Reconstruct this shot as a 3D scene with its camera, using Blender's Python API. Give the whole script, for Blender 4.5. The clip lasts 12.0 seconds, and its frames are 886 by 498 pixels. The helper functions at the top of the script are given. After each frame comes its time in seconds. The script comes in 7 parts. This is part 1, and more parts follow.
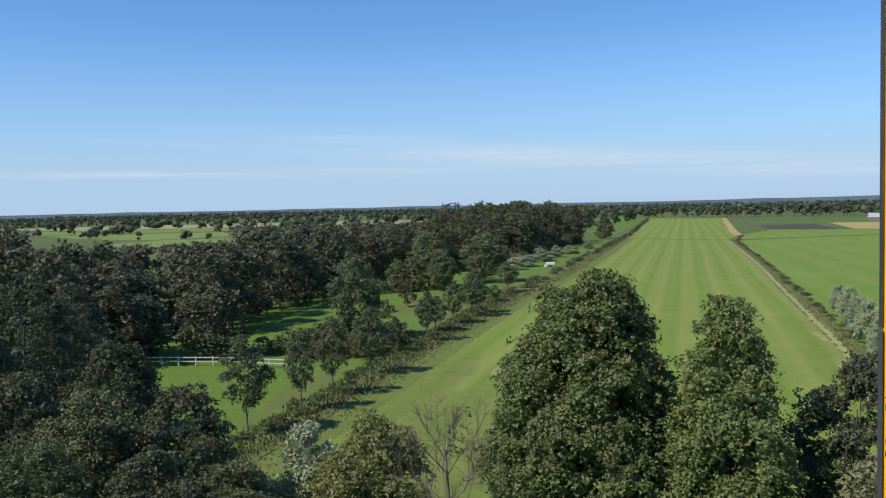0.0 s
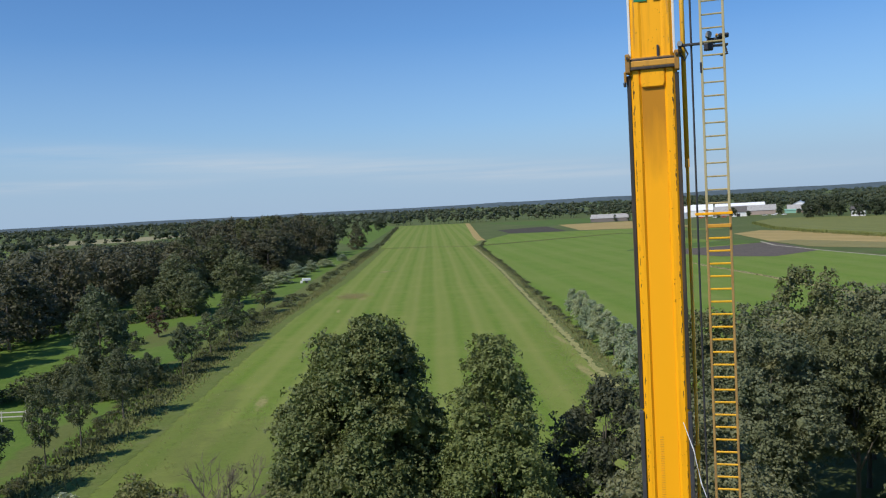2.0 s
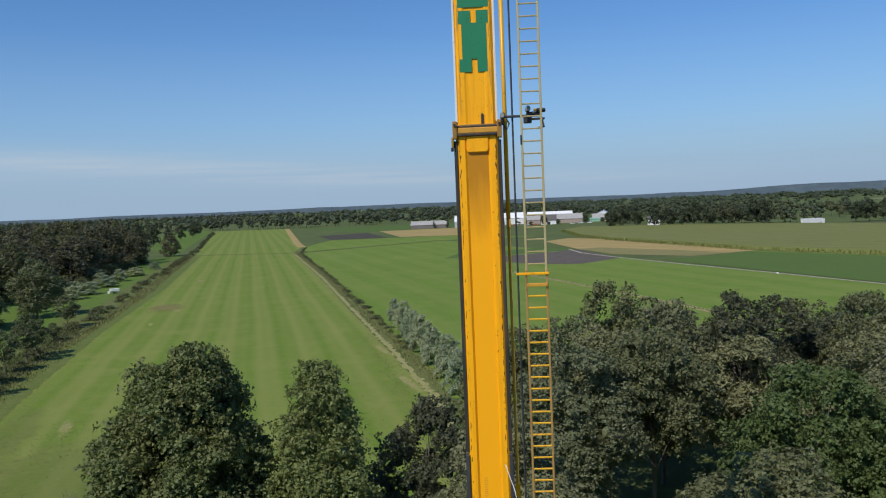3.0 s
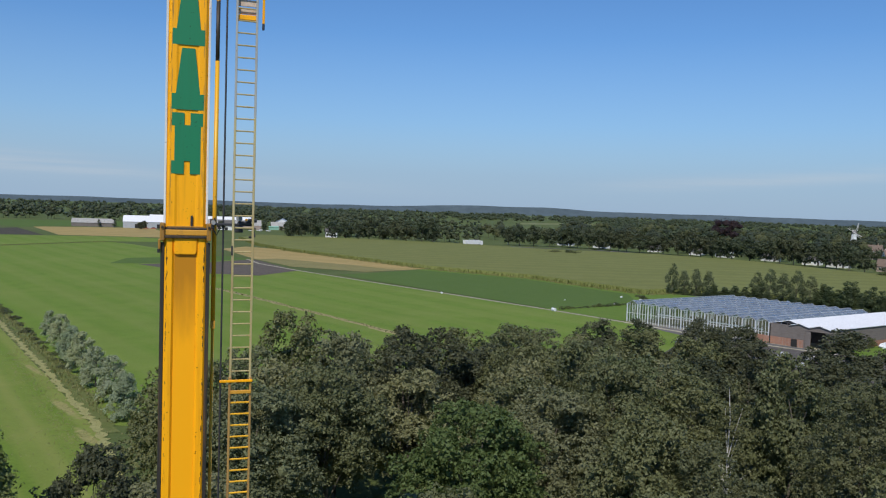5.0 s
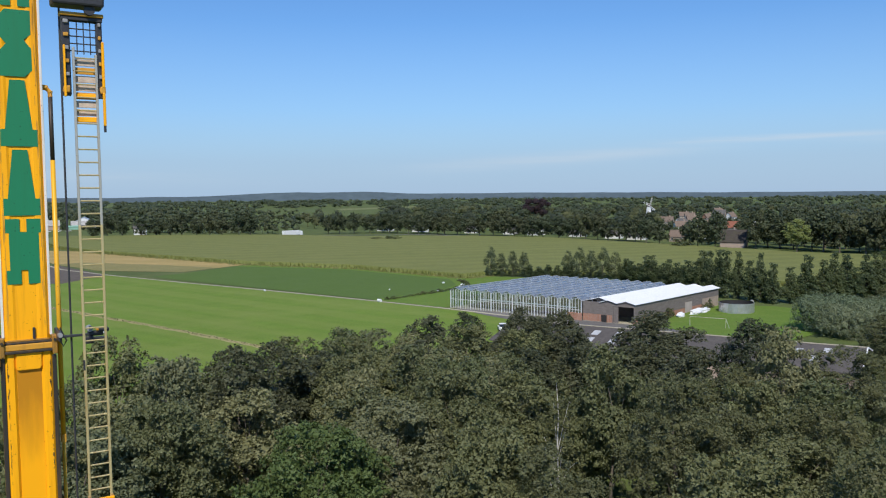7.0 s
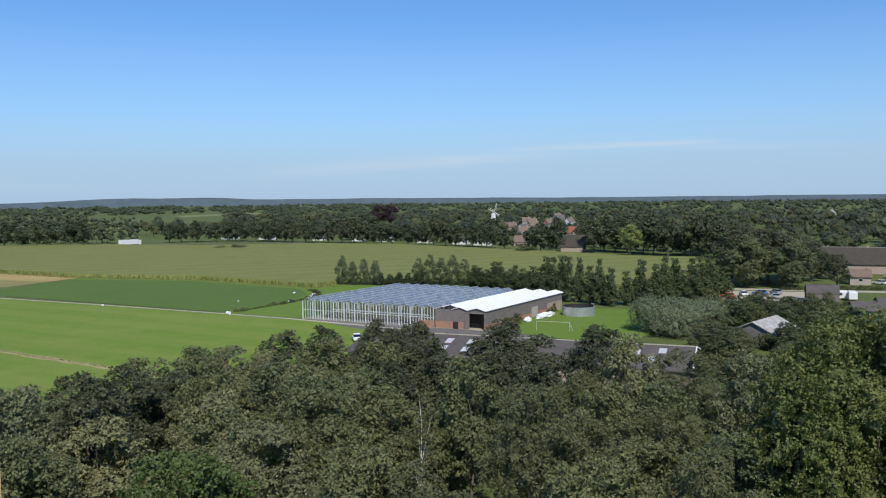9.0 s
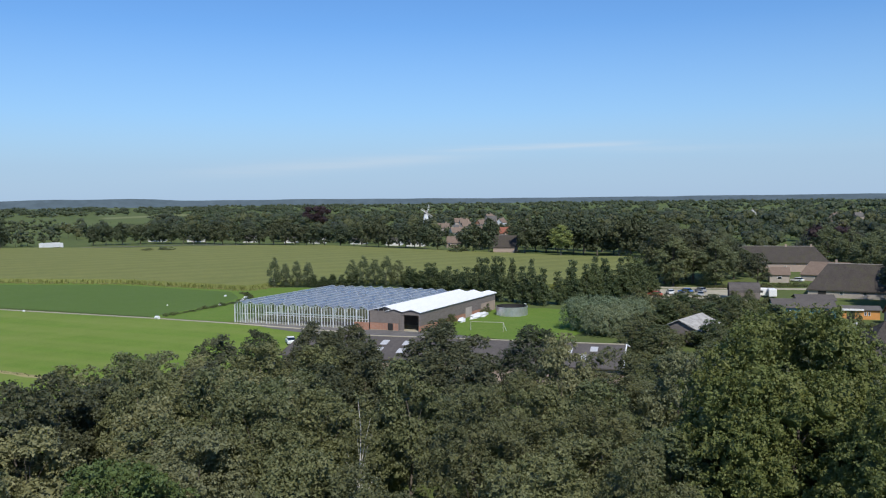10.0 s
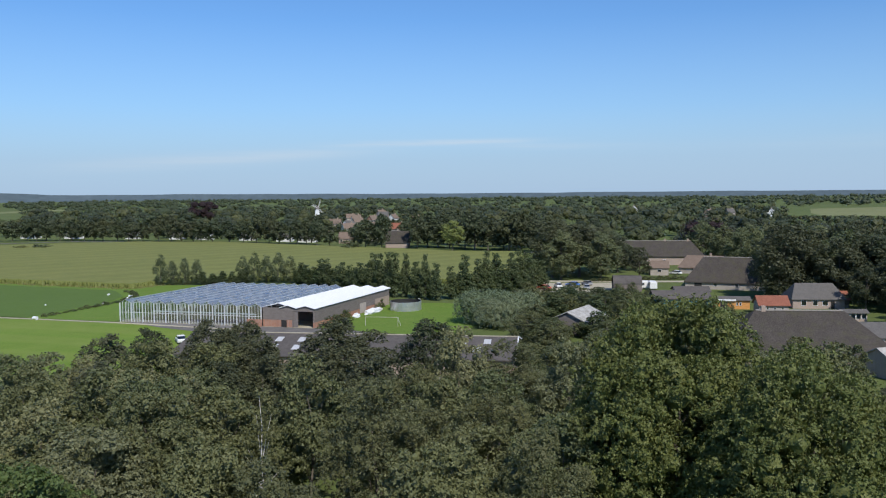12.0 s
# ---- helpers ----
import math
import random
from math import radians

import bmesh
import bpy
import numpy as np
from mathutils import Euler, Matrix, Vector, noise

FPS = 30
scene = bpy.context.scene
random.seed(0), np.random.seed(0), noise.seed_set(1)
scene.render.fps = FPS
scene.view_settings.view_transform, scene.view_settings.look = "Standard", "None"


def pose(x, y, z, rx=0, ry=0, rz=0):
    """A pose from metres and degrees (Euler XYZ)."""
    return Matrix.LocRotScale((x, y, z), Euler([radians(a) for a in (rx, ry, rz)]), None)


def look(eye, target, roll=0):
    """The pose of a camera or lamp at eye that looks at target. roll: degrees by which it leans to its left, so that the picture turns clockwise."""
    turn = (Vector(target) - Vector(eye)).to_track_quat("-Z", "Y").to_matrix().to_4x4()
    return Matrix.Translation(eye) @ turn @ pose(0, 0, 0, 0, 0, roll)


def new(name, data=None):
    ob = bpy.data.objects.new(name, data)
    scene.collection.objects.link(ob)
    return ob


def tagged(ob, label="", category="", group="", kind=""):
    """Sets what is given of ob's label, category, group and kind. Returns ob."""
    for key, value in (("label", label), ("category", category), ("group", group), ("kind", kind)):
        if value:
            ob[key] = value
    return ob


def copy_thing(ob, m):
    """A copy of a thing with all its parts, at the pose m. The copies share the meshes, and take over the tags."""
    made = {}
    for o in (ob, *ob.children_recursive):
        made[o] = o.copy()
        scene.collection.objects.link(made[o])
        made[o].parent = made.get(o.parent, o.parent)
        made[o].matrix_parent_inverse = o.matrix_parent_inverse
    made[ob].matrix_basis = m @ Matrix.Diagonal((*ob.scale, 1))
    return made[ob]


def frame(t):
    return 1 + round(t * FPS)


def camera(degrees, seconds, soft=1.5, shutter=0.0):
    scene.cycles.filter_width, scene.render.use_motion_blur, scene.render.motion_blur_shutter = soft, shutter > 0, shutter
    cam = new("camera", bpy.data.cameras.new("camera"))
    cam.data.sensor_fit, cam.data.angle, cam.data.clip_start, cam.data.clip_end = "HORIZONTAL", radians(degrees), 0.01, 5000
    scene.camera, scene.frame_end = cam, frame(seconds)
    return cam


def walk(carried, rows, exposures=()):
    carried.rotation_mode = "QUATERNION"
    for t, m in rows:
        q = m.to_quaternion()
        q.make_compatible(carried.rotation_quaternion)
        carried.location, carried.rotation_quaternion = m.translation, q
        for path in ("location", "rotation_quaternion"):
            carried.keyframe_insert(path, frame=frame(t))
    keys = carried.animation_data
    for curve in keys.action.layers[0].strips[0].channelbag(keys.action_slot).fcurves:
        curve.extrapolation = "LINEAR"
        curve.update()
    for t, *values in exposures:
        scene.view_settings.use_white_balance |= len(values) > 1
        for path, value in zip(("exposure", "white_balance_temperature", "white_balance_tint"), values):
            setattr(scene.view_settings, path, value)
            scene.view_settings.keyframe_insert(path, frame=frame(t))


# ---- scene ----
PATH = [
    (0, -0.000, 0.000, 20.923, 12.000, -2.993, 1.276),
    (0.5, -0.250, -0.093, 21.591, 7.456, -2.905, 0.876),
    (1, -0.542, 0.018, 21.849, 3.180, -2.824, 1.837),
    (1.5, -0.625, -0.039, 22.359, -0.089, -3.073, 2.518),
    (2, -0.755, -0.238, 22.942, -5.151, -3.008, 3.030),
    (2.5, -0.942, -0.558, 23.434, -11.426, -3.335, 2.983),
    (3, -1.077, -0.766, 24.053, -17.517, -3.237, 2.340),
    (3.5, -1.232, -0.909, 24.608, -22.479, -2.425, 0.553),
    (3.7, -1.311, -0.954, 24.841, -24.847, -1.842, 0.298),
    (5.3, -2.056, -1.152, 26.617, -41.654, -3.375, -2.125),
    (5.5, -2.110, -1.115, 26.850, -42.792, -3.598, -2.096),
    (6, -2.308, -0.980, 27.448, -45.492, -4.129, -1.365),
    (6.5, -2.517, -0.840, 27.999, -48.830, -3.941, -0.519),
    (7, -2.754, -0.650, 28.547, -52.015, -3.812, 0.497),
    (7.2, -2.850, -0.573, 28.753, -53.218, -4.448, 0.937),
    (9, -3.944, -0.133, 29.564, -62.564, -3.541, 0.613),
    (9.5, -4.322, -0.074, 29.657, -64.987, -3.325, 1.151),
    (10, -4.693, -0.044, 29.779, -67.255, -3.540, 0.696),
    (10.5, -5.039, -0.041, 29.886, -68.448, -3.936, 0.867),
    (11, -5.389, -0.029, 29.948, -70.420, -3.687, 0.469),
    (11.5, -5.775, 0.042, 29.931, -72.548, -3.616, 0.396),
    (12, -6.193, 0.170, 29.839, -74.781, -3.914, 0.485),
]
EXPOSURES = [(0, 0.26), (0.5, 0.3), (1.0, 0.18), (1.5, 0.07), (2.0, -0.02), (2.5, -0.13), (3.0, -0.17), (3.5, -0.2), (5.5, -0.1), (6.0, -0.01), (7.0, 0.08), (9.0, 0.13), (12.0, 0.12)]
cam = camera(56.34, 12.0, soft=1.15)
walk(cam, [(t, pose(x, y, z, 90 + pitch, roll, yaw)) for t, x, y, z, yaw, pitch, roll in PATH], EXPOSURES)

# ---- world, sun ----
SUN_EL, SUN_X, SUN_Y = radians(47), -0.78, -0.62
world = bpy.data.worlds.new("world")
scene.world = world
world.use_nodes = True
wn, wl = world.node_tree.nodes, world.node_tree.links
wn.clear()
w_out = wn.new("ShaderNodeOutputWorld")
w_bg = wn.new("ShaderNodeBackground")
w_sky = wn.new("ShaderNodeTexSky")
w_sky.sky_type = "NISHITA"
w_sky.sun_disc = False
w_sky.sun_elevation, w_sky.sun_rotation = SUN_EL, math.atan2(SUN_X, SUN_Y)
w_sky.altitude, w_sky.air_density, w_sky.dust_density, w_sky.ozone_density = 0, 1.0, 0.0, 5.0
w_bg.inputs["Strength"].default_value = 0.099
# thin streaks of high cloud low over the horizon all the way round
w_co = wn.new("ShaderNodeTexCoord")
w_sep = wn.new("ShaderNodeSeparateXYZ")
def sky_math(op, a, b=0.0):
    nd = wn.new("ShaderNodeMath")
    nd.operation = op
    for sock, v in ((nd.inputs[0], a), (nd.inputs[1], b)):
        if isinstance(v, (int, float)):
            sock.default_value = v
        else:
            wl.new(v, sock)
    return nd.outputs["Value"]


w_map = wn.new("ShaderNodeMapping")
w_map.inputs["Scale"].default_value = (1.7, 1.7, 34.0)
w_map.inputs["Rotation"].default_value = (radians(1.2), radians(-0.8), 0)
w_noise = wn.new("ShaderNodeTexNoise")
w_noise.inputs["Scale"].default_value = 2.4
w_noise.inputs["Detail"].default_value = 8
w_noise.inputs["Roughness"].default_value = 0.6
w_ramp = wn.new("ShaderNodeValToRGB")
w_ramp.color_ramp.elements[0].position, w_ramp.color_ramp.elements[0].color = 0.3, (0, 0, 0, 1)
w_ramp.color_ramp.elements[1].position, w_ramp.color_ramp.elements[1].color = 0.72, (1, 1, 1, 1)
w_mix = wn.new("ShaderNodeMixRGB")
w_mix.inputs["Color2"].default_value = (6.2, 6.7, 7.3, 1)
wl.new(w_co.outputs["Generated"], w_map.inputs["Vector"])
wl.new(w_co.outputs["Generated"], w_sep.inputs["Vector"])
wl.new(w_map.outputs["Vector"], w_noise.inputs["Vector"])
wl.new(w_noise.outputs["Fac"], w_ramp.inputs["Fac"])
w_az = sky_math("ARCTAN2", w_sep.outputs["X"], w_sep.outputs["Y"])
w_el = sky_math("ARCSINE", w_sep.outputs["Z"])
w_sum = 0.0
# bearing, half length, height, half thickness and tilt of each streak, degrees; then its density
for az0, wide, el0, tall, tilt, dense in ((-29, 13, 2.5, 0.22, 0.008, 0.75), (-30.5, 4.5, 4.4, 0.16, -0.05, 0.55), (-4, 20, 3.2, 0.75, -0.066, 0.62), (-18, 9, 2.3, 0.3, 0.0, 0.35), (20, 16, 1.7, 0.5, -0.03, 0.3), (73.5, 6.5, 3.42, 0.17, 0.012, 0.9), (83, 6, 3.05, 0.2, -0.01, 0.3), (60, 10, 2.35, 0.45, 0.06, 0.32), (130, 30, 3.0, 0.4, 0.0, 0.4), (-90, 30, 3.2, 0.4, 0.01, 0.4), (180, 26, 3.4, 0.4, 0.01, 0.4)):
    off = sky_math("SUBTRACT", w_az, radians(az0))
    u = sky_math("DIVIDE", off, radians(wide))
    v = sky_math("DIVIDE", sky_math("SUBTRACT", sky_math("SUBTRACT", w_el, radians(el0)), sky_math("MULTIPLY", off, tilt)), radians(tall))
    q = sky_math("ADD", sky_math("POWER", sky_math("ABSOLUTE", u), 3.0), sky_math("POWER", sky_math("ABSOLUTE", v), 2.0))
    w_sum = sky_math("ADD", sky_math("MULTIPLY", sky_math("EXPONENT", sky_math("MULTIPLY", q, -1.0)), dense), w_sum)
w_veil = sky_math("MINIMUM", sky_math("MULTIPLY", w_sum, w_ramp.outputs["Color"]), 0.8)
w_gain = wn.new("ShaderNodeMixRGB")
w_gain.blend_type = "MULTIPLY"
w_gain.inputs["Fac"].default_value = 1.0
w_gain.inputs["Color2"].default_value = (0.63, 0.945, 1.245, 1)
w_haze = wn.new("ShaderNodeMixRGB")
w_haze.inputs["Color2"].default_value = (3.65, 5.0, 6.75, 1)
w_hfac = wn.new("ShaderNodeValToRGB")
for k, (at, v) in enumerate(((0.0, 0.97), (0.04, 0.85), (0.1, 0.42), (0.2, 0.08), (0.32, 0.0))):
    e = w_hfac.color_ramp.elements[k] if k < 2 else w_hfac.color_ramp.elements.new(at)
    e.position, e.color = at, (v, v, v, 1)
wl.new(w_sep.outputs["Z"], w_hfac.inputs["Fac"])
wl.new(w_hfac.outputs["Color"], w_haze.inputs["Fac"])
wl.new(w_sky.outputs["Color"], w_gain.inputs["Color1"])
wl.new(w_gain.outputs["Color"], w_haze.inputs["Color1"])
wl.new(w_veil, w_mix.inputs["Fac"])
wl.new(w_haze.outputs["Color"], w_mix.inputs["Color1"])
wl.new(w_mix.outputs["Color"], w_bg.inputs["Color"])
wl.new(w_bg.outputs["Background"], w_out.inputs["Surface"])

sun = new("sun", bpy.data.lights.new("sun", "SUN"))
sun.data.energy, sun.data.angle, sun.data.color = 3.95, radians(0.53), (1.0, 0.95, 0.87)
sun.matrix_world = look((SUN_X * 100, SUN_Y * 100, 100 * math.tan(SUN_EL)), (0, 0, 0))


# ---- materials ----
class Nodes:
    """A small builder for one node material."""

    def __init__(self, name, mat=None):
        self.m = mat or bpy.data.materials.new(name)
        self.m.use_nodes = True
        self.n, self.l = self.m.node_tree.nodes, self.m.node_tree.links
        self.b = self.n["Principled BSDF"]
        self.out = self.n["Material Output"]

    def node(self, kind, **values):
        nd = self.n.new(kind)
        for k, v in values.items():
            nd.inputs[k.replace("_", " ")].default_value = v
        return nd

    def link(self, a, b):
        self.l.new(a, b)

    def where(self):
        return self.n.new("ShaderNodeNewGeometry").outputs["Position"]

    def noise(self, scale, detail=5, rough=0.55, vec=None, stretch=None):
        nd = self.node("ShaderNodeTexNoise", Scale=scale, Detail=detail, Roughness=rough)
        vec = vec or self.where()
        if stretch:
            mp = self.node("ShaderNodeMapping", Scale=stretch)
            self.link(vec, mp.inputs["Vector"])
            vec = mp.outputs["Vector"]
        self.link(vec, nd.inputs["Vector"])
        return nd.outputs["Fac"]

    def ramp(self, fac, stops):
        nd = self.n.new("ShaderNodeValToRGB")
        cr = nd.color_ramp
        for k, (at, col) in enumerate(stops):
            e = cr.elements[k] if k < 2 else cr.elements.new(at)
            e.position = at
            e.color = (*col, 1) if len(col) == 3 else col
        self.link(fac, nd.inputs["Fac"])
        return nd.outputs["Color"]

    def mix(self, fac, a, b, mode="MIX"):
        nd = self.n.new("ShaderNodeMixRGB")
        nd.blend_type = mode
        for sock, v in ((nd.inputs["Fac"], fac), (nd.inputs["Color1"], a), (nd.inputs["Color2"], b)):
            if isinstance(v, (int, float)):
                sock.default_value = v
            elif isinstance(v, tuple):
                sock.default_value = (*v, 1)
            else:
                self.link(v, sock)
        return nd.outputs["Color"]

    def math(self, op, a, b=0.0):
        nd = self.n.new("ShaderNodeMath")
        nd.operation = op
        for sock, v in ((nd.inputs[0], a), (nd.inputs[1], b)):
            if isinstance(v, (int, float)):
                sock.default_value = v
            else:
                self.link(v, sock)
        return nd.outputs["Value"]

    def bump(self, height, strength, dist=0.05):
        nd = self.node("ShaderNodeBump", Strength=strength, Distance=dist)
        self.link(height, nd.inputs["Height"])
        self.link(nd.outputs["Normal"], self.b.inputs["Normal"])

    def done(self, color=None, rough=0.8, metal=0.0):
        if color is not None:
            if isinstance(color, tuple):
                self.b.inputs["Base Color"].default_value = (*color, 1)
            else:
                self.link(color, self.b.inputs["Base Color"])
        if isinstance(rough, (int, float)):
            self.b.inputs["Roughness"].default_value = rough
        else:
            self.link(rough, self.b.inputs["Roughness"])
        self.b.inputs["Metallic"].default_value = metal
        return self.m


def two_tone(name, a, b, scale, rough=0.85, bump=0.3, dist=0.05, stretch=None, metal=0.0, fine=6.0, gloss=None):
    m = Nodes(name)
    big = m.noise(scale, 6, 0.6, stretch=stretch)
    small = m.noise(scale * fine, 4, 0.6, stretch=stretch)
    base = m.ramp(big, ((0.3, a), (0.7, b)))
    col = m.mix(0.35, base, m.ramp(small, ((0.3, tuple(v * 0.6 for v in a)), (0.7, tuple(min(1, v * 1.3) for v in b)))))
    m.bump(small, bump, dist)
    if gloss is not None:
        m.b.inputs["Specular IOR Level"].default_value = gloss
    return m.done(col, rough, metal)


def grass(name, a, b, dry, stripe=0.0, along=(0.075, 1.0), width=5.6, patch=0.02, stripe_mix=0.3):
    m = Nodes(name)
    big = m.noise(patch, 5, 0.6)
    mid = m.noise(patch * 14, 5, 0.65)
    fine = m.noise(2.2, 4, 0.7)
    col = m.ramp(big, ((0.3, a), (0.7, b)))
    col = m.mix(0.4, col, m.ramp(mid, ((0.3, tuple(v * 0.75 for v in a)), (0.72, tuple(v * 1.2 for v in b)))))
    col = m.mix(0.35, col, m.ramp(fine, ((0.3, tuple(v * 0.6 for v in a)), (0.7, tuple(v * 1.25 for v in b)))))
    if stripe:
        sep = m.n.new("ShaderNodeSeparateXYZ")
        m.link(m.where(), sep.inputs["Vector"])
        across = m.math("SUBTRACT", sep.outputs["X"], m.math("MULTIPLY", sep.outputs["Y"], along[0] / along[1]))
        wob = m.math("MULTIPLY", m.noise(0.012, 2), 2.2)
        s = m.math("SINE", m.math("MULTIPLY", m.math("ADD", across, wob), 2 * math.pi / width))
        s2 = m.math("SINE", m.math("MULTIPLY", m.math("ADD", across, wob), 2 * math.pi / (width * 0.37)))
        s = m.math("ADD", m.math("MULTIPLY", s, 0.35), m.math("ADD", m.math("MULTIPLY", s2, 0.15), 0.5))
        col = m.mix(m.math("MULTIPLY", s, stripe_mix), col, dry)
    far = m.ramp(m.noise(patch * 3, 6, 0.7), ((0.5, (0, 0, 0)), (0.72, (1, 1, 1))))
    col = m.mix(m.math("MULTIPLY", far, 0.5), col, dry)
    m.bump(fine, 0.5, 0.08)
    m.b.inputs["Specular IOR Level"].default_value = 0.15
    return m.done(col, 0.9)


def spots(mat, places, colour, share=0.8):
    """Soft-edged spots of other growth: places holds x, y and two radii."""
    m = Nodes("", mat)
    col = m.b.inputs["Base Color"].links[0].from_socket
    sep = m.n.new("ShaderNodeSeparateXYZ")
    m.link(m.where(), sep.inputs["Vector"])
    rag = m.math("MULTIPLY", m.math("SUBTRACT", m.noise(0.35, 6, 0.7), 0.5), 3.2)
    grain = m.ramp(m.noise(1.6, 4, 0.7), ((0.3, tuple(v * 0.75 for v in colour)), (0.7, tuple(v * 1.25 for v in colour))))
    for x, y, rx, ry in places:
        u = m.math("POWER", m.math("ABSOLUTE", m.math("DIVIDE", m.math("SUBTRACT", sep.outputs["X"], x), rx)), 2.0)
        v = m.math("POWER", m.math("ABSOLUTE", m.math("DIVIDE", m.math("SUBTRACT", sep.outputs["Y"], y), ry)), 2.0)
        d = m.math("ADD", m.math("ADD", u, v), rag)
        fac = m.ramp(d, ((0.35, (1, 1, 1)), (1.0, (0, 0, 0))))
        col = m.mix(m.math("MULTIPLY", fac, share), col, grain)
    m.link(col, m.b.inputs["Base Color"])


def leaf(name, a, b, odd, odd_share=0.25, through_light=0.25, gloss=0.28, grain=7.0, clumps=0.45):
    """Foliage: tint differs from leaf to leaf, from clump to clump and from tree to tree."""
    m = Nodes(name)
    geo = m.n.new("ShaderNodeNewGeometry")
    info = m.n.new("ShaderNodeObjectInfo")
    lo, hi = tuple(p * 0.82 + q * 0.18 for p, q in zip(a, b)), tuple(p * 0.2 + q * 0.8 for p, q in zip(a, b))
    col = m.ramp(geo.outputs["Random Per Island"], ((0.0, lo), (1.0, hi)))
    clump = m.noise(clumps, 3, 0.6)
    col = m.mix(m.math("MULTIPLY", m.ramp(clump, ((0.45, (0, 0, 0)), (0.7, (1, 1, 1)))), odd_share), col, odd)
    tree = m.ramp(info.outputs["Random"], ((0.0, (0.8, 0.88, 0.86)), (0.5, (1.0, 1.0, 1.0)), (1.0, (1.13, 1.11, 1.02))))
    col = m.mix(1.0, col, tree, "MULTIPLY")
    speck = m.noise(grain, 3, 0.75)
    col = m.mix(1.0, col, m.ramp(speck, ((0.3, (0.8, 0.8, 0.8)), (0.55, (1.0, 1.0, 1.0)), (0.72, (1.2, 1.2, 1.15)))), "MULTIPLY")
    m.bump(speck, 0.6, 0.6 / grain)
    m.link(col, m.b.inputs["Base Color"])
    m.b.inputs["Roughness"].default_value = 0.5
    m.b.inputs["Specular IOR Level"].default_value = gloss
    tr = m.n.new("ShaderNodeBsdfTranslucent")
    m.link(m.mix(1.0, col, (1.15, 1.22, 0.65), "MULTIPLY"), tr.inputs["Color"])
    mx = m.n.new("ShaderNodeMixShader")
    mx.inputs["Fac"].default_value = through_light
    m.link(m.b.outputs["BSDF"], mx.inputs[1])
    m.link(tr.outputs["BSDF"], mx.inputs[2])
    m.link(mx.outputs["Shader"], m.out.inputs["Surface"])
    return m.m


def glass(name, tint, share):
    m = Nodes(name)
    tr = m.n.new("ShaderNodeBsdfTransparent")
    tr.inputs["Color"].default_value = (*tint, 1)
    gl = m.n.new("ShaderNodeBsdfGlossy")
    gl.inputs["Roughness"].default_value = 0.06
    gl.inputs["Color"].default_value = (0.9, 0.94, 1.0, 1)
    fr = m.node("ShaderNodeFresnel", IOR=1.5)
    mx = m.n.new("ShaderNodeMixShader")
    m.link(m.math("ADD", m.math("MULTIPLY", fr.outputs["Fac"], 1.0), share), mx.inputs["Fac"])
    m.link(tr.outputs["BSDF"], mx.inputs[1])
    m.link(gl.outputs["BSDF"], mx.inputs[2])
    m.link(mx.outputs["Shader"], m.out.inputs["Surface"])
    return m.m


def paint(name, col, worn, rough=0.45, share=0.6, scale=1.6, metal=0.0):
    """Painted steel with streaks of dirt that run down and small chips."""
    m = Nodes(name)
    streak = m.noise(scale, 6, 0.65, stretch=(6, 6, 0.35))
    chip = m.noise(scale * 9, 3, 0.7)
    col2 = m.mix(m.math("MULTIPLY", m.ramp(streak, ((0.48, (0, 0, 0)), (0.75, (1, 1, 1)))), share), col, worn)
    col3 = m.mix(m.ramp(chip, ((0.66, (0, 0, 0)), (0.71, (1, 1, 1)))), col2, tuple(v * 0.35 for v in worn))
    m.bump(chip, 0.08, 0.01)
    return m.done(col3, rough, metal)


def thatch_mat(name, a, b):
    m = Nodes(name)
    s = m.noise(3.0, 5, 0.7, stretch=(1.6, 1.6, 0.3))
    big = m.noise(0.35, 4, 0.6)
    col = m.mix(0.6, m.ramp(big, ((0.3, a), (0.7, b))), m.ramp(s, ((0.3, tuple(v * 0.45 for v in a)), (0.7, tuple(v * 1.25 for v in b)))))
    moss = m.ramp(m.noise(0.5, 6, 0.7), ((0.5, (0, 0, 0)), (0.68, (1, 1, 1))))
    col = m.mix(m.math("MULTIPLY", moss, 0.45), col, (0.085, 0.085, 0.04))
    m.bump(s, 0.8, 0.12)
    m.b.inputs["Specular IOR Level"].default_value = 0.05
    return m.done(col, 0.95)


def brick_mat(name, a, b, mortar):
    m = Nodes(name)
    br = m.node("ShaderNodeTexBrick", Scale=4.0, Mortar_Size=0.015)
    br.inputs["Color1"].default_value, br.inputs["Color2"].default_value, br.inputs["Mortar"].default_value = (*a, 1), (*b, 1), (*mortar, 1)
    tc = m.n.new("ShaderNodeTexCoord")
    m.link(tc.outputs["Object"], br.inputs["Vector"])
    col = m.mix(0.35, br.outputs["Color"], m.ramp(m.noise(0.7, 5), ((0.3, tuple(v * 0.6 for v in a)), (0.7, b))))
    return m.done(col, 0.9)


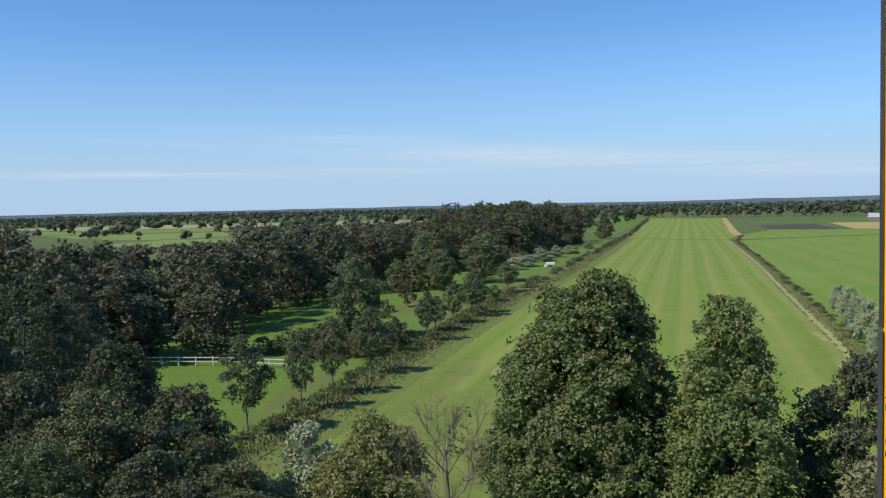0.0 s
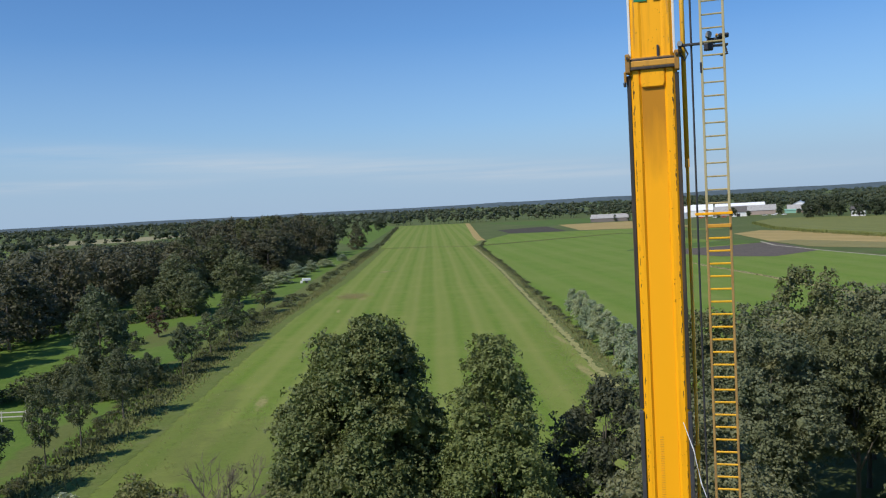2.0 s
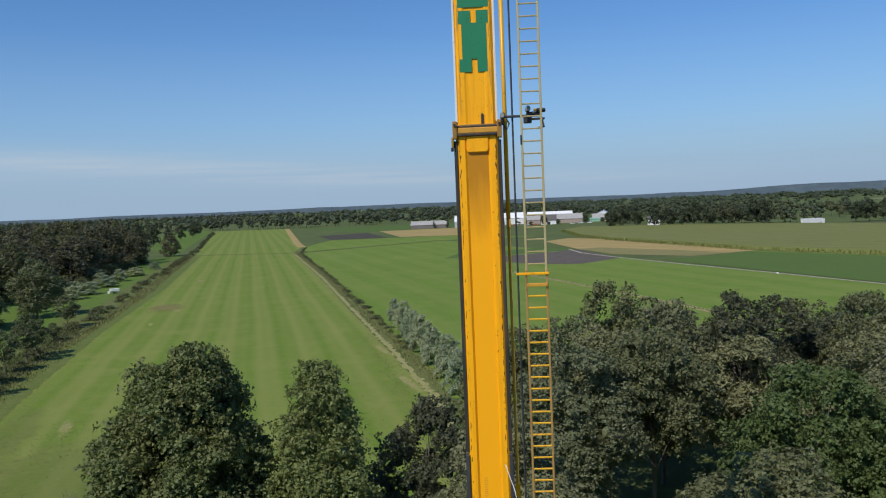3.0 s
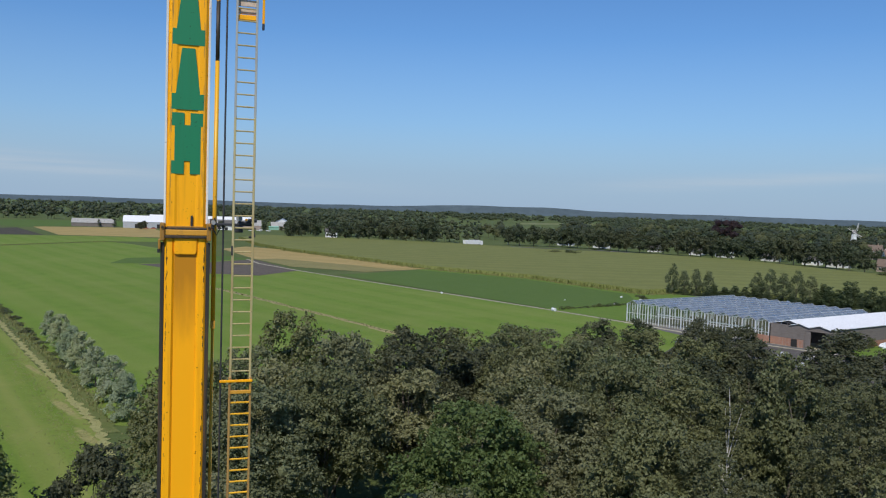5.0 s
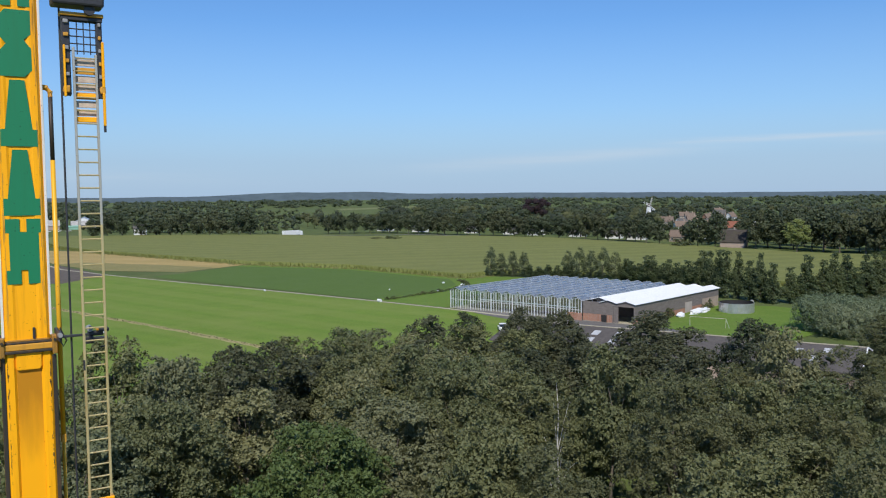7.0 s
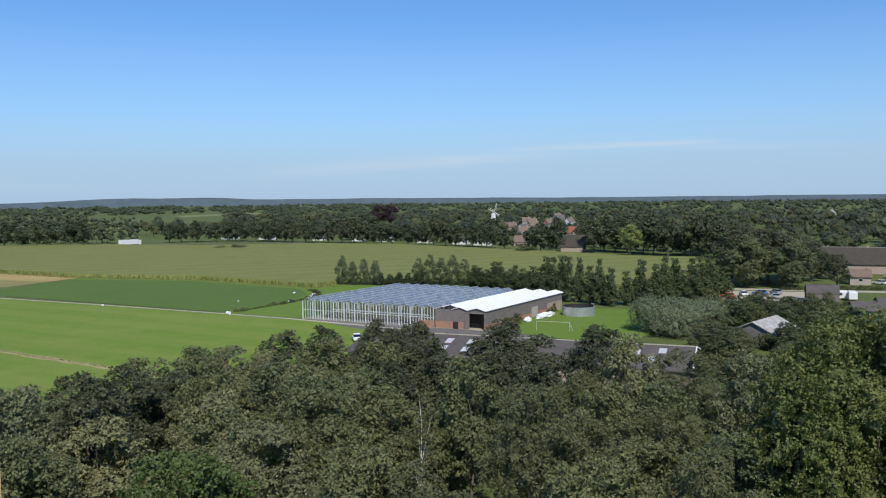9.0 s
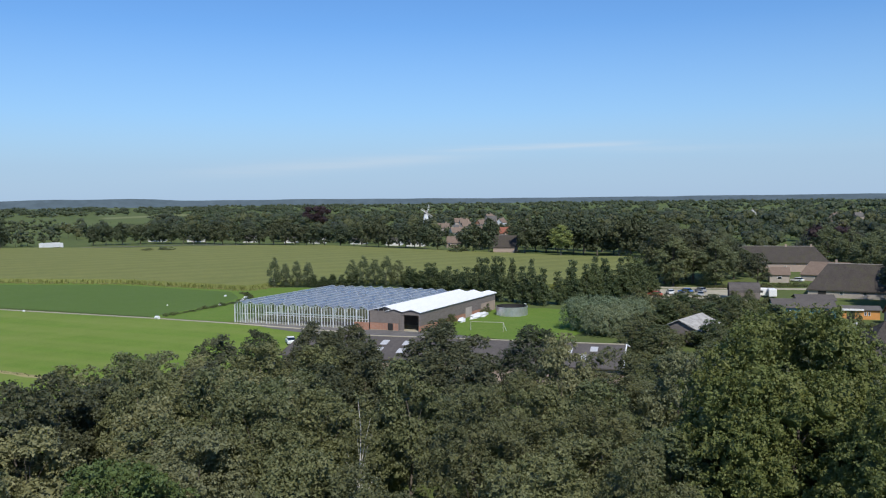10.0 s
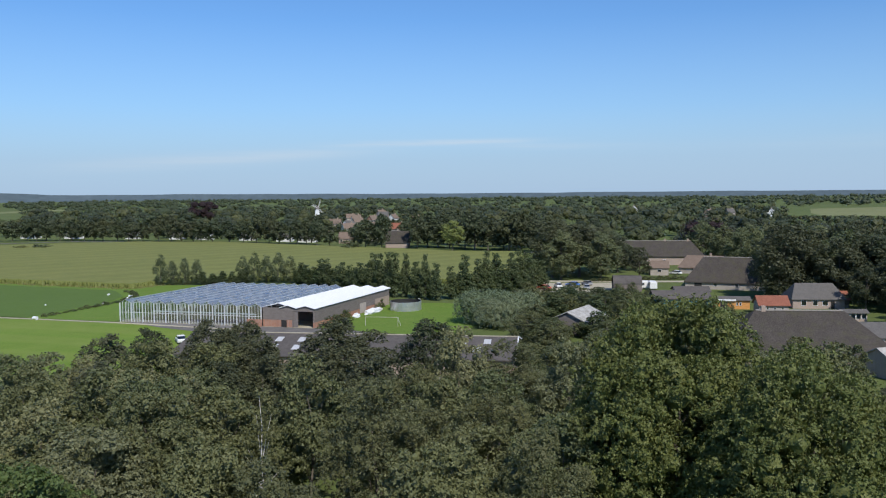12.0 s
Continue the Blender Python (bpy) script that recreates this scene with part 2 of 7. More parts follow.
M_GROUND = grass("farmland", (0.075, 0.105, 0.032), (0.12, 0.15, 0.045), (0.18, 0.18, 0.075), patch=0.006)
M_FIELD = grass("mown_field", (0.12, 0.192, 0.022), (0.158, 0.23, 0.034), (0.26, 0.27, 0.075), 1.0, patch=0.03, width=6.6, stripe_mix=0.6)
spots(M_FIELD, ((-14.5, 82, 7.5, 14.0), (-16, 60, 9, 12.0), (-20.5, 104, 2.6, 12.0), (-22, 80, 5, 26.0), (-8, 66, 6, 16.0)), (0.13, 0.15, 0.04), 0.45)
spots(M_FIELD, ((-6.3, 221, 2.0, 5.0), (-3.5, 213, 1.0, 2.6), (4, 300, 1.4, 4.0), (-15.2, 102, 0.9, 4.0), (25.2, 92, 0.9, 5.0), (26.8, 106, 0.8, 6.0), (24.4, 78, 1.5, 4.0), (29.4, 132, 0.6, 5.0), (-9, 190, 0.6, 3.0)), (0.31, 0.28, 0.11), 0.85)
M_FIELD_R = grass("lush_field", (0.118, 0.196, 0.022), (0.154, 0.236, 0.035), (0.22, 0.25, 0.066), 1.0, along=(0.03, 1.0), width=13.0, patch=0.012, stripe_mix=0.4)
M_MEADOW = grass("meadow", (0.09, 0.158, 0.022), (0.125, 0.195, 0.034), (0.18, 0.22, 0.06), patch=0.06)
spots(M_MEADOW, ((-47, 132, 5.5, 20.0), (-42, 168, 5.0, 18.0), (-36, 88, 2.2, 16.0), (-33.5, 120, 2.0, 18.0), (-31, 160, 2.2, 30.0), (-28, 215, 3.0, 30.0)), (0.13, 0.135, 0.045), 0.7)
M_ROUGH = grass("rough_verge", (0.105, 0.132, 0.036), (0.15, 0.172, 0.052), (0.21, 0.19, 0.082), patch=0.12)
M_EDGE = grass("long_grass_edge", (0.108, 0.146, 0.03), (0.145, 0.182, 0.045), (0.21, 0.2, 0.08), patch=0.1)
M_PALE = grass("far_pasture", (0.16, 0.18, 0.07), (0.21, 0.22, 0.1), (0.26, 0.25, 0.13), patch=0.01)
M_PASTURE = grass("pasture", (0.15, 0.2, 0.05), (0.2, 0.25, 0.075), (0.24, 0.25, 0.11), patch=0.02)
M_STUBBLE_PALE = grass("pale_stubble", (0.26, 0.24, 0.13), (0.33, 0.3, 0.17), (0.2, 0.22, 0.09), patch=0.01)
M_DRAIN = grass("drain_weeds", (0.27, 0.24, 0.1), (0.38, 0.33, 0.15), (0.42, 0.36, 0.18), patch=0.15)
M_LAWN = grass("lawn", (0.105, 0.18, 0.026), (0.14, 0.215, 0.036), (0.19, 0.22, 0.06), patch=0.1)
M_PATH = grass("dry_path", (0.23, 0.25, 0.075), (0.38, 0.35, 0.155), (0.34, 0.31, 0.13), patch=0.5)
M_TAN = grass("stubble", (0.36, 0.265, 0.1), (0.47, 0.34, 0.14), (0.25, 0.22, 0.075), 1.0, along=(-0.5, 1), width=24.0, patch=0.014, stripe_mix=0.4)
M_OLIVE = grass("weedy_stubble", (0.2, 0.19, 0.07), (0.27, 0.235, 0.095), (0.34, 0.27, 0.12), patch=0.03)
M_SOIL = two_tone("ploughed_soil", (0.1, 0.085, 0.07), (0.15, 0.128, 0.108), 0.2, 0.95, 0.5, 0.1, gloss=0.08)
M_BLACKSOIL = two_tone("black_plot", (0.058, 0.052, 0.042), (0.098, 0.09, 0.07), 0.15, 0.95, 0.5, 0.1, gloss=0.08)
M_CROP = grass("leafy_crop", (0.076, 0.13, 0.022), (0.1, 0.16, 0.03), (0.11, 0.16, 0.05), 1.0, along=(-0.25, 1), width=3.0, patch=0.04, stripe_mix=0.4)
M_CORN = grass("maize", (0.175, 0.19, 0.055), (0.225, 0.228, 0.072), (0.115, 0.14, 0.04), 1.0, along=(-1.3, 1.0), width=27.0, patch=0.03, stripe_mix=0.45)
M_CORN_SIDE = grass("maize_flank", (0.13, 0.155, 0.042), (0.18, 0.195, 0.058), (0.19, 0.195, 0.065), patch=0.2)
M_CONCRETE = two_tone("concrete", (0.33, 0.3, 0.22), (0.46, 0.42, 0.32), 0.3, 0.9, gloss=0.08)
M_ASPHALT = two_tone("asphalt", (0.11, 0.105, 0.1), (0.19, 0.18, 0.17), 0.3, 0.9, gloss=0.08)

L_CHEST = leaf("chestnut_leaf", (0.102, 0.130, 0.044), (0.189, 0.220, 0.082), (0.211, 0.168, 0.080), 0.25)
L_DARK = leaf("dark_leaf", (0.065, 0.075, 0.042), (0.117, 0.123, 0.066), (0.102, 0.108, 0.056), 0.2)
L_ASH = leaf("ash_leaf", (0.161, 0.181, 0.063), (0.290, 0.301, 0.100), (0.252, 0.274, 0.089))
L_ALDER = leaf("alder_leaf", (0.107, 0.120, 0.052), (0.204, 0.215, 0.099), (0.166, 0.165, 0.091), 0.18)
L_GREY = leaf("grey_green_leaf", (0.143, 0.152, 0.076), (0.258, 0.258, 0.137), (0.222, 0.207, 0.110), 0.2)
L_MEADOW = leaf("meadow_tree_leaf", (0.116, 0.135, 0.068), (0.202, 0.222, 0.111), (0.163, 0.174, 0.083))
L_PALE = leaf("pale_green_leaf", (0.213, 0.247, 0.081), (0.333, 0.362, 0.127), (0.265, 0.276, 0.103))
L_BRIGHT = leaf("bright_leaf", (0.07, 0.108, 0.032), (0.132, 0.18, 0.06), (0.14, 0.165, 0.055), 0.3)
L_BROWN = leaf("brown_green_leaf", (0.102, 0.111, 0.051), (0.160, 0.170, 0.078), (0.153, 0.134, 0.068), 0.25)
L_LIME = leaf("lime_leaf", (0.082, 0.108, 0.033), (0.169, 0.194, 0.066), (0.186, 0.174, 0.058), 0.3)
L_WOOD = leaf("wood_leaf", (0.079, 0.080, 0.044), (0.153, 0.140, 0.078), (0.110, 0.111, 0.064), 0.3, 0.2, grain=3.0)
L_SILVER = leaf("silver_willow_leaf", (0.267, 0.298, 0.188), (0.448, 0.484, 0.316), (0.304, 0.347, 0.194))
L_YELLOW = leaf("yellow_green_leaf", (0.166, 0.175, 0.056), (0.293, 0.271, 0.100), (0.237, 0.227, 0.097), 0.4)
L_WILLOW = leaf("willow_leaf", (0.147, 0.181, 0.105), (0.269, 0.299, 0.181), (0.206, 0.244, 0.128))
L_COPPER = leaf("copper_leaf", (0.032, 0.019, 0.022), (0.058, 0.034, 0.034), (0.042, 0.036, 0.030))
L_SCRUB = leaf("scrub_leaf", (0.083, 0.097, 0.041), (0.153, 0.164, 0.074), (0.158, 0.140, 0.068), 0.3)
L_RUSSET = leaf("russet_leaf", (0.085, 0.052, 0.036), (0.15, 0.09, 0.06), (0.13, 0.12, 0.06), 0.4)
L_HEDGE = leaf("hedge_leaf", (0.062, 0.086, 0.038), (0.118, 0.142, 0.064), (0.105, 0.128, 0.052), grain=4.0)
L_WINDBREAK = leaf("windbreak_leaf", (0.088, 0.108, 0.055), (0.161, 0.178, 0.095), (0.140, 0.155, 0.080), grain=4.0)
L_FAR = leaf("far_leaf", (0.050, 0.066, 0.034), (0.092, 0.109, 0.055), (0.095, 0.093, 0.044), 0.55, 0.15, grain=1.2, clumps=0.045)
L_FAR_OLIVE = leaf("far_olive_leaf", (0.062, 0.071, 0.030), (0.107, 0.116, 0.049), (0.103, 0.097, 0.040), 0.5, 0.15, grain=1.2, clumps=0.045)
L_FAR_DARK = leaf("far_dark_leaf", (0.036, 0.049, 0.029), (0.068, 0.081, 0.047), (0.059, 0.062, 0.037), 0.4, 0.15, grain=1.2, clumps=0.045)
L_WEED = leaf("weed", (0.164, 0.176, 0.066), (0.262, 0.254, 0.107), (0.254, 0.213, 0.107), 0.4)
L_DRY = leaf("dry_grass", (0.330, 0.290, 0.140), (0.462, 0.380, 0.220), (0.242, 0.250, 0.080), 0.5)
L_MAIZE = leaf("maize_leaf", (0.13, 0.155, 0.045), (0.2, 0.215, 0.068), (0.19, 0.19, 0.065), 0.3)
M_BARK = two_tone("bark", (0.10, 0.085, 0.065), (0.17, 0.145, 0.115), 2.5, 0.95, 0.6, 0.05, (3, 3, 0.5))
M_BIRCH = two_tone("birch_bark", (0.35, 0.33, 0.3), (0.7, 0.68, 0.64), 3.0, 0.8)
M_DEAD = two_tone("dead_twig", (0.1, 0.08, 0.06), (0.19, 0.15, 0.11), 3.0, 0.95)

M_YELLOW = paint("crane_yellow", (1.0, 0.445, 0.008), (0.66, 0.255, 0.01), 0.45, 0.65)
M_YELLOW.node_tree.nodes["Principled BSDF"].inputs["Specular IOR Level"].default_value = 0.25
M_SKYLIGHT = two_tone("cloudy_skylight", (0.42, 0.43, 0.44), (0.55, 0.55, 0.55), 0.8, 0.6, 0.1)
M_YELLOW_DULL = paint("greasy_yellow", (0.62, 0.3, 0.03), (0.4, 0.19, 0.03), 0.5, 0.8, 0.9)
m_ = Nodes("stained_face")
_sep = m_.n.new("ShaderNodeSeparateXYZ")
m_.link(m_.where(), _sep.inputs["Vector"])
_h = m_.math("ADD", m_.math("MULTIPLY", m_.math("SUBTRACT", _sep.outputs["Z"], 22.9), 0.36), m_.math("MULTIPLY", m_.noise(1.3, 5, 0.6, stretch=(3, 3, 0.4)), 0.7))
M_STAIN = m_.done(m_.mix(m_.ramp(_h, ((0.4, (0, 0, 0)), (1.15, (1, 1, 1)))), (1.0, 0.435, 0.008), (0.52, 0.22, 0.012)), 0.45)
M_STAIN.node_tree.nodes["Principled BSDF"].inputs["Specular IOR Level"].default_value = 0.25
M_YELLOW_ROD = paint("rod_yellow", (0.8, 0.42, 0.02), (0.5, 0.22, 0.02), 0.4)
M_COLLAR = paint("stained_collar", (0.38, 0.19, 0.025), (0.14, 0.08, 0.03), 0.5, 0.8, 1.4)
M_RUST = two_tone("rust", (0.035, 0.022, 0.014), (0.13, 0.06, 0.02), 9.0, 0.85)
M_STRIP = paint("greased_steel", (0.03, 0.026, 0.022), (0.2, 0.1, 0.03), 0.55, 0.6, 2.0)
M_RUBBER = two_tone("dark_plate", (0.03, 0.03, 0.035), (0.06, 0.06, 0.065), 2.0, 0.6, 0.1)
M_WHITEEDGE = paint("pale_edge", (0.75, 0.74, 0.7), (0.45, 0.42, 0.36), 0.4)
M_MARK = paint("green_marking", (0.012, 0.2, 0.085), (0.02, 0.16, 0.06), 0.45, 0.4)
M_LADDER = paint("ladder_metal", (0.6, 0.49, 0.25), (0.4, 0.24, 0.08), 0.4, 0.7, 2.0, 0.35)
M_LADDER_TOP = paint("bare_ladder_metal", (0.5, 0.48, 0.42), (0.4, 0.32, 0.2), 0.4, 0.6, 2.0, 0.4)
M_LADDER_LO = paint("rusty_ladder", (0.45, 0.27, 0.09), (0.16, 0.08, 0.04), 0.45, 0.8, 2.0, 0.2)
M_BLACK = two_tone("black_steel", (0.02, 0.02, 0.024), (0.04, 0.04, 0.045), 3.0, 0.5, 0.1)
M_PLANK = two_tone("platform_plank", (0.48, 0.38, 0.3), (0.62, 0.5, 0.4), 1.5, 0.8)
M_ROPE = two_tone("white_rope", (0.6, 0.6, 0.6), (0.8, 0.8, 0.8), 6.0, 0.8)
M_GREY = paint("grey_fitting", (0.3, 0.3, 0.3), (0.18, 0.17, 0.16), 0.4)

M_GLASS = glass("greenhouse_glass", (0.72, 0.8, 0.84), 0.1)
# roof panes: blue-grey base colour stands in for the reflected sky
m_ = Nodes("whitewashed_roof_glass")
_tr = m_.n.new("ShaderNodeBsdfTransparent")
_tr.inputs["Color"].default_value = (0.7, 0.76, 0.8, 1)
_mx = m_.n.new("ShaderNodeMixShader")
_mx.inputs["Fac"].default_value = 0.55
m_.link(_tr.outputs["BSDF"], _mx.inputs[1])
m_.link(m_.b.outputs["BSDF"], _mx.inputs[2])
m_.link(_mx.outputs["Shader"], m_.out.inputs["Surface"])
m_.b.inputs["Specular IOR Level"].default_value = 0.6
M_ROOFGLASS = m_.done(m_.ramp(m_.noise(0.5, 4), ((0.3, (0.2, 0.25, 0.33)), (0.7, (0.3, 0.36, 0.44)))), 0.22)
M_PANE = glass("window_glass", (0.25, 0.28, 0.3), 0.05)
M_ALU = two_tone("aluminium_bar", (0.62, 0.64, 0.66), (0.78, 0.79, 0.8), 2.0, 0.45, 0.1, metal=0.3)
M_ROOFBAR = two_tone("grey_glazing_bar", (0.4, 0.43, 0.46), (0.54, 0.56, 0.58), 2.0, 0.45, 0.1, metal=0.3)
M_WHITEROOF = two_tone("white_roof_sheet", (0.8, 0.81, 0.82), (0.88, 0.88, 0.88), 0.4, 0.6, 0.2)
M_WHITE = two_tone("white_paint", (0.7, 0.7, 0.68), (0.82, 0.82, 0.8), 0.8, 0.6, 0.1)
M_DARKWOOD = two_tone("weathered_board", (0.14, 0.122, 0.11), (0.24, 0.21, 0.19), 0.8, 0.9, 0.4, 0.04, (1, 1, 6), gloss=0.08)
M_BRICK = brick_mat("red_brick", (0.34, 0.16, 0.10), (0.42, 0.22, 0.14), (0.4, 0.36, 0.32))
M_BRICK_PALE = brick_mat("pale_brick", (0.34, 0.26, 0.2), (0.44, 0.34, 0.27), (0.4, 0.37, 0.33))
M_DARK = two_tone("dark_opening", (0.015, 0.014, 0.013), (0.03, 0.028, 0.025), 1.0, 0.8, 0.1)
M_THATCH = thatch_mat("grey_thatch", (0.056, 0.049, 0.043), (0.094, 0.083, 0.074))
M_RIDGE = two_tone("ridge_cap", (0.2, 0.18, 0.155), (0.34, 0.31, 0.27), 1.2, 0.9)
M_FIBRE = two_tone("fibre_cement_roof", (0.085, 0.077, 0.072), (0.13, 0.117, 0.108), 0.5, 0.9, 0.3, 0.05, gloss=0.08)
M_REDTILE = two_tone("red_tile", (0.2, 0.078, 0.052), (0.29, 0.12, 0.08), 0.9, 0.8, 0.4, 0.05, gloss=0.08)
M_BROWNTILE = two_tone("brown_tile", (0.15, 0.112, 0.088), (0.22, 0.168, 0.132), 0.9, 0.8, 0.4, 0.05, gloss=0.08)
M_GREYTILE = two_tone("grey_tile", (0.1, 0.095, 0.09), (0.15, 0.14, 0.13), 0.9, 0.8, 0.4, 0.05, gloss=0.08)
M_ORANGEWOOD = two_tone("orange_board", (0.5, 0.22, 0.06), (0.62, 0.3, 0.09), 0.9, 0.7, 0.3, 0.03, (1, 1, 8))
M_TEAL = two_tone("teal_board", (0.05, 0.16, 0.19), (0.08, 0.22, 0.25), 0.9, 0.6)
M_TANK = two_tone("galvanised_sheet", (0.52, 0.53, 0.54), (0.7, 0.71, 0.72), 0.9, 0.36, 0.1, metal=0.75)
M_ZINC = paint("zinc_sheet", (0.55, 0.57, 0.58), (0.36, 0.37, 0.37), 0.4, 0.6, 0.8, 0.5)
M_OLDROOF = two_tone("weathered_pale_sheet", (0.2, 0.185, 0.165), (0.52, 0.51, 0.48), 0.9, 0.8, 0.3, 0.05, gloss=0.08)
M_PLASTIC = two_tone("white_plastic", (0.7, 0.72, 0.74), (0.85, 0.86, 0.87), 1.2, 0.45, 0.5, 0.1)
M_BLUE = two_tone("blue_paint", (0.05, 0.14, 0.42), (0.08, 0.2, 0.5), 1.0, 0.4)
M_RED = two_tone("red_paint", (0.42, 0.06, 0.04), (0.55, 0.1, 0.06), 1.0, 0.4)
M_GREENPAINT = two_tone("pale_green_paint", (0.2, 0.42, 0.3), (0.3, 0.52, 0.4), 1.0, 0.6)
M_TYRE = two_tone("tyre", (0.015, 0.015, 0.015), (0.03, 0.03, 0.03), 3.0, 0.8)
# blue-grey air haze painted straight into the wooded hills' colour
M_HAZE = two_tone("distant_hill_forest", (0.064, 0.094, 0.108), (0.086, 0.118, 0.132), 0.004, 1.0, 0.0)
M_FENCE = two_tone("pale_fence_wood", (0.4, 0.37, 0.32), (0.6, 0.57, 0.5), 1.5, 0.85)


# ---- building helpers ----
def link_mesh(name, verts, faces, material, parent=None, label="", smooth=False):
    me = bpy.data.meshes.new(name)
    me.from_pydata([tuple(v) for v in verts], [], [tuple(f) for f in faces])
    me.materials.append(material)
    if smooth:
        me.polygons.foreach_set("use_smooth", [True] * len(me.polygons))
    me.update()
    ob = new(name, me)
    if parent is not None:
        ob.parent = parent
    if label:
        tagged(ob, label)
    return ob


def part(name, bm, material, parent=None, label="", smooth=False):
    bmesh.ops.recalc_face_normals(bm, faces=bm.faces)
    me = bpy.data.meshes.new(name)
    bm.to_mesh(me)
    bm.free()
    me.materials.append(material)
    if smooth:
        me.polygons.foreach_set("use_smooth", [True] * len(me.polygons))
    ob = new(name, me)
    if parent is not None:
        ob.parent = parent
    if label:
        tagged(ob, label)
    return ob


def share(ob, m, parent=None):
    """Another piece on the same mesh."""
    c = bpy.data.objects.new(ob.name.split(".")[0], ob.data)
    scene.collection.objects.link(c)
    c.parent = parent if parent is not None else ob.parent
    c.matrix_basis = m
    return c


def thing(name, m, label, category, group="", kind=""):
    ob = new(name)
    ob.empty_display_size = 0.3
    ob.matrix_basis = m
    return tagged(ob, label, category, group, kind)


def add_box(bm, x0, x1, y0, y1, z0, z1):
    vs = [bm.verts.new((x, y, z)) for z in (z0, z1) for x, y in ((x0, y0), (x1, y0), (x1, y1), (x0, y1))]
    for f in ((3, 2, 1, 0), (4, 5, 6, 7), (0, 1, 5, 4), (1, 2, 6, 5), (2, 3, 7, 6), (3, 0, 4, 7)):
        bm.faces.new([vs[i] for i in f])
    return vs


def box(x0, x1, y0, y1, z0, z1, bevel=0.0):
    bm = bmesh.new()
    add_box(bm, x0, x1, y0, y1, z0, z1)
    if bevel:
        bmesh.ops.bevel(bm, geom=bm.edges[:], offset=bevel, segments=2, affect="EDGES", profile=0.5)
    return bm


def add_prism(bm, outline, z0, z1):
    lo = [bm.verts.new((x, y, z0)) for x, y in outline]
    hi = [bm.verts.new((x, y, z1)) for x, y in outline]
    n = len(outline)
    for i in range(n):
        bm.faces.new((lo[i], lo[(i + 1) % n], hi[(i + 1) % n], hi[i]))
    bm.faces.new(list(reversed(lo)))
    bm.faces.new(hi)


def prism(outline, z0, z1):
    bm = bmesh.new()
    add_prism(bm, outline, z0, z1)
    return bm


def add_tube(bm, pts, radii, sides=8):
    """A tube through the points; one radius for each."""
    pts = [Vector(p) for p in pts]
    rings = []
    for i, p in enumerate(pts):
        d = (pts[min(i + 1, len(pts) - 1)] - pts[max(i - 1, 0)]).normalized()
        a = d.orthogonal().normalized()
        b = d.cross(a)
        rings.append([bm.verts.new(p + (a * math.cos(t) + b * math.sin(t)) * float(radii[i])) for t in (2 * math.pi * k / sides for k in range(sides))])
    for r, s in zip(rings, rings[1:]):
        # ring starts may differ: join by the nearest vertex
        off = min(range(sides), key=lambda k: (r[0].co - s[k].co).length)
        for i in range(sides):
            bm.faces.new((r[i], r[(i + 1) % sides], s[(i + 1 + off) % sides], s[(i + off) % sides]))
    bm.faces.new(list(reversed(rings[0])))
    bm.faces.new(rings[-1])


def tube(pts, radii, sides=8):
    bm = bmesh.new()
    add_tube(bm, pts, radii, sides)
    return bm


def sheet(name, outline, z, material, label, category="field", thick=0.0):
    bm = bmesh.new()
    f = bm.faces.new([bm.verts.new((x, y, z)) for x, y in outline])
    if thick:
        ex = bmesh.ops.extrude_face_region(bm, geom=[f])
        for v in ex["geom"]:
            if isinstance(v, bmesh.types.BMVert):
                v.co.z -= thick
    f.normal_update()
    if f.normal.z < 0:
        f.normal_flip()
    bmesh.ops.triangulate(bm, faces=[q for q in bm.faces if len(q.verts) > 4])
    me = bpy.data.meshes.new(name)
    bm.to_mesh(me)
    bm.free()
    me.materials.append(material)
    return tagged(new(name, me), label, category, kind="structure")


def inside(x, y, poly):
    hit = False
    for (x0, y0), (x1, y1) in zip(poly, poly[1:] + poly[:1]):
        if (y0 > y) != (y1 > y) and x < (x1 - x0) * (y - y0) / (y1 - y0) + x0:
            hit = not hit
    return hit


def scatter(poly, step, rng, jitter=0.42):
    xs, ys = [p[0] for p in poly], [p[1] for p in poly]
    out, row = [], 0
    y = min(ys)
    while y <= max(ys):
        x = min(xs) + (row % 2) * step * 0.5
        while x <= max(xs):
            px, py = x + rng.uniform(-jitter, jitter) * step, y + rng.uniform(-jitter, jitter) * step
            if inside(px, py, poly):
                out.append((px, py))
            x += step
        y += step * 0.87
        row += 1
    return out


def along(pts, step):
    out = []
    for (x0, y0), (x1, y1) in zip(pts, pts[1:]):
        n = max(1, int(math.hypot(x1 - x0, y1 - y0) / step))
        out += [(x0 + (x1 - x0) * k / n, y0 + (y1 - y0) * k / n) for k in range(n)]
    return out + [pts[-1]]


def ragged_strip(pts, w, rng, step=2.0, rough=0.5):
    """The outline of a band of uneven width."""
    ps = along(pts, step)
    a, b = [], []
    for i, (x, y) in enumerate(ps):
        x0, y0 = ps[max(i - 1, 0)]
        x1, y1 = ps[min(i + 1, len(ps) - 1)]
        d = math.hypot(x1 - x0, y1 - y0)
        nx, ny = -(y1 - y0) / d, (x1 - x0) / d
        u, v = w / 2 * (1 + rng.uniform(-rough, rough)), w / 2 * (1 + rng.uniform(-rough, rough))
        a.append((x + nx * u, y + ny * u))
        b.append((x - nx * v, y - ny * v))
    return a, b[::-1]


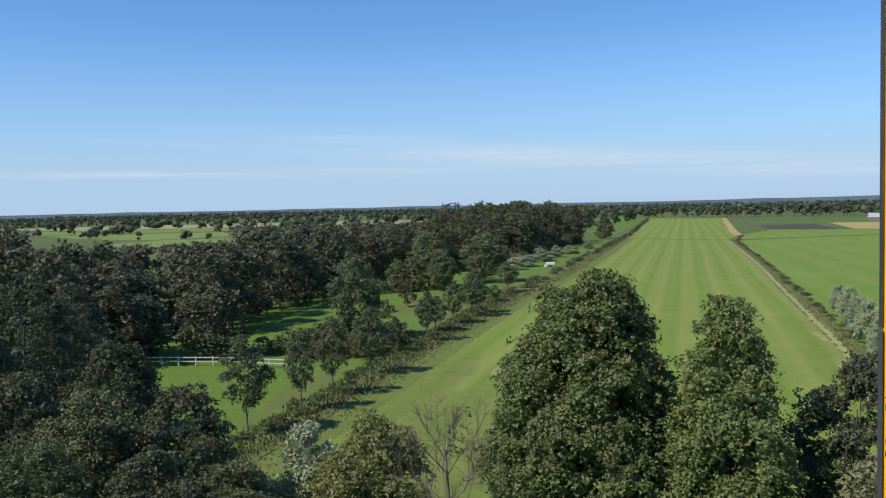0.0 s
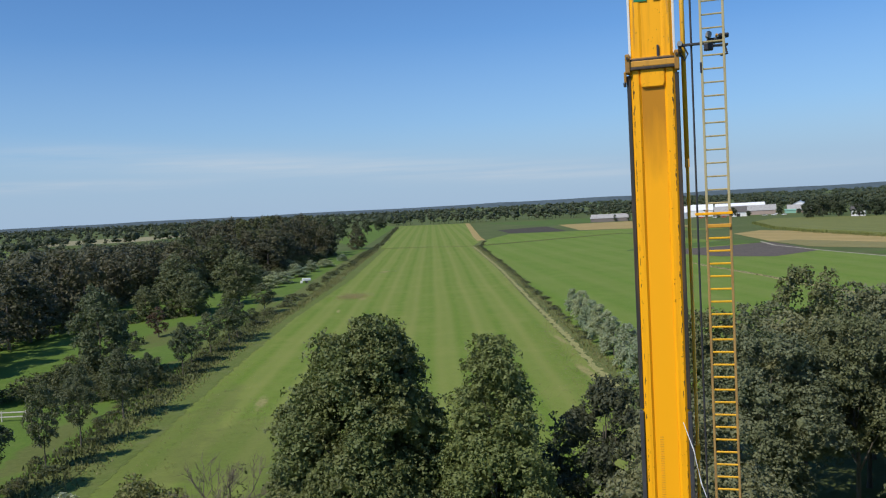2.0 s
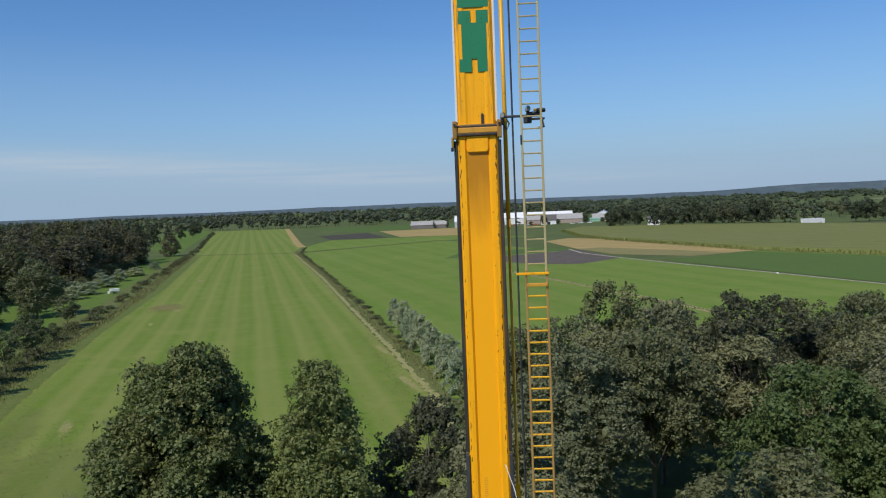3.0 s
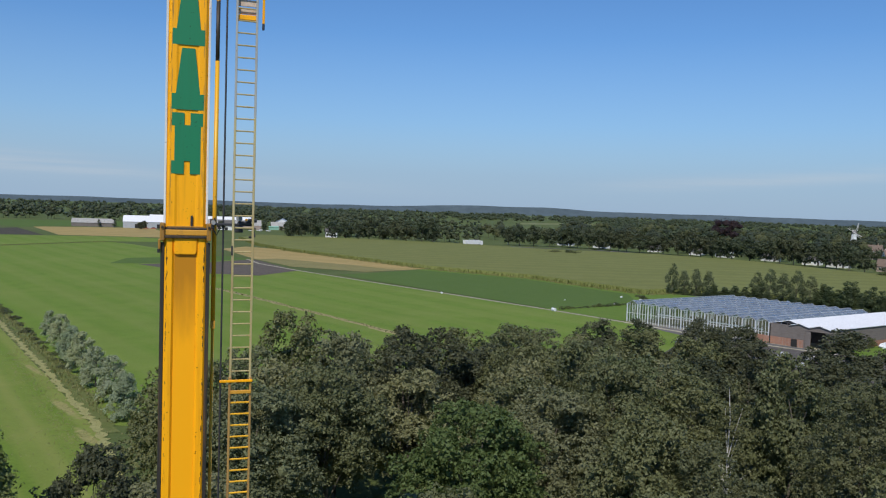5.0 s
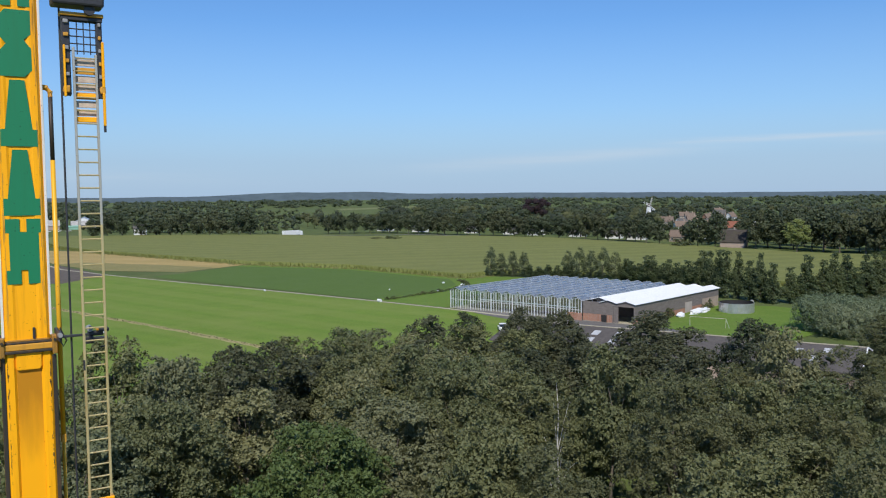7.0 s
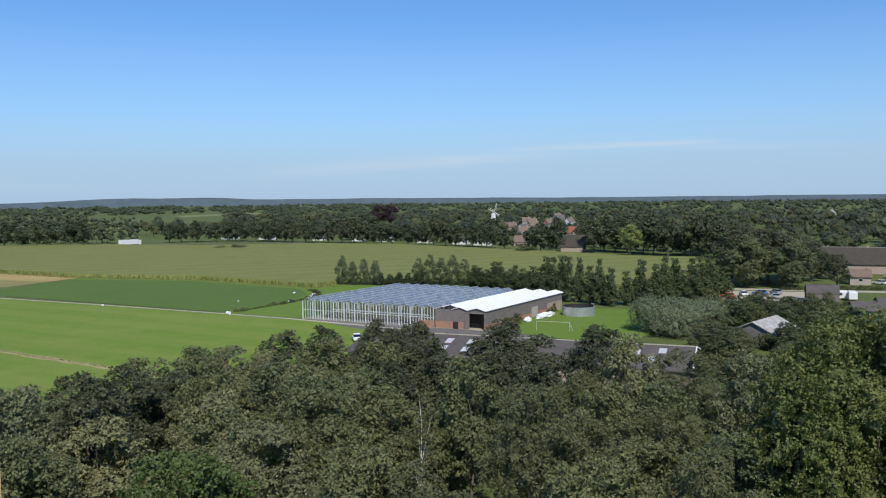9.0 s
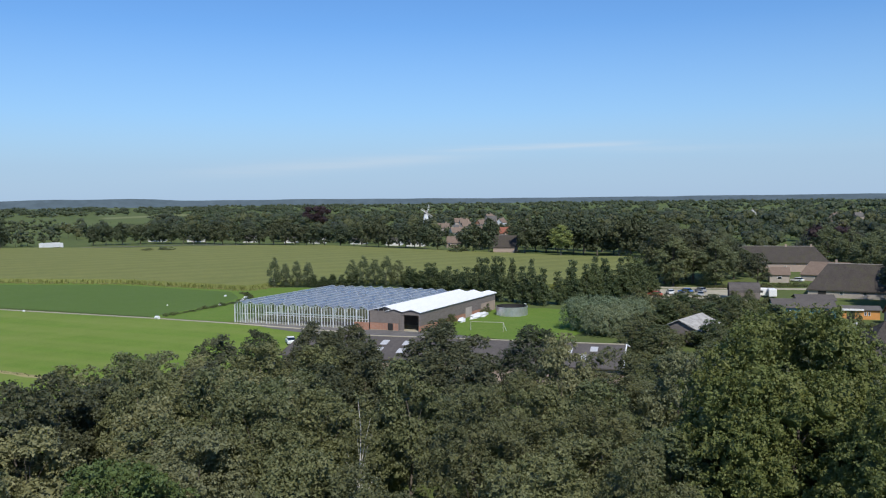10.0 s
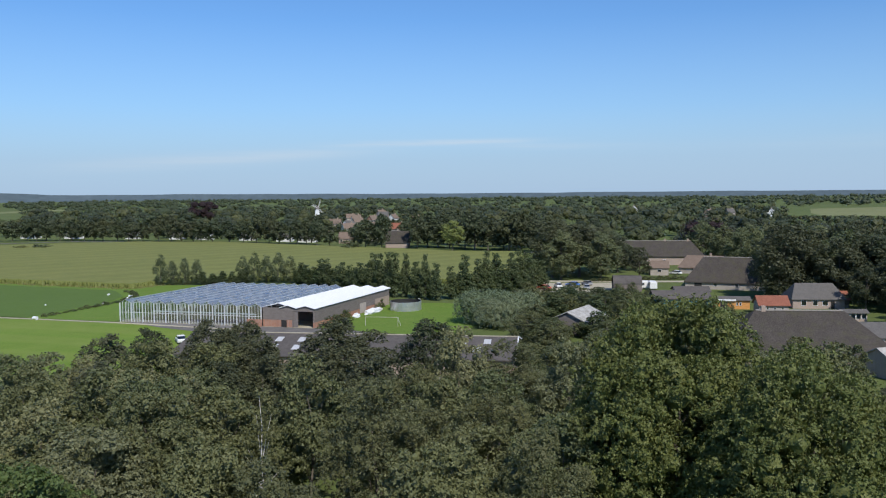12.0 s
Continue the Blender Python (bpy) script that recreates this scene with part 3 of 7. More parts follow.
def band(name, pts, w, z, material, label, category, seed, step=2.0, rough=0.5):
    """A ribbon of ground with ragged edges."""
    a, b = ragged_strip(pts, w, np.random.default_rng(seed), step, rough)
    b = b[::-1]
    n = len(a)
    verts = [(x, y, z) for x, y in a + b]
    faces = [(i, n + i, n + i + 1, i + 1) for i in range(n - 1)]
    bm = bmesh.new()
    vs = [bm.verts.new(v) for v in verts]
    for f in faces:
        bm.faces.new([vs[i] for i in f])
    ob = part(name, bm, material)
    if ob.data.polygons[0].normal.z < 0:
        ob.data.flip_normals()
    return tagged(ob, label, category, kind="structure")


def strip(pts, w):
    """The outline of a band w wide along the points."""
    a, b = [], []
    for i, (x, y) in enumerate(pts):
        x0, y0 = pts[max(i - 1, 0)]
        x1, y1 = pts[min(i + 1, len(pts) - 1)]
        d = math.hypot(x1 - x0, y1 - y0)
        nx, ny = -(y1 - y0) / d * w / 2, (x1 - x0) / d * w / 2
        a.append((x + nx, y + ny))
        b.append((x - nx, y - ny))
    return a + b[::-1]


# ---- foliage ----
def unit(v):
    return v / np.maximum(np.linalg.norm(v, axis=1, keepdims=True), 1e-9)


def leaf_quads(P, N, size, rng, slim=0.55):
    """Folded four-cornered leaves at P that face N."""
    n = len(P)
    t = unit(np.cross(N, rng.normal(size=(n, 3))))
    b = np.cross(N, t)
    s = (size * rng.uniform(0.6, 1.35, n))[:, None]
    v = np.empty((n, 4, 3))
    v[:, 0] = P - t * s * 0.5
    v[:, 1] = P + b * s * slim * 0.5 - N * s * 0.08
    v[:, 2] = P + t * s * 0.5 - N * s * 0.16
    v[:, 3] = P - b * s * slim * 0.5 - N * s * 0.08
    return v.reshape(-1, 3), np.arange(4 * n).reshape(n, 4)


def leaf_tips(P, N, size, rng, slim=0.55):
    """Small three-cornered leaves at P that face N."""
    n = len(P)
    t = unit(np.cross(N, rng.normal(size=(n, 3))))
    b = np.cross(N, t)
    s = (size * rng.uniform(0.6, 1.4, n))[:, None]
    v = np.empty((n, 3, 3))
    v[:, 0] = P - t * s * 0.5 + b * s * slim * 0.5
    v[:, 1] = P - t * s * 0.5 - b * s * slim * 0.5
    v[:, 2] = P + t * s * 0.6 - N * s * 0.1
    return v.reshape(-1, 3), np.arange(3 * n).reshape(n, 3)


_bm = bmesh.new()
bmesh.ops.create_icosphere(_bm, subdivisions=2, radius=1.0)
_bm.verts.ensure_lookup_table()
ICO_V = np.array([v.co[:] for v in _bm.verts])
ICO_F = np.array([[v.index for v in f.verts] for f in _bm.faces])
_bm.free()
_bm = bmesh.new()
bmesh.ops.create_icosphere(_bm, subdivisions=1, radius=1.0)
_bm.verts.ensure_lookup_table()
ICO1_V = np.array([v.co[:] for v in _bm.verts])
ICO1_F = np.array([[v.index for v in f.verts] for f in _bm.faces])
_bm.free()


def make_lobes(H, R, profile, n, rng, lobe=0.36, low=0.25):
    """Leafy boughs within a crown: profile gives the share of R at even steps from the crown's foot to its top."""
    hs = np.linspace(0, 1, len(profile))
    cs, rs = [], []
    k = 0
    while len(cs) < n:
        k += 1
        h = (0.03 + 0.4142136 * k) % 0.96 + rng.uniform(0, 0.03)
        r = np.interp(h, hs, profile)
        if (0.7548777 * k) % 1.0 > r + 0.1:
            continue
        a = k * 2.39996 + rng.uniform(-0.4, 0.4)
        lr = (lobe * (0.5 + 0.55 * r) * R) * rng.uniform(0.75, 1.2)
        d = max(0.0, r * R - lr * 0.7) * math.sqrt(rng.uniform(0.5, 1.0))
        z = (low + (1 - low) * h) * H
        z = min(z, H - lr * 0.75)
        cs.append((d * math.cos(a), d * math.sin(a), z))
        rs.append((lr, lr, lr * rng.uniform(0.65, 0.9)))
    cs.append((rng.uniform(-.1, .1) * R, rng.uniform(-.1, .1) * R, H - lobe * R * 0.45))
    rs.append((lobe * R * 0.5,) * 3)
    return np.array(cs), np.array(rs)


def crown_mesh(cs, rs, n_leaf, size, rng, slim=0.55, core=0.4, droop=0.0, rag=0.24, sprig=3):
    """Leaves in rosettes, rosettes in sprigs that stand out of the boughs by uneven lengths."""
    per = 6
    n_s = max(1, n_leaf // (per * sprig))
    area = rs[:, 0] ** 2
    which = rng.choice(len(cs), n_s, p=area / area.sum())
    d = unit(rng.normal(size=(n_s, 3)))
    d[:, 2] = np.where(d[:, 2] < -0.35, -d[:, 2], d[:, 2])
    d = unit(d)
    rad = rng.uniform(1 - rag * 1.5, 1 + rag * 1.15, n_s)
    wob = 1 + 0.14 * np.sin(d[:, 0] * 7 + which) * np.sin(d[:, 1] * 8 + which * 2)
    S = cs[which] + d * rs[which] * (rad * wob)[:, None]
    if droop:
        S[:, 2] -= droop * rng.uniform(0, 1, n_s) ** 2
    SN = unit(d * 0.8 + np.array([0, 0, 0.5]) + rng.normal(size=(n_s, 3)) * 0.3)
    wide = min(size * 2.2, 0.42 * float(np.mean(rs[:, 0])))
    S, SN = np.repeat(S, sprig, axis=0), np.repeat(SN, sprig, axis=0)
    n_c = len(S)
    go = unit(np.cross(SN, rng.normal(size=(n_c, 3))))
    reach = np.sqrt(rng.uniform(0, 1, (n_c, 1)))
    C = S + go * wide * reach + SN * wide * (0.35 - 0.75 * reach ** 2 + rng.uniform(-0.2, 0.2, (n_c, 1)))
    CN = unit(SN + go * reach * 0.55 + rng.normal(size=(n_c, 3)) * 0.2)
    C, CN = np.repeat(C, per, axis=0), np.repeat(CN, per, axis=0)
    n_leaf = len(C)
    out = unit(np.cross(CN, rng.normal(size=(n_leaf, 3))))
    P = C + out * size * rng.uniform(0.2, 1.9, (n_leaf, 1)) + CN * size * rng.uniform(-0.7, 0.7, (n_leaf, 1))
    N = unit(CN * 0.8 + out * 0.4 + rng.normal(size=(n_leaf, 3)) * 0.5)
    # leaves buried deep in other boughs are left out
    keep = np.ones(n_leaf, bool)
    for c, r in zip(cs, rs):
        q = np.sum(((P - c) / r) ** 2, axis=1)
        keep &= q > 0.36
    V, F = leaf_tips(P[keep], N[keep], size * 1.1, rng, min(1.0, slim * 1.25))
    off = len(V)
    cverts, allf = [], F.tolist()
    if core:
        iv, jf = (ICO_V, ICO_F) if n_leaf > 60000 else (ICO1_V, ICO1_F)
        for c, r in zip(cs, rs):
            cverts.append(c + iv * (core * rng.uniform(0.78, 1.1, (len(iv), 1))) * r)
            allf += (jf + off).tolist()
            off += len(iv)
    return np.concatenate([V] + cverts), allf


def stem_bm(H, r0, cs, rng, limbs=8, lean=0.3, top=0.8):
    bm = bmesh.new()
    pts = [(0, 0, -0.15), (0, 0, 0.25)]
    rad = [r0 * 1.35, r0 * 1.05]
    for k in range(1, 7):
        h = H * top * k / 6
        pts.append((rng.uniform(-1, 1) * lean * k / 6, rng.uniform(-1, 1) * lean * k / 6, h))
        rad.append(r0 * (1 - 0.86 * k / 6))
    add_tube(bm, pts, rad, 8)
    for c in cs[rng.permutation(len(cs))[:limbs]]:
        h = max(H * 0.16, min(c[2] * rng.uniform(0.5, 0.75), H * top * 0.9))
        k = h / (H * top) * 6
        a = Vector(pts[1 + int(k)]).lerp(Vector(pts[min(2 + int(k), 7)]), k - int(k))
        b = Vector(c)
        m = a.lerp(b, 0.5) + Vector((0, 0, 0.06 * H * rng.uniform(0.2, 1)))
        r = r0 * (1 - 0.86 * h / (H * top)) * 0.55
        add_tube(bm, [a, m, b], [r, r * 0.6, r * 0.2], 5)
    return bm


ROUND = (0.45, 0.8, 1.0, 1.0, 0.9, 0.66, 0.3)
DOME = (0.7, 0.95, 1.0, 1.0, 0.97, 0.86, 0.5)
EGG = (0.8, 0.97, 1.0, 0.9, 0.72, 0.5, 0.2)
CHEST = (0.85, 1.0, 1.0, 0.95, 0.84, 0.64, 0.34)
OVAL = (0.4, 0.75, 0.95, 1.0, 0.85, 0.55, 0.2)
CONE = (0.7, 1.0, 0.95, 0.8, 0.6, 0.38, 0.12)
TALL = (0.5, 0.9, 1.0, 0.95, 0.8, 0.6, 0.25)
FULL = (0.75, 0.95, 1.0, 1.0, 0.88, 0.62, 0.28)
LOWBUSH = (0.8, 1.0, 1.0, 0.95, 0.8, 0.6, 0.3)

# kind: name, height, radius, profile, boughs, leaves, leaf size, slimness, foot of crown, foliage, bark, trunk radius, category, label
KINDS = {
    "chestnut": ("chestnut_tree", 17.2, 4.7, CHEST, 170, 210000, 0.135, 0.75, 0.12, L_CHEST, M_BARK, 0.36, "tree", "big dark green horse chestnut with browning leaf edges"),
    "ash": ("ash_tree", 16.2, 3.3, EGG, 130, 100000, 0.13, 0.65, 0.04, L_ASH, M_BARK, 0.25, "tree", "slim dark green broadleaf tree at the field's edge"),
    "alder_a": ("alder_tree", 14, 4.3, ROUND, 50, 31000, 0.145, 0.75, 0.36, L_ALDER, M_BARK, 0.2, "tree", "dull green broadleaf tree in a dense wood"),
    "alder_b": ("alder_tree", 14, 3.9, TALL, 50, 31000, 0.145, 0.75, 0.32, L_ALDER, M_BARK, 0.2, "tree", "dull green broadleaf tree in a dense wood"),
    "grey_a": ("tree", 14, 4.2, ROUND, 50, 31000, 0.145, 0.7, 0.32, L_GREY, M_BARK, 0.2, "tree", "grey-green broadleaf tree in a dense wood"),
    "bright": ("tree", 12, 4.4, ROUND, 50, 31000, 0.145, 0.75, 0.28, L_BRIGHT, M_BARK, 0.2, "tree", "fresh green round-crowned tree in a dense wood"),
    "brown": ("tree", 13.5, 3.6, TALL, 48, 36000, 0.11, 0.55, 0.32, L_BROWN, M_BARK, 0.2, "tree", "brownish thin-leaved tree in a dense wood"),
    "dark": ("maple_tree", 13.5, 3.9, OVAL, 50, 31000, 0.145, 0.75, 0.2, L_DARK, M_BARK, 0.22, "tree", "dark green broadleaf tree in a dense wood"),
    "alder_f": ("alder_tree", 14, 4.2, ROUND, 40, 15000, 0.19, 0.75, 0.3, L_ALDER, M_BARK, 0.2, "tree", "dull green broadleaf tree in a dense wood"),
    "grey_f": ("tree", 14, 4.2, TALL, 40, 15000, 0.19, 0.7, 0.3, L_GREY, M_BARK, 0.2, "tree", "grey-green broadleaf tree in a dense wood"),
    "meadow": ("tree", 14, 4.2, OVAL, 60, 14000, 0.235, 0.7, 0.08, L_MEADOW, M_BARK, 0.2, "tree", "broad grey-green tree standing in a meadow"),
    "pale": ("tree", 14, 4.2, TALL, 40, 11000, 0.24, 0.7, 0.3, L_PALE, M_BARK, 0.2, "tree", "broad grey-green tree standing in a meadow"),
    "dark_f": ("maple_tree", 13.5, 3.9, OVAL, 40, 15000, 0.19, 0.75, 0.2, L_DARK, M_BARK, 0.22, "tree", "dark green broadleaf tree in a dense wood"),
    "lime": ("tree", 21, 8.0, ROUND, 240, 230000, 0.135, 0.75, 0.14, L_LIME, M_BARK, 0.36, "tree", "large yellow-green broadleaf tree with a wide crown"),
    "wood_a": ("oak_tree", 16, 5.2, FULL, 44, 4200, 0.46, 0.65, 0.02, L_WOOD, M_BARK, 0.25, "tree", "dark green forest tree with a full crown"),
    "wood_b": ("oak_tree", 16, 4.6, FULL, 44, 4200, 0.46, 0.65, 0.02, L_WOOD, M_BARK, 0.25, "tree", "dark green forest tree with a full crown"),
    "wood_c": ("tree", 13, 4.2, OVAL, 40, 4400, 0.32, 0.6, 0.03, L_SCRUB, M_BARK, 0.22, "tree", "mid-green tree at the edge of a wood"),
    "young": ("young_tree", 8.5, 2.3, OVAL, 36, 7000, 0.16, 0.6, 0.27, L_WINDBREAK, M_BARK, 0.09, "tree", "young grey-green tree on a thin stem beside a field"),
    "silver": ("willow_tree", 6.0, 2.2, LOWBUSH, 26, 9000, 0.19, 0.5, 0.05, L_SILVER, M_BARK, 0.12, "tree", "silvery grey willow beside a field path"),
    "yellow": ("tree", 9.0, 3.5, LOWBUSH, 60, 34000, 0.14, 0.7, 0.05, L_YELLOW, M_BARK, 0.16, "tree", "yellow-green bushy tree with small leaves"),
    "copper": ("copper_tree", 7.0, 2.0, OVAL, 26, 2600, 0.2, 0.6, 0.08, L_RUSSET, M_BARK, 0.12, "tree", "small thin-leaved russet tree in a meadow"),
    "windbreak": ("willow_tree", 10.0, 2.8, TALL, 34, 6500, 0.3, 0.25, 0.02, L_WINDBREAK, M_BARK, 0.14, "tree", "tall grey-green windbreak willow behind the greenhouse"),
    "hedge": ("poplar_tree", 9.0, 1.9, CONE, 44, 4200, 0.3, 0.5, 0.03, L_HEDGE, M_BARK, 0.14, "tree", "dark green conical tree in a windbreak row"),
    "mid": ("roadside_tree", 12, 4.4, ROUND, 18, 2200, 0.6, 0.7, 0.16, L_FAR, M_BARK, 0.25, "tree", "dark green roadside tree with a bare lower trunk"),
    "farm": ("oak_tree", 14, 5.0, ROUND, 32, 8500, 0.32, 0.65, 0.12, L_DARK, M_BARK, 0.3, "tree", "dark green tree beside farm buildings"),
    "bush": ("shrub", 3.2, 2.1, LOWBUSH, 12, 1150, 0.26, 0.5, 0.0, L_SCRUB, M_BARK, 0.06, "shrub", "low green shrub in rough grass"),
    "willow_low": ("willow_shrub", 4.6, 5.0, DOME, 70, 18000, 0.28, 0.28, 0.0, L_WILLOW, M_BARK, 0.15, "shrub", "broad grey-green willow shrub on a lawn"),
    "weep": ("weeping_tree", 17, 5.0, ROUND, 60, 30000, 0.2, 0.5, 0.05, L_DARK, M_BARK, 0.3, "tree", "tall dark tree with drooping foliage"),
}
MADE = {}
LOBE = {"lime": 0.23, "chestnut": 0.25, "ash": 0.31, "yellow": 0.3, "weep": 0.28, "willow_low": 0.3, "mid": 0.36, "bush": 0.4, "hedge": 0.34, "windbreak": 0.3}
RT = np.random.default_rng(11)


def plant(kind, x, y, H=None, R=None, turn=None, group="", label=""):
    name, h0, r0, prof, nl, nq, size, slim, low, foliage, bark, tr, cat, lab = KINDS[kind]
    turn = RT.uniform(0, 360) if turn is None else turn
    m = pose(x, y, 0, 0, 0, turn)
    if kind not in MADE:
        rng = np.random.default_rng(sum(map(ord, kind)))
        cs, rs = make_lobes(h0, r0, prof, nl, rng, LOBE.get(kind, 0.28), low)
        t = thing(name, m, lab, cat, group)
        v, f = crown_mesh(cs, rs, nq, size, rng, slim, droop=2.2 if kind == "weep" else 0.0)
        link_mesh("crown", v, f, foliage, t)
        part("trunk", stem_bm(h0, tr, cs, rng, 8 if nq > 5000 else 3), bark, t)
        MADE[kind] = t
    else:
        t = copy_thing(MADE[kind], m)
        if group:
            t["group"] = group
    if label:
        t["label"] = label
    sz = (H or h0) / h0
    sx = (R / r0) if R else sz
    t.scale = (sx, sx, sz)
    return t


def clumps(name, places, quads, size, material, label, seed, category="wood", kind="stuff", flat=0.8, lobes=5):
    """Far trees joined into one object; places holds x, y, height and radius."""
    rng = np.random.default_rng(seed)
    V, F, off = [], [], 0
    for x, y, H, R in places:
        n = lobes
        a = rng.uniform(0, 2 * math.pi, n)
        d = R * rng.uniform(0.25, 0.6, n)
        c = np.stack([x + d * np.cos(a), y + d * np.sin(a), H * rng.uniform(0.22, 0.72, n)], 1)
        c[0] = (x, y, H - R * 0.45)
        r = np.stack([R * rng.uniform(0.45, 0.65, n)] * 2 + [R * flat * rng.uniform(0.45, 0.65, n)], 1)
        r[:, 2] = np.minimum(r[:, 2], c[:, 2])
        for k in range(n):
            V.append(c[k] + ICO1_V * (rng.uniform(0.5, 0.72, (len(ICO1_V), 1))) * r[k])
            F += (ICO1_F + off).tolist()
            off += len(ICO1_V)
        # a stem down to the ground
        s = 0.02 * H + 0.05
        V.append(np.array([(x - s, y, -0.1), (x + s * 0.5, y - s, -0.1), (x + s * 0.5, y + s, -0.1), (x, y, H * 0.6)]))
        F += [(off, off + 1, off + 3), (off + 1, off + 2, off + 3), (off + 2, off, off + 3)]
        off += 4
        w = rng.integers(0, n, quads)
        dd = unit(rng.normal(size=(quads, 3)))
        dd[:, 2] = np.abs(dd[:, 2]) * np.where(rng.uniform(size=quads) < 0.2, -0.5, 1)
        P = c[w] + dd * r[w] * rng.uniform(0.68, 1.12, (quads, 1))
        P[:, 2] = np.maximum(P[:, 2], 0.2)
        N = unit(dd * 0.9 + np.array([0, 0, 0.4]) + rng.normal(size=(quads, 3)) * 0.3)
        q, f = leaf_quads(P, N, size, rng, 0.7)
        V.append(q)
        F += (f + off).tolist()
        off += len(q)
    ob = link_mesh(name, np.concatenate(V), F, material)
    return tagged(ob, label, category, kind=kind)


def tufts(name, places, height, material, label, seed, category="grass", blades=5, spread=0.35):
    rng = np.random.default_rng(seed)
    n = len(places) * blades
    base = np.repeat(np.array([(x, y, 0.0) for x, y in places]), blades, axis=0)
    base[:, :2] += rng.normal(size=(n, 2)) * spread
    a = rng.uniform(0, 2 * math.pi, n)
    h = height * rng.uniform(0.45, 1.25, n)
    w = 0.16 * height + 0.06
    side = np.stack([np.cos(a) * w, np.sin(a) * w, np.zeros(n)], 1)
    lean = np.stack([rng.normal(size=n) * 0.25 * h, rng.normal(size=n) * 0.25 * h, h], 1)
    v = np.empty((n, 4, 3))
    v[:, 0], v[:, 1] = base - side, base + side
    v[:, 2], v[:, 3] = base + lean + side * 0.35, base + lean - side * 0.35
    ob = link_mesh(name, v.reshape(-1, 3), np.arange(4 * n).reshape(n, 4).tolist(), material)
    return tagged(ob, label, category, kind="stuff")


# ---- ground, fields, roads ----
bm = bmesh.new()
rings = [0, 30, 80, 160, 320, 640, 1200, 2200, 3500, 4700]
prev = [bm.verts.new((0, 0, 0))]
for r in rings[1:]:
    cur = [bm.verts.new((r * math.cos(a), r * math.sin(a), 0)) for a in np.linspace(0, 2 * math.pi, 64, endpoint=False)]
    for i in range(64):
        if len(prev) == 1:
            bm.faces.new((prev[0], cur[i], cur[(i + 1) % 64]))
        else:
            bm.faces.new((prev[i], cur[i], cur[(i + 1) % 64], prev[(i + 1) % 64]))
    prev = cur
tagged(part("ground", bm, M_GROUND), "flat green farmland reaching to the horizon", "ground", kind="structure")

FIELD = [(-31, 30), (-29.3, 68), (-27.6, 91), (-26.2, 121), (-22, 180), (-10.6, 279), (4.6, 476), (37, 1035), (116, 990), (68, 509), (54, 444), (43, 286), (35, 192), (30, 130), (27, 95), (22, 62), (14, 40), (6, 28)]
sheet("field_mown", FIELD, 0.03, M_FIELD, "long mown grass field with pale mowing stripes")
sheet("field_green", [(29.2, 95), (32.2, 130), (37, 192), (45, 286), (56, 440), (154, 496), (159, 470), (159, 86), (110, 70), (60, 70)], 0.034, M_FIELD_R, "lush green grass field")
sheet("field_beyond", [(57, 448), (70, 509), (100, 590), (190, 556), (215, 480), (155, 500)], 0.034, M_FIELD_R, "green grass field behind a cross ditch")
sheet("meadow", [(-80, 50), (-34, 55), (-33.5, 70), (-31, 100), (-29, 140), (-26.5, 195), (-21, 279), (-8, 440), (-2, 478), (-20, 470), (-42, 325), (-62, 250), (-76, 205), (-76, 151), (-74, 124), (-85, 105)], 0.03, M_MEADOW, "bright green grazing meadow beside a wood")
sheet("verge", [(-34, 50), (-33.5, 70), (-31, 100), (-29, 140), (-26.5, 195), (-21, 279), (-8, 440), (1, 478), (33, 1035), (36, 1035), (4, 476), (-11.2, 279), (-22.3, 180), (-26.4, 121), (-27.8, 91), (-29.5, 68), (-31, 50)], 0.045, M_ROUGH, "strip of rough dry grass along a field")
sheet("field_far_left", [(-6, 485), (32, 1035), (6, 1277), (-22, 1000), (-24, 609)], 0.036, M_MEADOW, "green field behind a lone tree")
band("field_path", [(24.5, 80), (27.6, 97), (30.6, 130), (35.8, 192), (43.8, 286), (54.6, 444)], 0.95, 0.06, M_PATH, "pale dry footpath along a field edge", "path", 1, 0.7, 0.85)
band("field_edge", [(-28, 56), (-27.6, 68), (-26, 91), (-24.4, 121), (-20, 180), (-9, 279), (6, 470)], 3.4, 0.052, M_EDGE, "strip of long grass at the edge of the mown field", "verge", 4, 0.5, 0.2)
band("ditch_verge", [(28, 92), (32.6, 130), (38, 192), (46, 286), (56.8, 444), (69, 509), (118, 1000)], 2.4, 0.05, M_ROUGH, "overgrown ditch edge between fields", "verge", 2, 2.5, 0.6)
band("field_drain", [(103, 262), (102.3, 221), (100.9, 180), (99.8, 150), (96, 100)], 1.9, 0.05, M_DRAIN, "shallow overgrown drain across a field", "ditch", 3, 2.0, 0.5)
sheet("cross_ditch", strip([(4, 477), (54, 446), (155, 499), (215, 481)], 2.0), 0.062, M_ROUGH, "overgrown cross ditch", "ditch")
sheet("plot_black", [(105, 682), (101, 597), (140, 581), (152, 708)], 0.06, M_BLACKSOIL, "dark bare soil plot")
sheet("plot_tan", [(169, 735), (262, 720), (215, 540), (150, 585)], 0.06, M_TAN, "tan stubble plot")
sheet("plot_path", strip([(68, 509), (72, 560), (116, 985)], 5.0), 0.055, M_TAN, "dry track beside a field", "track")
sheet("plot_dark_green", [(126, 937), (155, 723), (262, 776), (330, 900)], 0.06, M_CROP, "dark green crop plot")
sheet("plot_ploughed", [(113, 327), (140, 330), (170, 340), (158, 281), (134, 266), (121, 279), (116, 300)], 0.07, M_SOIL, "ploughed brown soil plot")
sheet("plot_grass", [(104, 334), (116, 330), (170, 342), (168, 366), (120, 362)], 0.065, M_CROP, "dull green fallow plot")
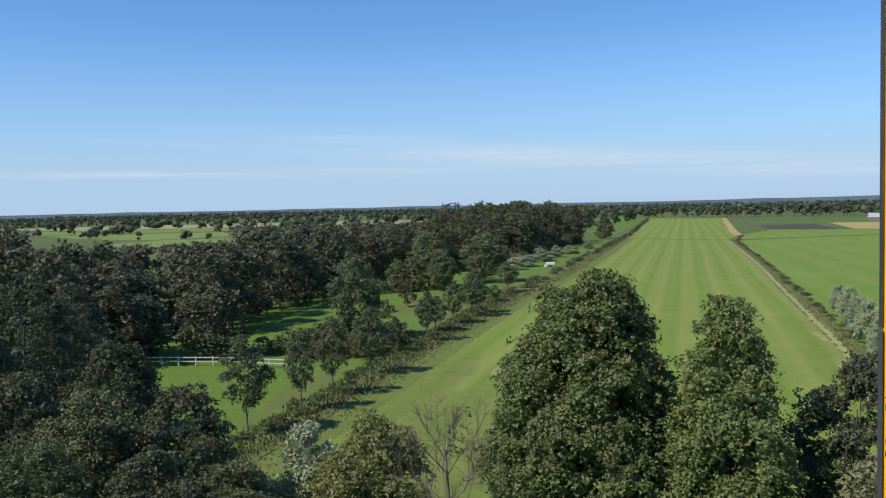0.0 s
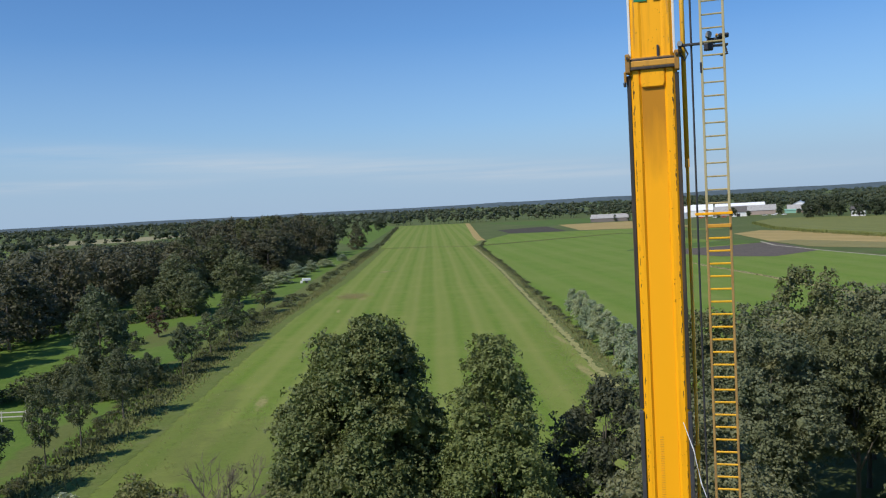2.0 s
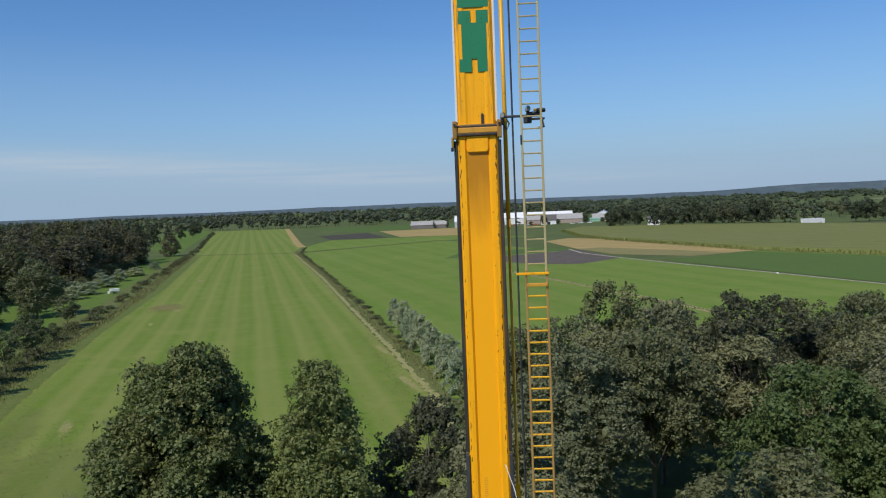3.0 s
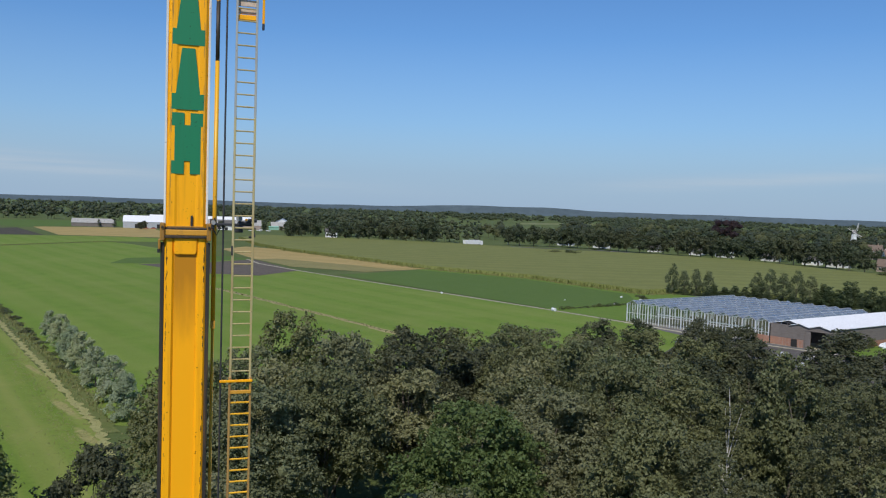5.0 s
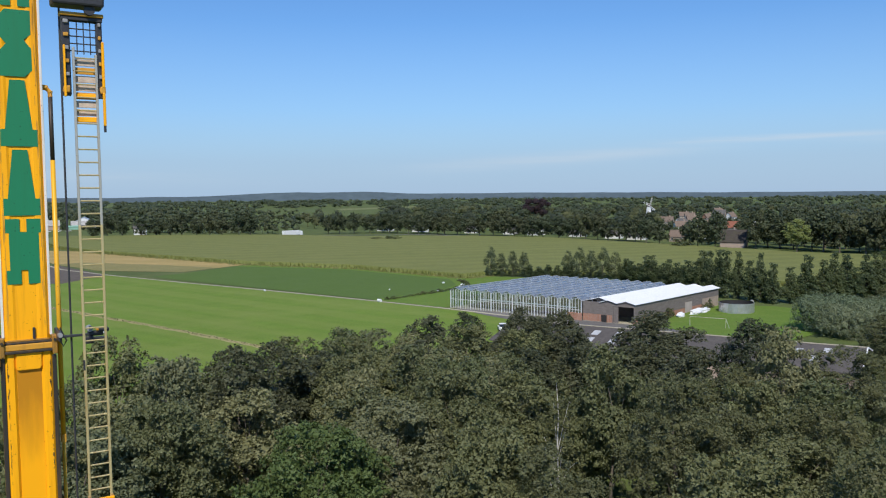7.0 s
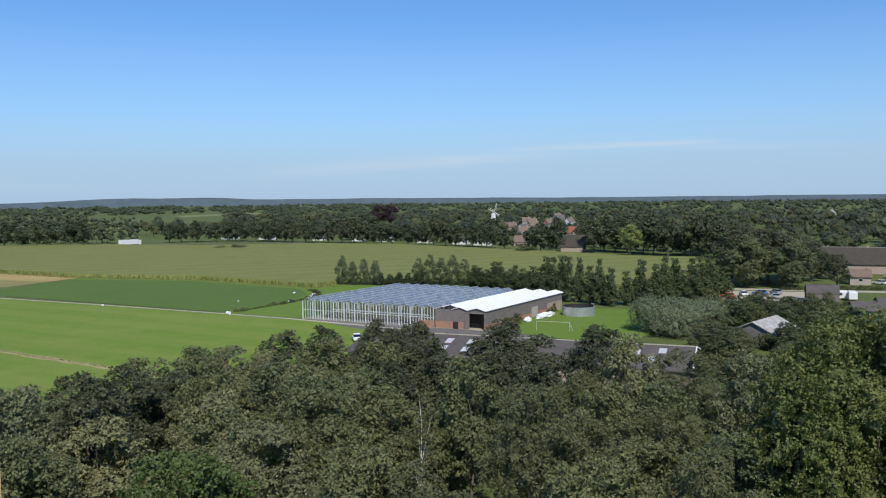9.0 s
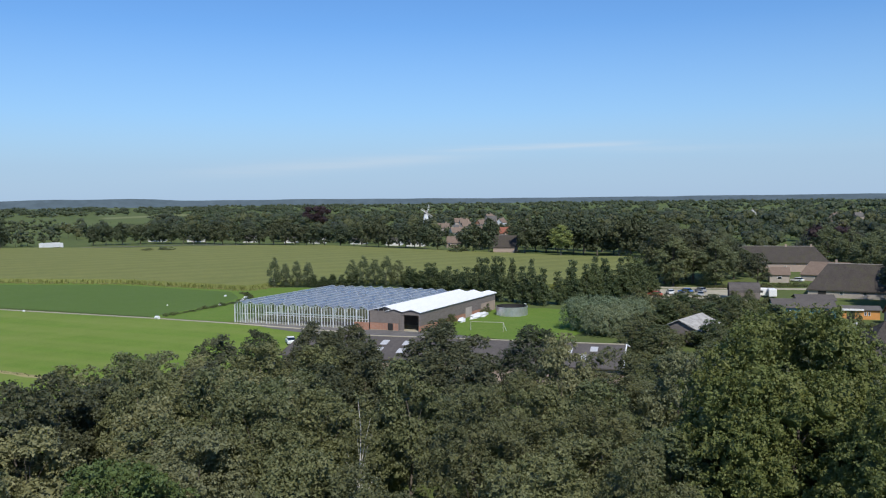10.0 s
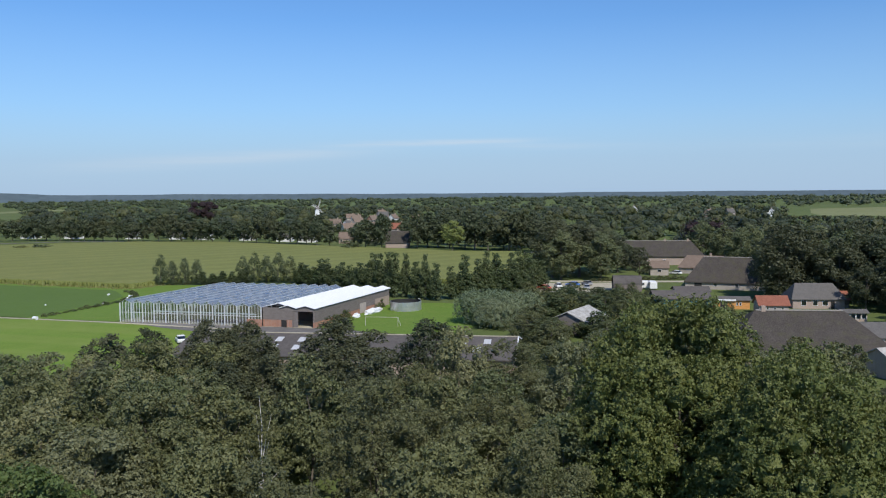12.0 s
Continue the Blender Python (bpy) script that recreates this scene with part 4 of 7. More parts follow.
sheet("plot_stubble", [(214, 440), (222, 410), (215, 273), (181, 268), (166, 300), (172, 345), (190, 420)], 0.07, M_TAN, "golden stubble field")
sheet("plot_weedy", [(171, 344), (166.5, 300), (181, 268.5), (200, 271), (196, 300), (184, 345)], 0.076, M_OLIVE, "weedy olive-brown stubble beside a track")
sheet("plot_crop", [(163, 240), (164, 262), (180, 262), (208, 270), (222, 222), (215, 167), (203, 155), (190, 151), (161.5, 152)], 0.08, M_CROP, "dark green leafy crop field")
sheet("field_margin", [(160.5, 126.6), (160.5, 152), (190, 151), (203, 155), (215, 167), (222, 222), (208, 270), (216, 272), (227, 222), (221, 164), (230, 163), (234, 150), (240, 128)], 0.055, M_LAWN, "strip of bright mown grass between crop and greenhouse", "lawn")
sheet("track", strip([(168, 345), (160.6, 318), (158.6, 281), (158.6, 236), (159.5, 197), (159.6, 151), (159, 127), (156, 90)], 1.3), 0.085, M_CONCRETE, "pale concrete farm track", "track")
sheet("lawn", [(204, 72.2), (163, 75.6), (159, 58), (157, 44), (181, 40), (206, 48), (208, 60)], 0.06, M_LAWN, "mown lawn beside a tank", "lawn")
sheet("forecourt", [(161, 124), (163.5, 74), (157, 56), (135, 24), (121, 24), (121, 84), (150, 92), (155, 110)], 0.05, M_ASPHALT, "grey paved yard between sheds", "yard")
sheet("road_lane", strip([(262, 70), (266, 45), (271, 16), (276, -12), (282, -60)], 5.0), 0.07, M_CONCRETE, "pale concrete lane", "road")
sheet("scrap_yard", [(238, 42), (262, 40), (268, 12), (238, 10)], 0.06, M_CONCRETE, "pale gravel parking yard", "yard")
sheet("village_road", strip([(330, 545), (384, 452), (446, 372), (452, 262), (418, 172), (400, 120), (396, 60)], 6.0), 0.07, M_ASPHALT, "asphalt village road lined with trees", "road")
sheet("field_far_right", [(1000, -168), (1000, -240), (1300, -420), (1500, -360), (1374, -211), (1115, -172)], 0.05, M_PALE, "far pale green field")


# far hill line; distance haze is part of its base colour
bm = bmesh.new()
N_H = 240
lo, hi, back = [], [], []
for i in range(N_H):
    a = 2 * math.pi * i / N_H
    az = (math.degrees(math.atan2(math.sin(a), math.cos(a))))
    # heading clockwise from +y
    head = math.degrees(math.atan2(math.cos(a), math.sin(a)))
    h = 25 - 5 / (1 + math.exp((head - 12) / 4)) + 3 * noise.noise(Vector((math.cos(a) * 9, math.sin(a) * 9, 1))) + 3 * noise.noise(Vector((math.cos(a) * 40, math.sin(a) * 40, 5)))
    h += 17 * math.exp(-((head - 43.5) / 5.5) ** 4) + 7 * math.exp(-((head - 55) / 9) ** 2)
    r = 4200
    lo.append(bm.verts.new((r * math.cos(a), r * math.sin(a), -2)))
    hi.append(bm.verts.new(((r + 120) * math.cos(a), (r + 120) * math.sin(a), h)))
    back.append(bm.verts.new(((r + 400) * math.cos(a), (r + 400) * math.sin(a), -2)))
for i in range(N_H):
    j = (i + 1) % N_H
    bm.faces.new((lo[i], lo[j], hi[j], hi[i]))
    bm.faces.new((hi[i], hi[j], back[j], back[i]))
tagged(part("backdrop", bm, M_HAZE), "distant low wooded hills with blue haze in their colour", "hills", kind="structure")

# ---- crane boom ----
crane = thing("crane_boom", pose(5.26, 16.56, 0, 0, 0, -21), "yellow telescopic crane boom with grease-stained faces", "crane")

crane.scale = (0.955, 1, 1)


def boom_profile(w, d, groove, depth, ch):
    """Outline of a boom section: chamfered corners and a shallow groove down the front and the back."""
    h = w / 2
    return [(-h + ch, -d / 2), (-groove - 0.05, -d / 2), (-groove, -d / 2 + depth), (groove, -d / 2 + depth), (groove + 0.05, -d / 2), (h - ch, -d / 2),
            (h, -d / 2 + ch), (h, d / 2 - ch), (h - ch, d / 2), (-h + ch, d / 2), (-h, d / 2 - ch), (-h, -d / 2 + ch)]


Z_COL = 25.55
lower = part("lower_section", prism(boom_profile(0.98, 1.15, 0.235, 0.05, 0.08), -0.1, Z_COL - 0.08), M_YELLOW, crane)


def front_plate(outline, y0, y1):
    """A plate seen from the front: x and z of its outline, between two depths."""
    bm = bmesh.new()
    a = [bm.verts.new((x, y0, z)) for x, z in outline]
    b = [bm.verts.new((x, y1, z)) for x, z in outline]
    for i in range(len(a)):
        bm.faces.new((a[i], b[i], b[i - 1], a[i - 1]))
    bm.faces.new(a)
    bm.faces.new(b)
    return bm


# a thick lip closes the groove under the collar
bm = front_plate([(-0.25, Z_COL - 0.1), (0.25, Z_COL - 0.1), (0.25, Z_COL - 0.4), (0.21, Z_COL - 0.46), (-0.21, Z_COL - 0.46), (-0.25, Z_COL - 0.4)], -0.592, -0.5)
bmesh.ops.bevel(bm, geom=list(bm.edges), offset=0.018, segments=2, affect="EDGES")
part("head_lip", bm, M_YELLOW, crane)
# chipped paint and rust along the corners, grease lines beside the markings
RK = np.random.default_rng(77)
for s in (-1, 1):
    bm = bmesh.new()
    for k in range(90):
        z = RK.uniform(14.0, Z_COL - 0.3) if k < 60 else Z_COL - 0.3 - RK.exponential(0.9)
        w, h, x = RK.uniform(0.003, 0.011) * RK.uniform(0.5, 1.3), RK.uniform(0.012, 0.09), 0.41 - abs(RK.normal()) * 0.012
        vs = [bm.verts.new((s * x + w * math.cos(a) * RK.uniform(0.5, 1.2), -0.5765, z + h * math.sin(a) * RK.uniform(0.5, 1.2))) for a in np.arange(7) * math.tau / 7]
        bm.faces.new(vs)
    tagged(part("rust", bm, M_RUST, crane), "dark rust where the paint has chipped off", kind="stuff")
    bm = bmesh.new()
    for k in range(60):
        z = RK.uniform(Z_COL + 0.2, 36.0)
        w, h, x = RK.uniform(0.004, 0.012), RK.uniform(0.06, 0.4), 0.345 + RK.normal() * 0.012
        vs = [bm.verts.new((s * x + w * math.cos(a) * RK.uniform(0.5, 1.2), -0.4765, z + h * math.sin(a) * RK.uniform(0.6, 1.2))) for a in np.arange(8) * math.tau / 8]
        bm.faces.new(vs)
    tagged(part("grease_run", bm, M_YELLOW_DULL, crane), "brown grease runs down the boom", kind="stuff")
part("greasy_face", box(-0.233, 0.233, -0.529, -0.523, 14.0, Z_COL - 0.44), M_STAIN, crane, "grease-stained ochre centre panel")
upper = part("upper_section", prism(boom_profile(0.9, 0.95, 0.2, 0.02, 0.08), Z_COL - 0.3, 38.0), M_YELLOW, crane)
# collar between the sections: two dark flanges round a stained band
part("collar", box(-0.5, 0.5, -0.62, 0.62, Z_COL - 0.045, Z_COL + 0.075, 0.015), M_YELLOW_DULL, crane, "stained steel collar band")
part("flange", box(-0.5, 0.5, -0.645, 0.645, Z_COL - 0.105, Z_COL - 0.047, 0.012), M_STRIP, crane, "dark greased flange")
part("flange", box(-0.48, 0.48, -0.6, 0.6, Z_COL + 0.077, Z_COL + 0.12, 0.012), M_STRIP, crane, "dark greased flange")
part("wiper", box(-0.4, 0.4, -0.54, -0.46, Z_COL + 0.12, Z_COL + 0.15, 0.008), M_COLLAR, crane)
for s in (-1, 1):
    part("collar_lug", box(s * 0.5 - 0.05, s * 0.5 + 0.05, -0.67, -0.45, Z_COL - 0.16, Z_COL + 0.22, 0.018), M_COLLAR, crane)
    part("lug_bolt", tube([(s * 0.5, -0.7, Z_COL + 0.13), (s * 0.5, -0.66, Z_COL + 0.13)], [0.03, 0.03], 8), M_STRIP, crane)
    part("edge_strip", box(s * 0.49 - 0.042, s * 0.49 + 0.042, -0.56, -0.44, 18.55, Z_COL - 0.2, 0.012), M_STRIP, crane, "dark greased edge rail")
    part("slide_plate", box(s * 0.5 - 0.045, s * 0.5 + 0.045, -0.6, -0.48, 0.5, 18.5, 0.015), M_RUBBER, crane, "black slide plate")
    part("pale_edge", box(s * 0.455 - 0.025, s * 0.455 + 0.025, -0.44, -0.36, Z_COL + 0.2, 38.0, 0.008), M_WHITEEDGE, crane, "pale worn edge rail")
part("pad", box(0.1, 0.15, -0.5, -0.45, Z_COL + 0.15, Z_COL + 0.38, 0.012), M_BLACK, crane)
part("valve", box(-0.585, -0.53, -0.64, -0.54, Z_COL - 0.34, Z_COL - 0.12, 0.02), M_COLLAR, crane)
part("valve_cap", tube([(-0.57, -0.59, Z_COL - 0.42), (-0.57, -0.59, Z_COL - 0.34)], [0.03, 0.035], 8), M_BLACK, crane)

# length marks on the lower face
mark = part("length_mark", box(-0.14, -0.06, -0.5335, -0.5295, 0, 0.012), M_YELLOW_DULL, crane)
mark.location.z = 16.0
for k in range(1, 40):
    share(mark, Matrix.Translation((0, 0, 16.0 + 0.05 * k)))

# green painted blocks down the upper section
def slab(outline, z, name="marking"):
    bm = bmesh.new()
    lo = [bm.verts.new((x * 1.08, -0.4735, z + h * 0.93)) for x, h in outline]
    hi = [bm.verts.new((x * 1.08, -0.479, z + h * 0.93)) for x, h in outline]
    n = len(outline)
    for i in range(n):
        bm.faces.new((lo[i], lo[(i + 1) % n], hi[(i + 1) % n], hi[i]))
    bm.faces.new(lo)
    bm.faces.new(hi)
    return part(name, bm, M_MARK, crane, "green painted block")


Z_M = Z_COL + 1.27
TRI = [(-0.32, 0.0), (0.32, 0.0), (0.32, 0.36), (0.24, 0.36), (0.13, 1.4), (-0.13, 1.4), (-0.24, 0.36), (-0.32, 0.36)]
BLOCK = [(-0.31, 0.0), (-0.06, 0.0), (-0.06, 0.3), (0.06, 0.3), (0.06, 0.0), (0.27, 0.0), (0.27, 1.1), (0.31, 1.1), (0.31, 1.4), (0.06, 1.4), (0.06, 1.12), (-0.06, 1.12), (-0.06, 1.4), (-0.31, 1.4), (-0.31, 1.1), (-0.25, 1.1), (-0.25, 0.3), (-0.31, 0.3)]
OVALB = [(-0.3, 0.0), (0.14, 0.0), (0.27, 0.14), (0.27, 0.6), (0.14, 0.78), (0.27, 0.9), (0.27, 1.4), (-0.16, 1.4), (-0.28, 1.26), (-0.28, 0.84), (-0.16, 0.68), (-0.3, 0.5)]
for k, o in enumerate((BLOCK, TRI, TRI, OVALB, BLOCK, TRI)):
    slab(o, Z_M + k * 1.37)

# hydraulic rod on the boom's side: black over its top length
u = 0.634
part("rod", tube([(u, -0.3, 23.6), (u, -0.3, 29.3)], [0.05, 0.05], 10), M_YELLOW_ROD, crane, smooth=True)
part("rod_head", tube([(u, -0.3, 29.3), (u, -0.3, 30.6)], [0.046, 0.046], 10), M_STRIP, crane, "black rod head", smooth=True)
part("rod_tail", tube([(u, -0.3, 0.3), (u, -0.3, 23.6)], [0.035, 0.035], 8), M_YELLOW_ROD, crane, smooth=True)
part("rod_clamp", box(u - 0.05, u + 0.05, -0.36, -0.24, 23.45, 23.62, 0.01), M_YELLOW_DULL, crane)
part("rod_clamp", box(u - 0.05, u + 0.05, -0.36, -0.24, 17.45, 17.75, 0.01), M_YELLOW, crane)
part("rod_bend", tube([(u, -0.3, 30.58), (u, -0.3, 30.68), (u - 0.07, -0.3, 30.76), (0.4, -0.3, 30.78)], [0.05, 0.055, 0.055, 0.05], 8), M_YELLOW_DULL, crane)
# arm with a guide clamp that holds the ladder
part("guide_arm", box(0.55, 1.25, -1.05, -0.99, Z_COL + 0.2, Z_COL + 0.25, 0.01), M_BLACK, crane)
part("guide_bracket", box(0.53, 0.6, -1.03, -0.3, Z_COL + 0.12, Z_COL + 0.32, 0.02), M_BLACK, crane)
part("guide_bolt", tube([(0.565, -1.08, Z_COL + 0.26), (0.565, -0.95, Z_COL + 0.26)], [0.05, 0.05], 10), M_GREY, crane)
part("guide_clamp", box(1.08, 1.4, -1.14, -1.02, Z_COL + 0.2, Z_COL + 0.3, 0.03), M_BLACK, crane)
part("clamp_foot", box(1.2, 1.48, -1.16, -1.02, Z_COL + 0.13, Z_COL + 0.17, 0.012), M_BLACK, crane)
part("clamp_nut", tube([(1.27, -1.19, Z_COL + 0.33), (1.27, -1.1, Z_COL + 0.33)], [0.03, 0.03], 6), M_YELLOW_DULL, crane, "yellow clamp nut")
part("clamp_nut", tube([(1.4, -1.2, Z_COL + 0.27), (1.4, -1.1, Z_COL + 0.27)], [0.025, 0.025], 6), M_ALU, crane, "bright clamp nut")
part("clamp_jaw", box(1.02, 1.2, -1.2, -1.08, Z_COL + 0.06, Z_COL + 0.2, 0.02), M_BLACK, crane)
part("clamp_jaw", box(1.3, 1.5, -1.19, -1.06, Z_COL + 0.28, Z_COL + 0.36, 0.02), M_BLACK, crane)
part("clamp_roller", tube([(1.12, -1.2, Z_COL + 0.36), (1.12, -1.0, Z_COL + 0.36)], [0.06, 0.06], 12), M_GREY, crane)
part("guide_hook", tube([(1.42, -1.1, Z_COL + 0.16), (1.46, -1.1, Z_COL - 0.02), (1.33, -1.1, Z_COL - 0.04)], [0.025] * 3, 6), M_BLACK, crane)
part("hose_loop", tube([(0.6, -0.7, Z_COL + 0.35), (0.72, -0.72, Z_COL + 0.1), (0.66, -0.7, Z_COL - 0.02), (0.58, -0.68, Z_COL + 0.12)], [0.018] * 4, 6), M_BLACK, crane)

# ---- ladder beside the boom ----
LX, LW = 0.0, 0.2
ladder = thing("ladder", pose(5.77, 14.77, 0, 0, 0, -21), "long pale metal ladder fixed beside the crane boom", "ladder")
for s in (-1, 1):
    part("rail", box(s * LW - 0.022, s * LW + 0.022, -0.035, 0.035, 22.5, 28.0, 0.008), M_LADDER, ladder)
    part("top_rail", box(s * LW - 0.022, s * LW + 0.022, -0.035, 0.035, 28.0, 31.36 + s * -0.06, 0.008), M_LADDER_TOP, ladder, "bare grey metal rail")
    part("lower_rail", box(s * (LW + 0.012) - 0.022, s * (LW + 0.012) + 0.022, -0.05, 0.05, 0.0, 22.6, 0.01), M_LADDER_LO, ladder, "rusty yellow rail")
rung = part("rung", tube([(-LW, 0, 0), (LW, 0, 0)], [0.016, 0.016], 6), M_LADDER, ladder)
rung.location.z = 22.72
z = 22.97
while z < 31.3:
    share(rung, Matrix.Translation((0, 0, z)))
    z += 0.25
low_rung = part("lower_rung", tube([(-LW, -0.02, 0), (LW, -0.02, 0)], [0.02, 0.02], 6), M_YELLOW_ROD, ladder)
low_rung.location.z = 22.3
z = 22.06
while z > 10.0:
    share(low_rung, Matrix.Translation((0, 0, z)))
    z -= 0.24
part("cross_bracket", box(-0.42, 0.25, -0.09, -0.03, 22.5, 22.55, 0.01), M_YELLOW, ladder, "yellow cross bracket")
part("cross_bracket", box(-0.2, 0.22, -0.1, -0.04, 22.26, 22.33, 0.01), M_YELLOW_DULL, ladder)
part("stop", box(-0.235, -0.2, -0.05, 0.0, 25.15, 25.35, 0.01), M_BLACK, ladder)

cable = thing("cable", pose(5.62, 15.4, 0, 0, 0, -21), "thin black hoist cable hanging beside the boom", "cable")
part("strand", tube([(0, 0, 0), (0, 0, 16), (0, 0, 32.3)], [0.02] * 3, 6), M_BLACK, cable)

rope = thing("rope", pose(5.77, 14.77, 0, 0, 0, -21), "frayed white rope tied across the ladder", "rope")
part("rope_run", tube([(-0.78, 0.5, 18.4), (-0.6, 0.3, 17.9), (-0.48, 0.1, 17.3), (-0.3, -0.02, 16.8), (-0.21, -0.06, 16.7)], [0.008, 0.011, 0.012, 0.014, 0.01], 6), M_ROPE, rope)
part("rope_knot", tube([(-0.21, -0.06, 16.62), (-0.1, -0.08, 16.1), (0.02, -0.08, 15.85)], [0.012, 0.03, 0.01], 6), M_ROPE, rope)
part("rope_loop", tube([(-0.12, -0.08, 16.2), (0.0, -0.08, 16.42), (0.05, -0.08, 16.25), (-0.04, -0.08, 16.1)], [0.012] * 4, 6), M_ROPE, rope)

# folding platform at the ladder's head
plat = thing("ladder_platform", pose(5.77, 14.77, 0, 0, 0, -21), "yellow and black folding work platform at the ladder head", "platform")
ZP = 30.05
for k in range(7):
    part("tread", box(-0.19, 0.2, 0.06, 0.09, ZP + 0.07 + k * 0.16, ZP + 0.2 + k * 0.16, 0.006), M_PLANK if k not in (2, 5) else M_YELLOW_DULL, plat)
part("sill", box(-0.2, 0.22, 0.02, 0.1, ZP - 0.05, ZP + 0.05, 0.01), M_YELLOW, plat)
part("sill", box(-0.2, 0.2, 0.02, 0.1, ZP + 0.42, ZP + 0.49, 0.01), M_YELLOW, plat)
for s, x0, x1, z0 in ((-1, -0.4, -0.25, 0.45), (1, 0.22, 0.33, 0.42)):
    part("side_beam", box(x0, x1, 0.0, 0.14, ZP + z0, ZP + 2.02, 0.015), M_BLACK, plat)
    # bolts and latches on the beam
    for k in range(6):
        part("latch", box(x0 + 0.03, x1 - 0.03, -0.04, 0.0, ZP + z0 + 0.12 + 0.25 * k, ZP + z0 + 0.19 + 0.25 * k, 0.01), M_GREY if k % 2 else M_YELLOW_DULL, plat)
part("side_rail", box(-0.385, -0.345, -0.06, 0.0, ZP + 0.42, ZP + 1.4, 0.012), M_YELLOW, plat)
part("side_rail", box(0.3, 0.35, -0.06, 0.0, ZP - 0.12, ZP + 0.52, 0.012), M_YELLOW, plat)
part("side_rail", box(0.3, 0.35, -0.06, 0.0, ZP + 0.62, ZP + 1.5, 0.012), M_YELLOW, plat)
part("hinge", box(0.26, 0.36, -0.05, 0.1, ZP + 0.5, ZP + 0.64, 0.02), M_YELLOW_DULL, plat)
part("hinge", box(-0.4, -0.28, -0.05, 0.1, ZP + 0.5, ZP + 0.62, 0.02), M_YELLOW_DULL, plat)
for k in range(5):
    part("cage_bar", box(-0.26, 0.24, 0.05, 0.08, ZP + 1.3 + 0.14 * k, ZP + 1.322 + 0.14 * k, 0.005), M_BLACK, plat)
for k in range(3):
    part("cage_bar", box(-0.13 + 0.12 * k, -0.11 + 0.12 * k, 0.05, 0.07, ZP + 1.25, ZP + 1.98, 0.004), M_BLACK, plat)
part("head_beam", box(-0.42, 0.36, -0.05, 0.2, ZP + 1.96, ZP + 2.03, 0.015), M_YELLOW_DULL, plat)
part("head_bar", box(-0.4, 0.34, -0.02, 0.16, ZP + 1.88, ZP + 1.95, 0.01), M_BLACK, plat)
part("sheave", tube([(0.1, -0.12, ZP + 2.08), (0.1, -0.04, ZP + 2.08)], [0.1, 0.1], 16), M_BLACK, plat)
part("head_box", box(-0.56, 0.36, -0.2, 0.3, ZP + 2.14, ZP + 2.6, 0.04), M_BLACK, plat)
part("tail_pipe", tube([(0.325, -0.03, ZP - 0.24), (0.325, -0.03, ZP + 0.3)], [0.025, 0.025], 8), M_BLACK, plat)

# ---- greenhouse and shed ----
GX0, GX1, GY0, GY1, EAVE, PEAK = 0.0, 39.3, -36.6, 0.0, 4.5, 5.3
# the glasshouse and its shed stand a little askew to the track
NURSERY = pose(161.0, 125.0, 0, 0, 0, -5)
gh = thing("greenhouse", NURSERY, "large glass greenhouse with many ridged bays", "greenhouse")
BAYS = 12
PANES = {}
bay = (GY1 - GY0) / BAYS
part("base", box(GX0, GX1, GY0, GY1, 0.0, 0.12), M_CONCRETE, gh)
for k in range(BAYS):
    y0, y1 = GY0 + k * bay, GY0 + (k + 1) * bay
    ym = (y0 + y1) / 2
    for ya, yb, za, zb in ((y0, ym, EAVE, PEAK), (ym, y1, PEAK, EAVE)):
        nx = 9
        wide = (GX1 - GX0) / nx
        for i in range(nx):
            side = za < zb
            if side not in PANES:
                bm = bmesh.new()
                bm.faces.new([bm.verts.new(v) for v in ((0.03, 0, za), (wide - 0.03, 0, za), (wide - 0.03, bay / 2, zb), (0.03, bay / 2, zb))])
                pane = part("roof_pane", bm, M_ROOFGLASS, gh)
                pane.location = (GX0 + wide * i, ya, 0)
                PANES[side] = pane
            else:
                pane = share(PANES[side], Matrix.Translation((GX0 + wide * i, ya, 0)))
            pane.visible_shadow = False
    # gutter, ridge and glazing bars
    bm = bmesh.new()
    add_box(bm, GX0, GX1, y0 - 0.1, y0 + 0.1, EAVE - 0.12, EAVE + 0.02)
    part("gutter", bm, M_ALU, gh)
    bm = bmesh.new()
    add_box(bm, GX0, GX1, ym - 0.05, ym + 0.05, PEAK - 0.02, PEAK + 0.06)
    for i in range(10):
        x = GX0 + (GX1 - GX0) * i / 9
        for ya, yb in ((y0, ym), (y1, ym)):
            d = 0.04
            v = [bm.verts.new(q) for q in ((x - d, ya, EAVE + .02), (x + d, ya, EAVE + .02), (x + d, yb, PEAK + .03), (x - d, yb, PEAK + .03), (x - d, ya, EAVE - .04), (x + d, ya, EAVE - .04), (x + d, yb, PEAK - .03), (x - d, yb, PEAK - .03))]
            for f in ((0, 1, 2, 3), (4, 7, 6, 5), (0, 4, 5, 1), (1, 5, 6, 2), (2, 6, 7, 3), (3, 7, 4, 0)):
                bm.faces.new([v[q] for q in f])
    part("roof_frame", bm, M_ROOFBAR, gh)
    # vents left ajar along the ridge
    if k % 2 == 0:
        for i in range(4):
            x = GX0 + 4 + i * 8.5 + (k % 4) * 1.2
            bm = bmesh.new()
            vs = [bm.verts.new(q) for q in ((x, ym + 0.03, PEAK + 0.05), (x + 2.2, ym + 0.03, PEAK + 0.05), (x + 2.2, ym + 1.05, PEAK + 0.12), (x, ym + 1.05, PEAK + 0.12))]
            f = bm.faces.new(vs)
            bmesh.ops.solidify(bm, geom=[f], thickness=0.03)
            part("roof_vent", bm, M_ROOFGLASS, gh)
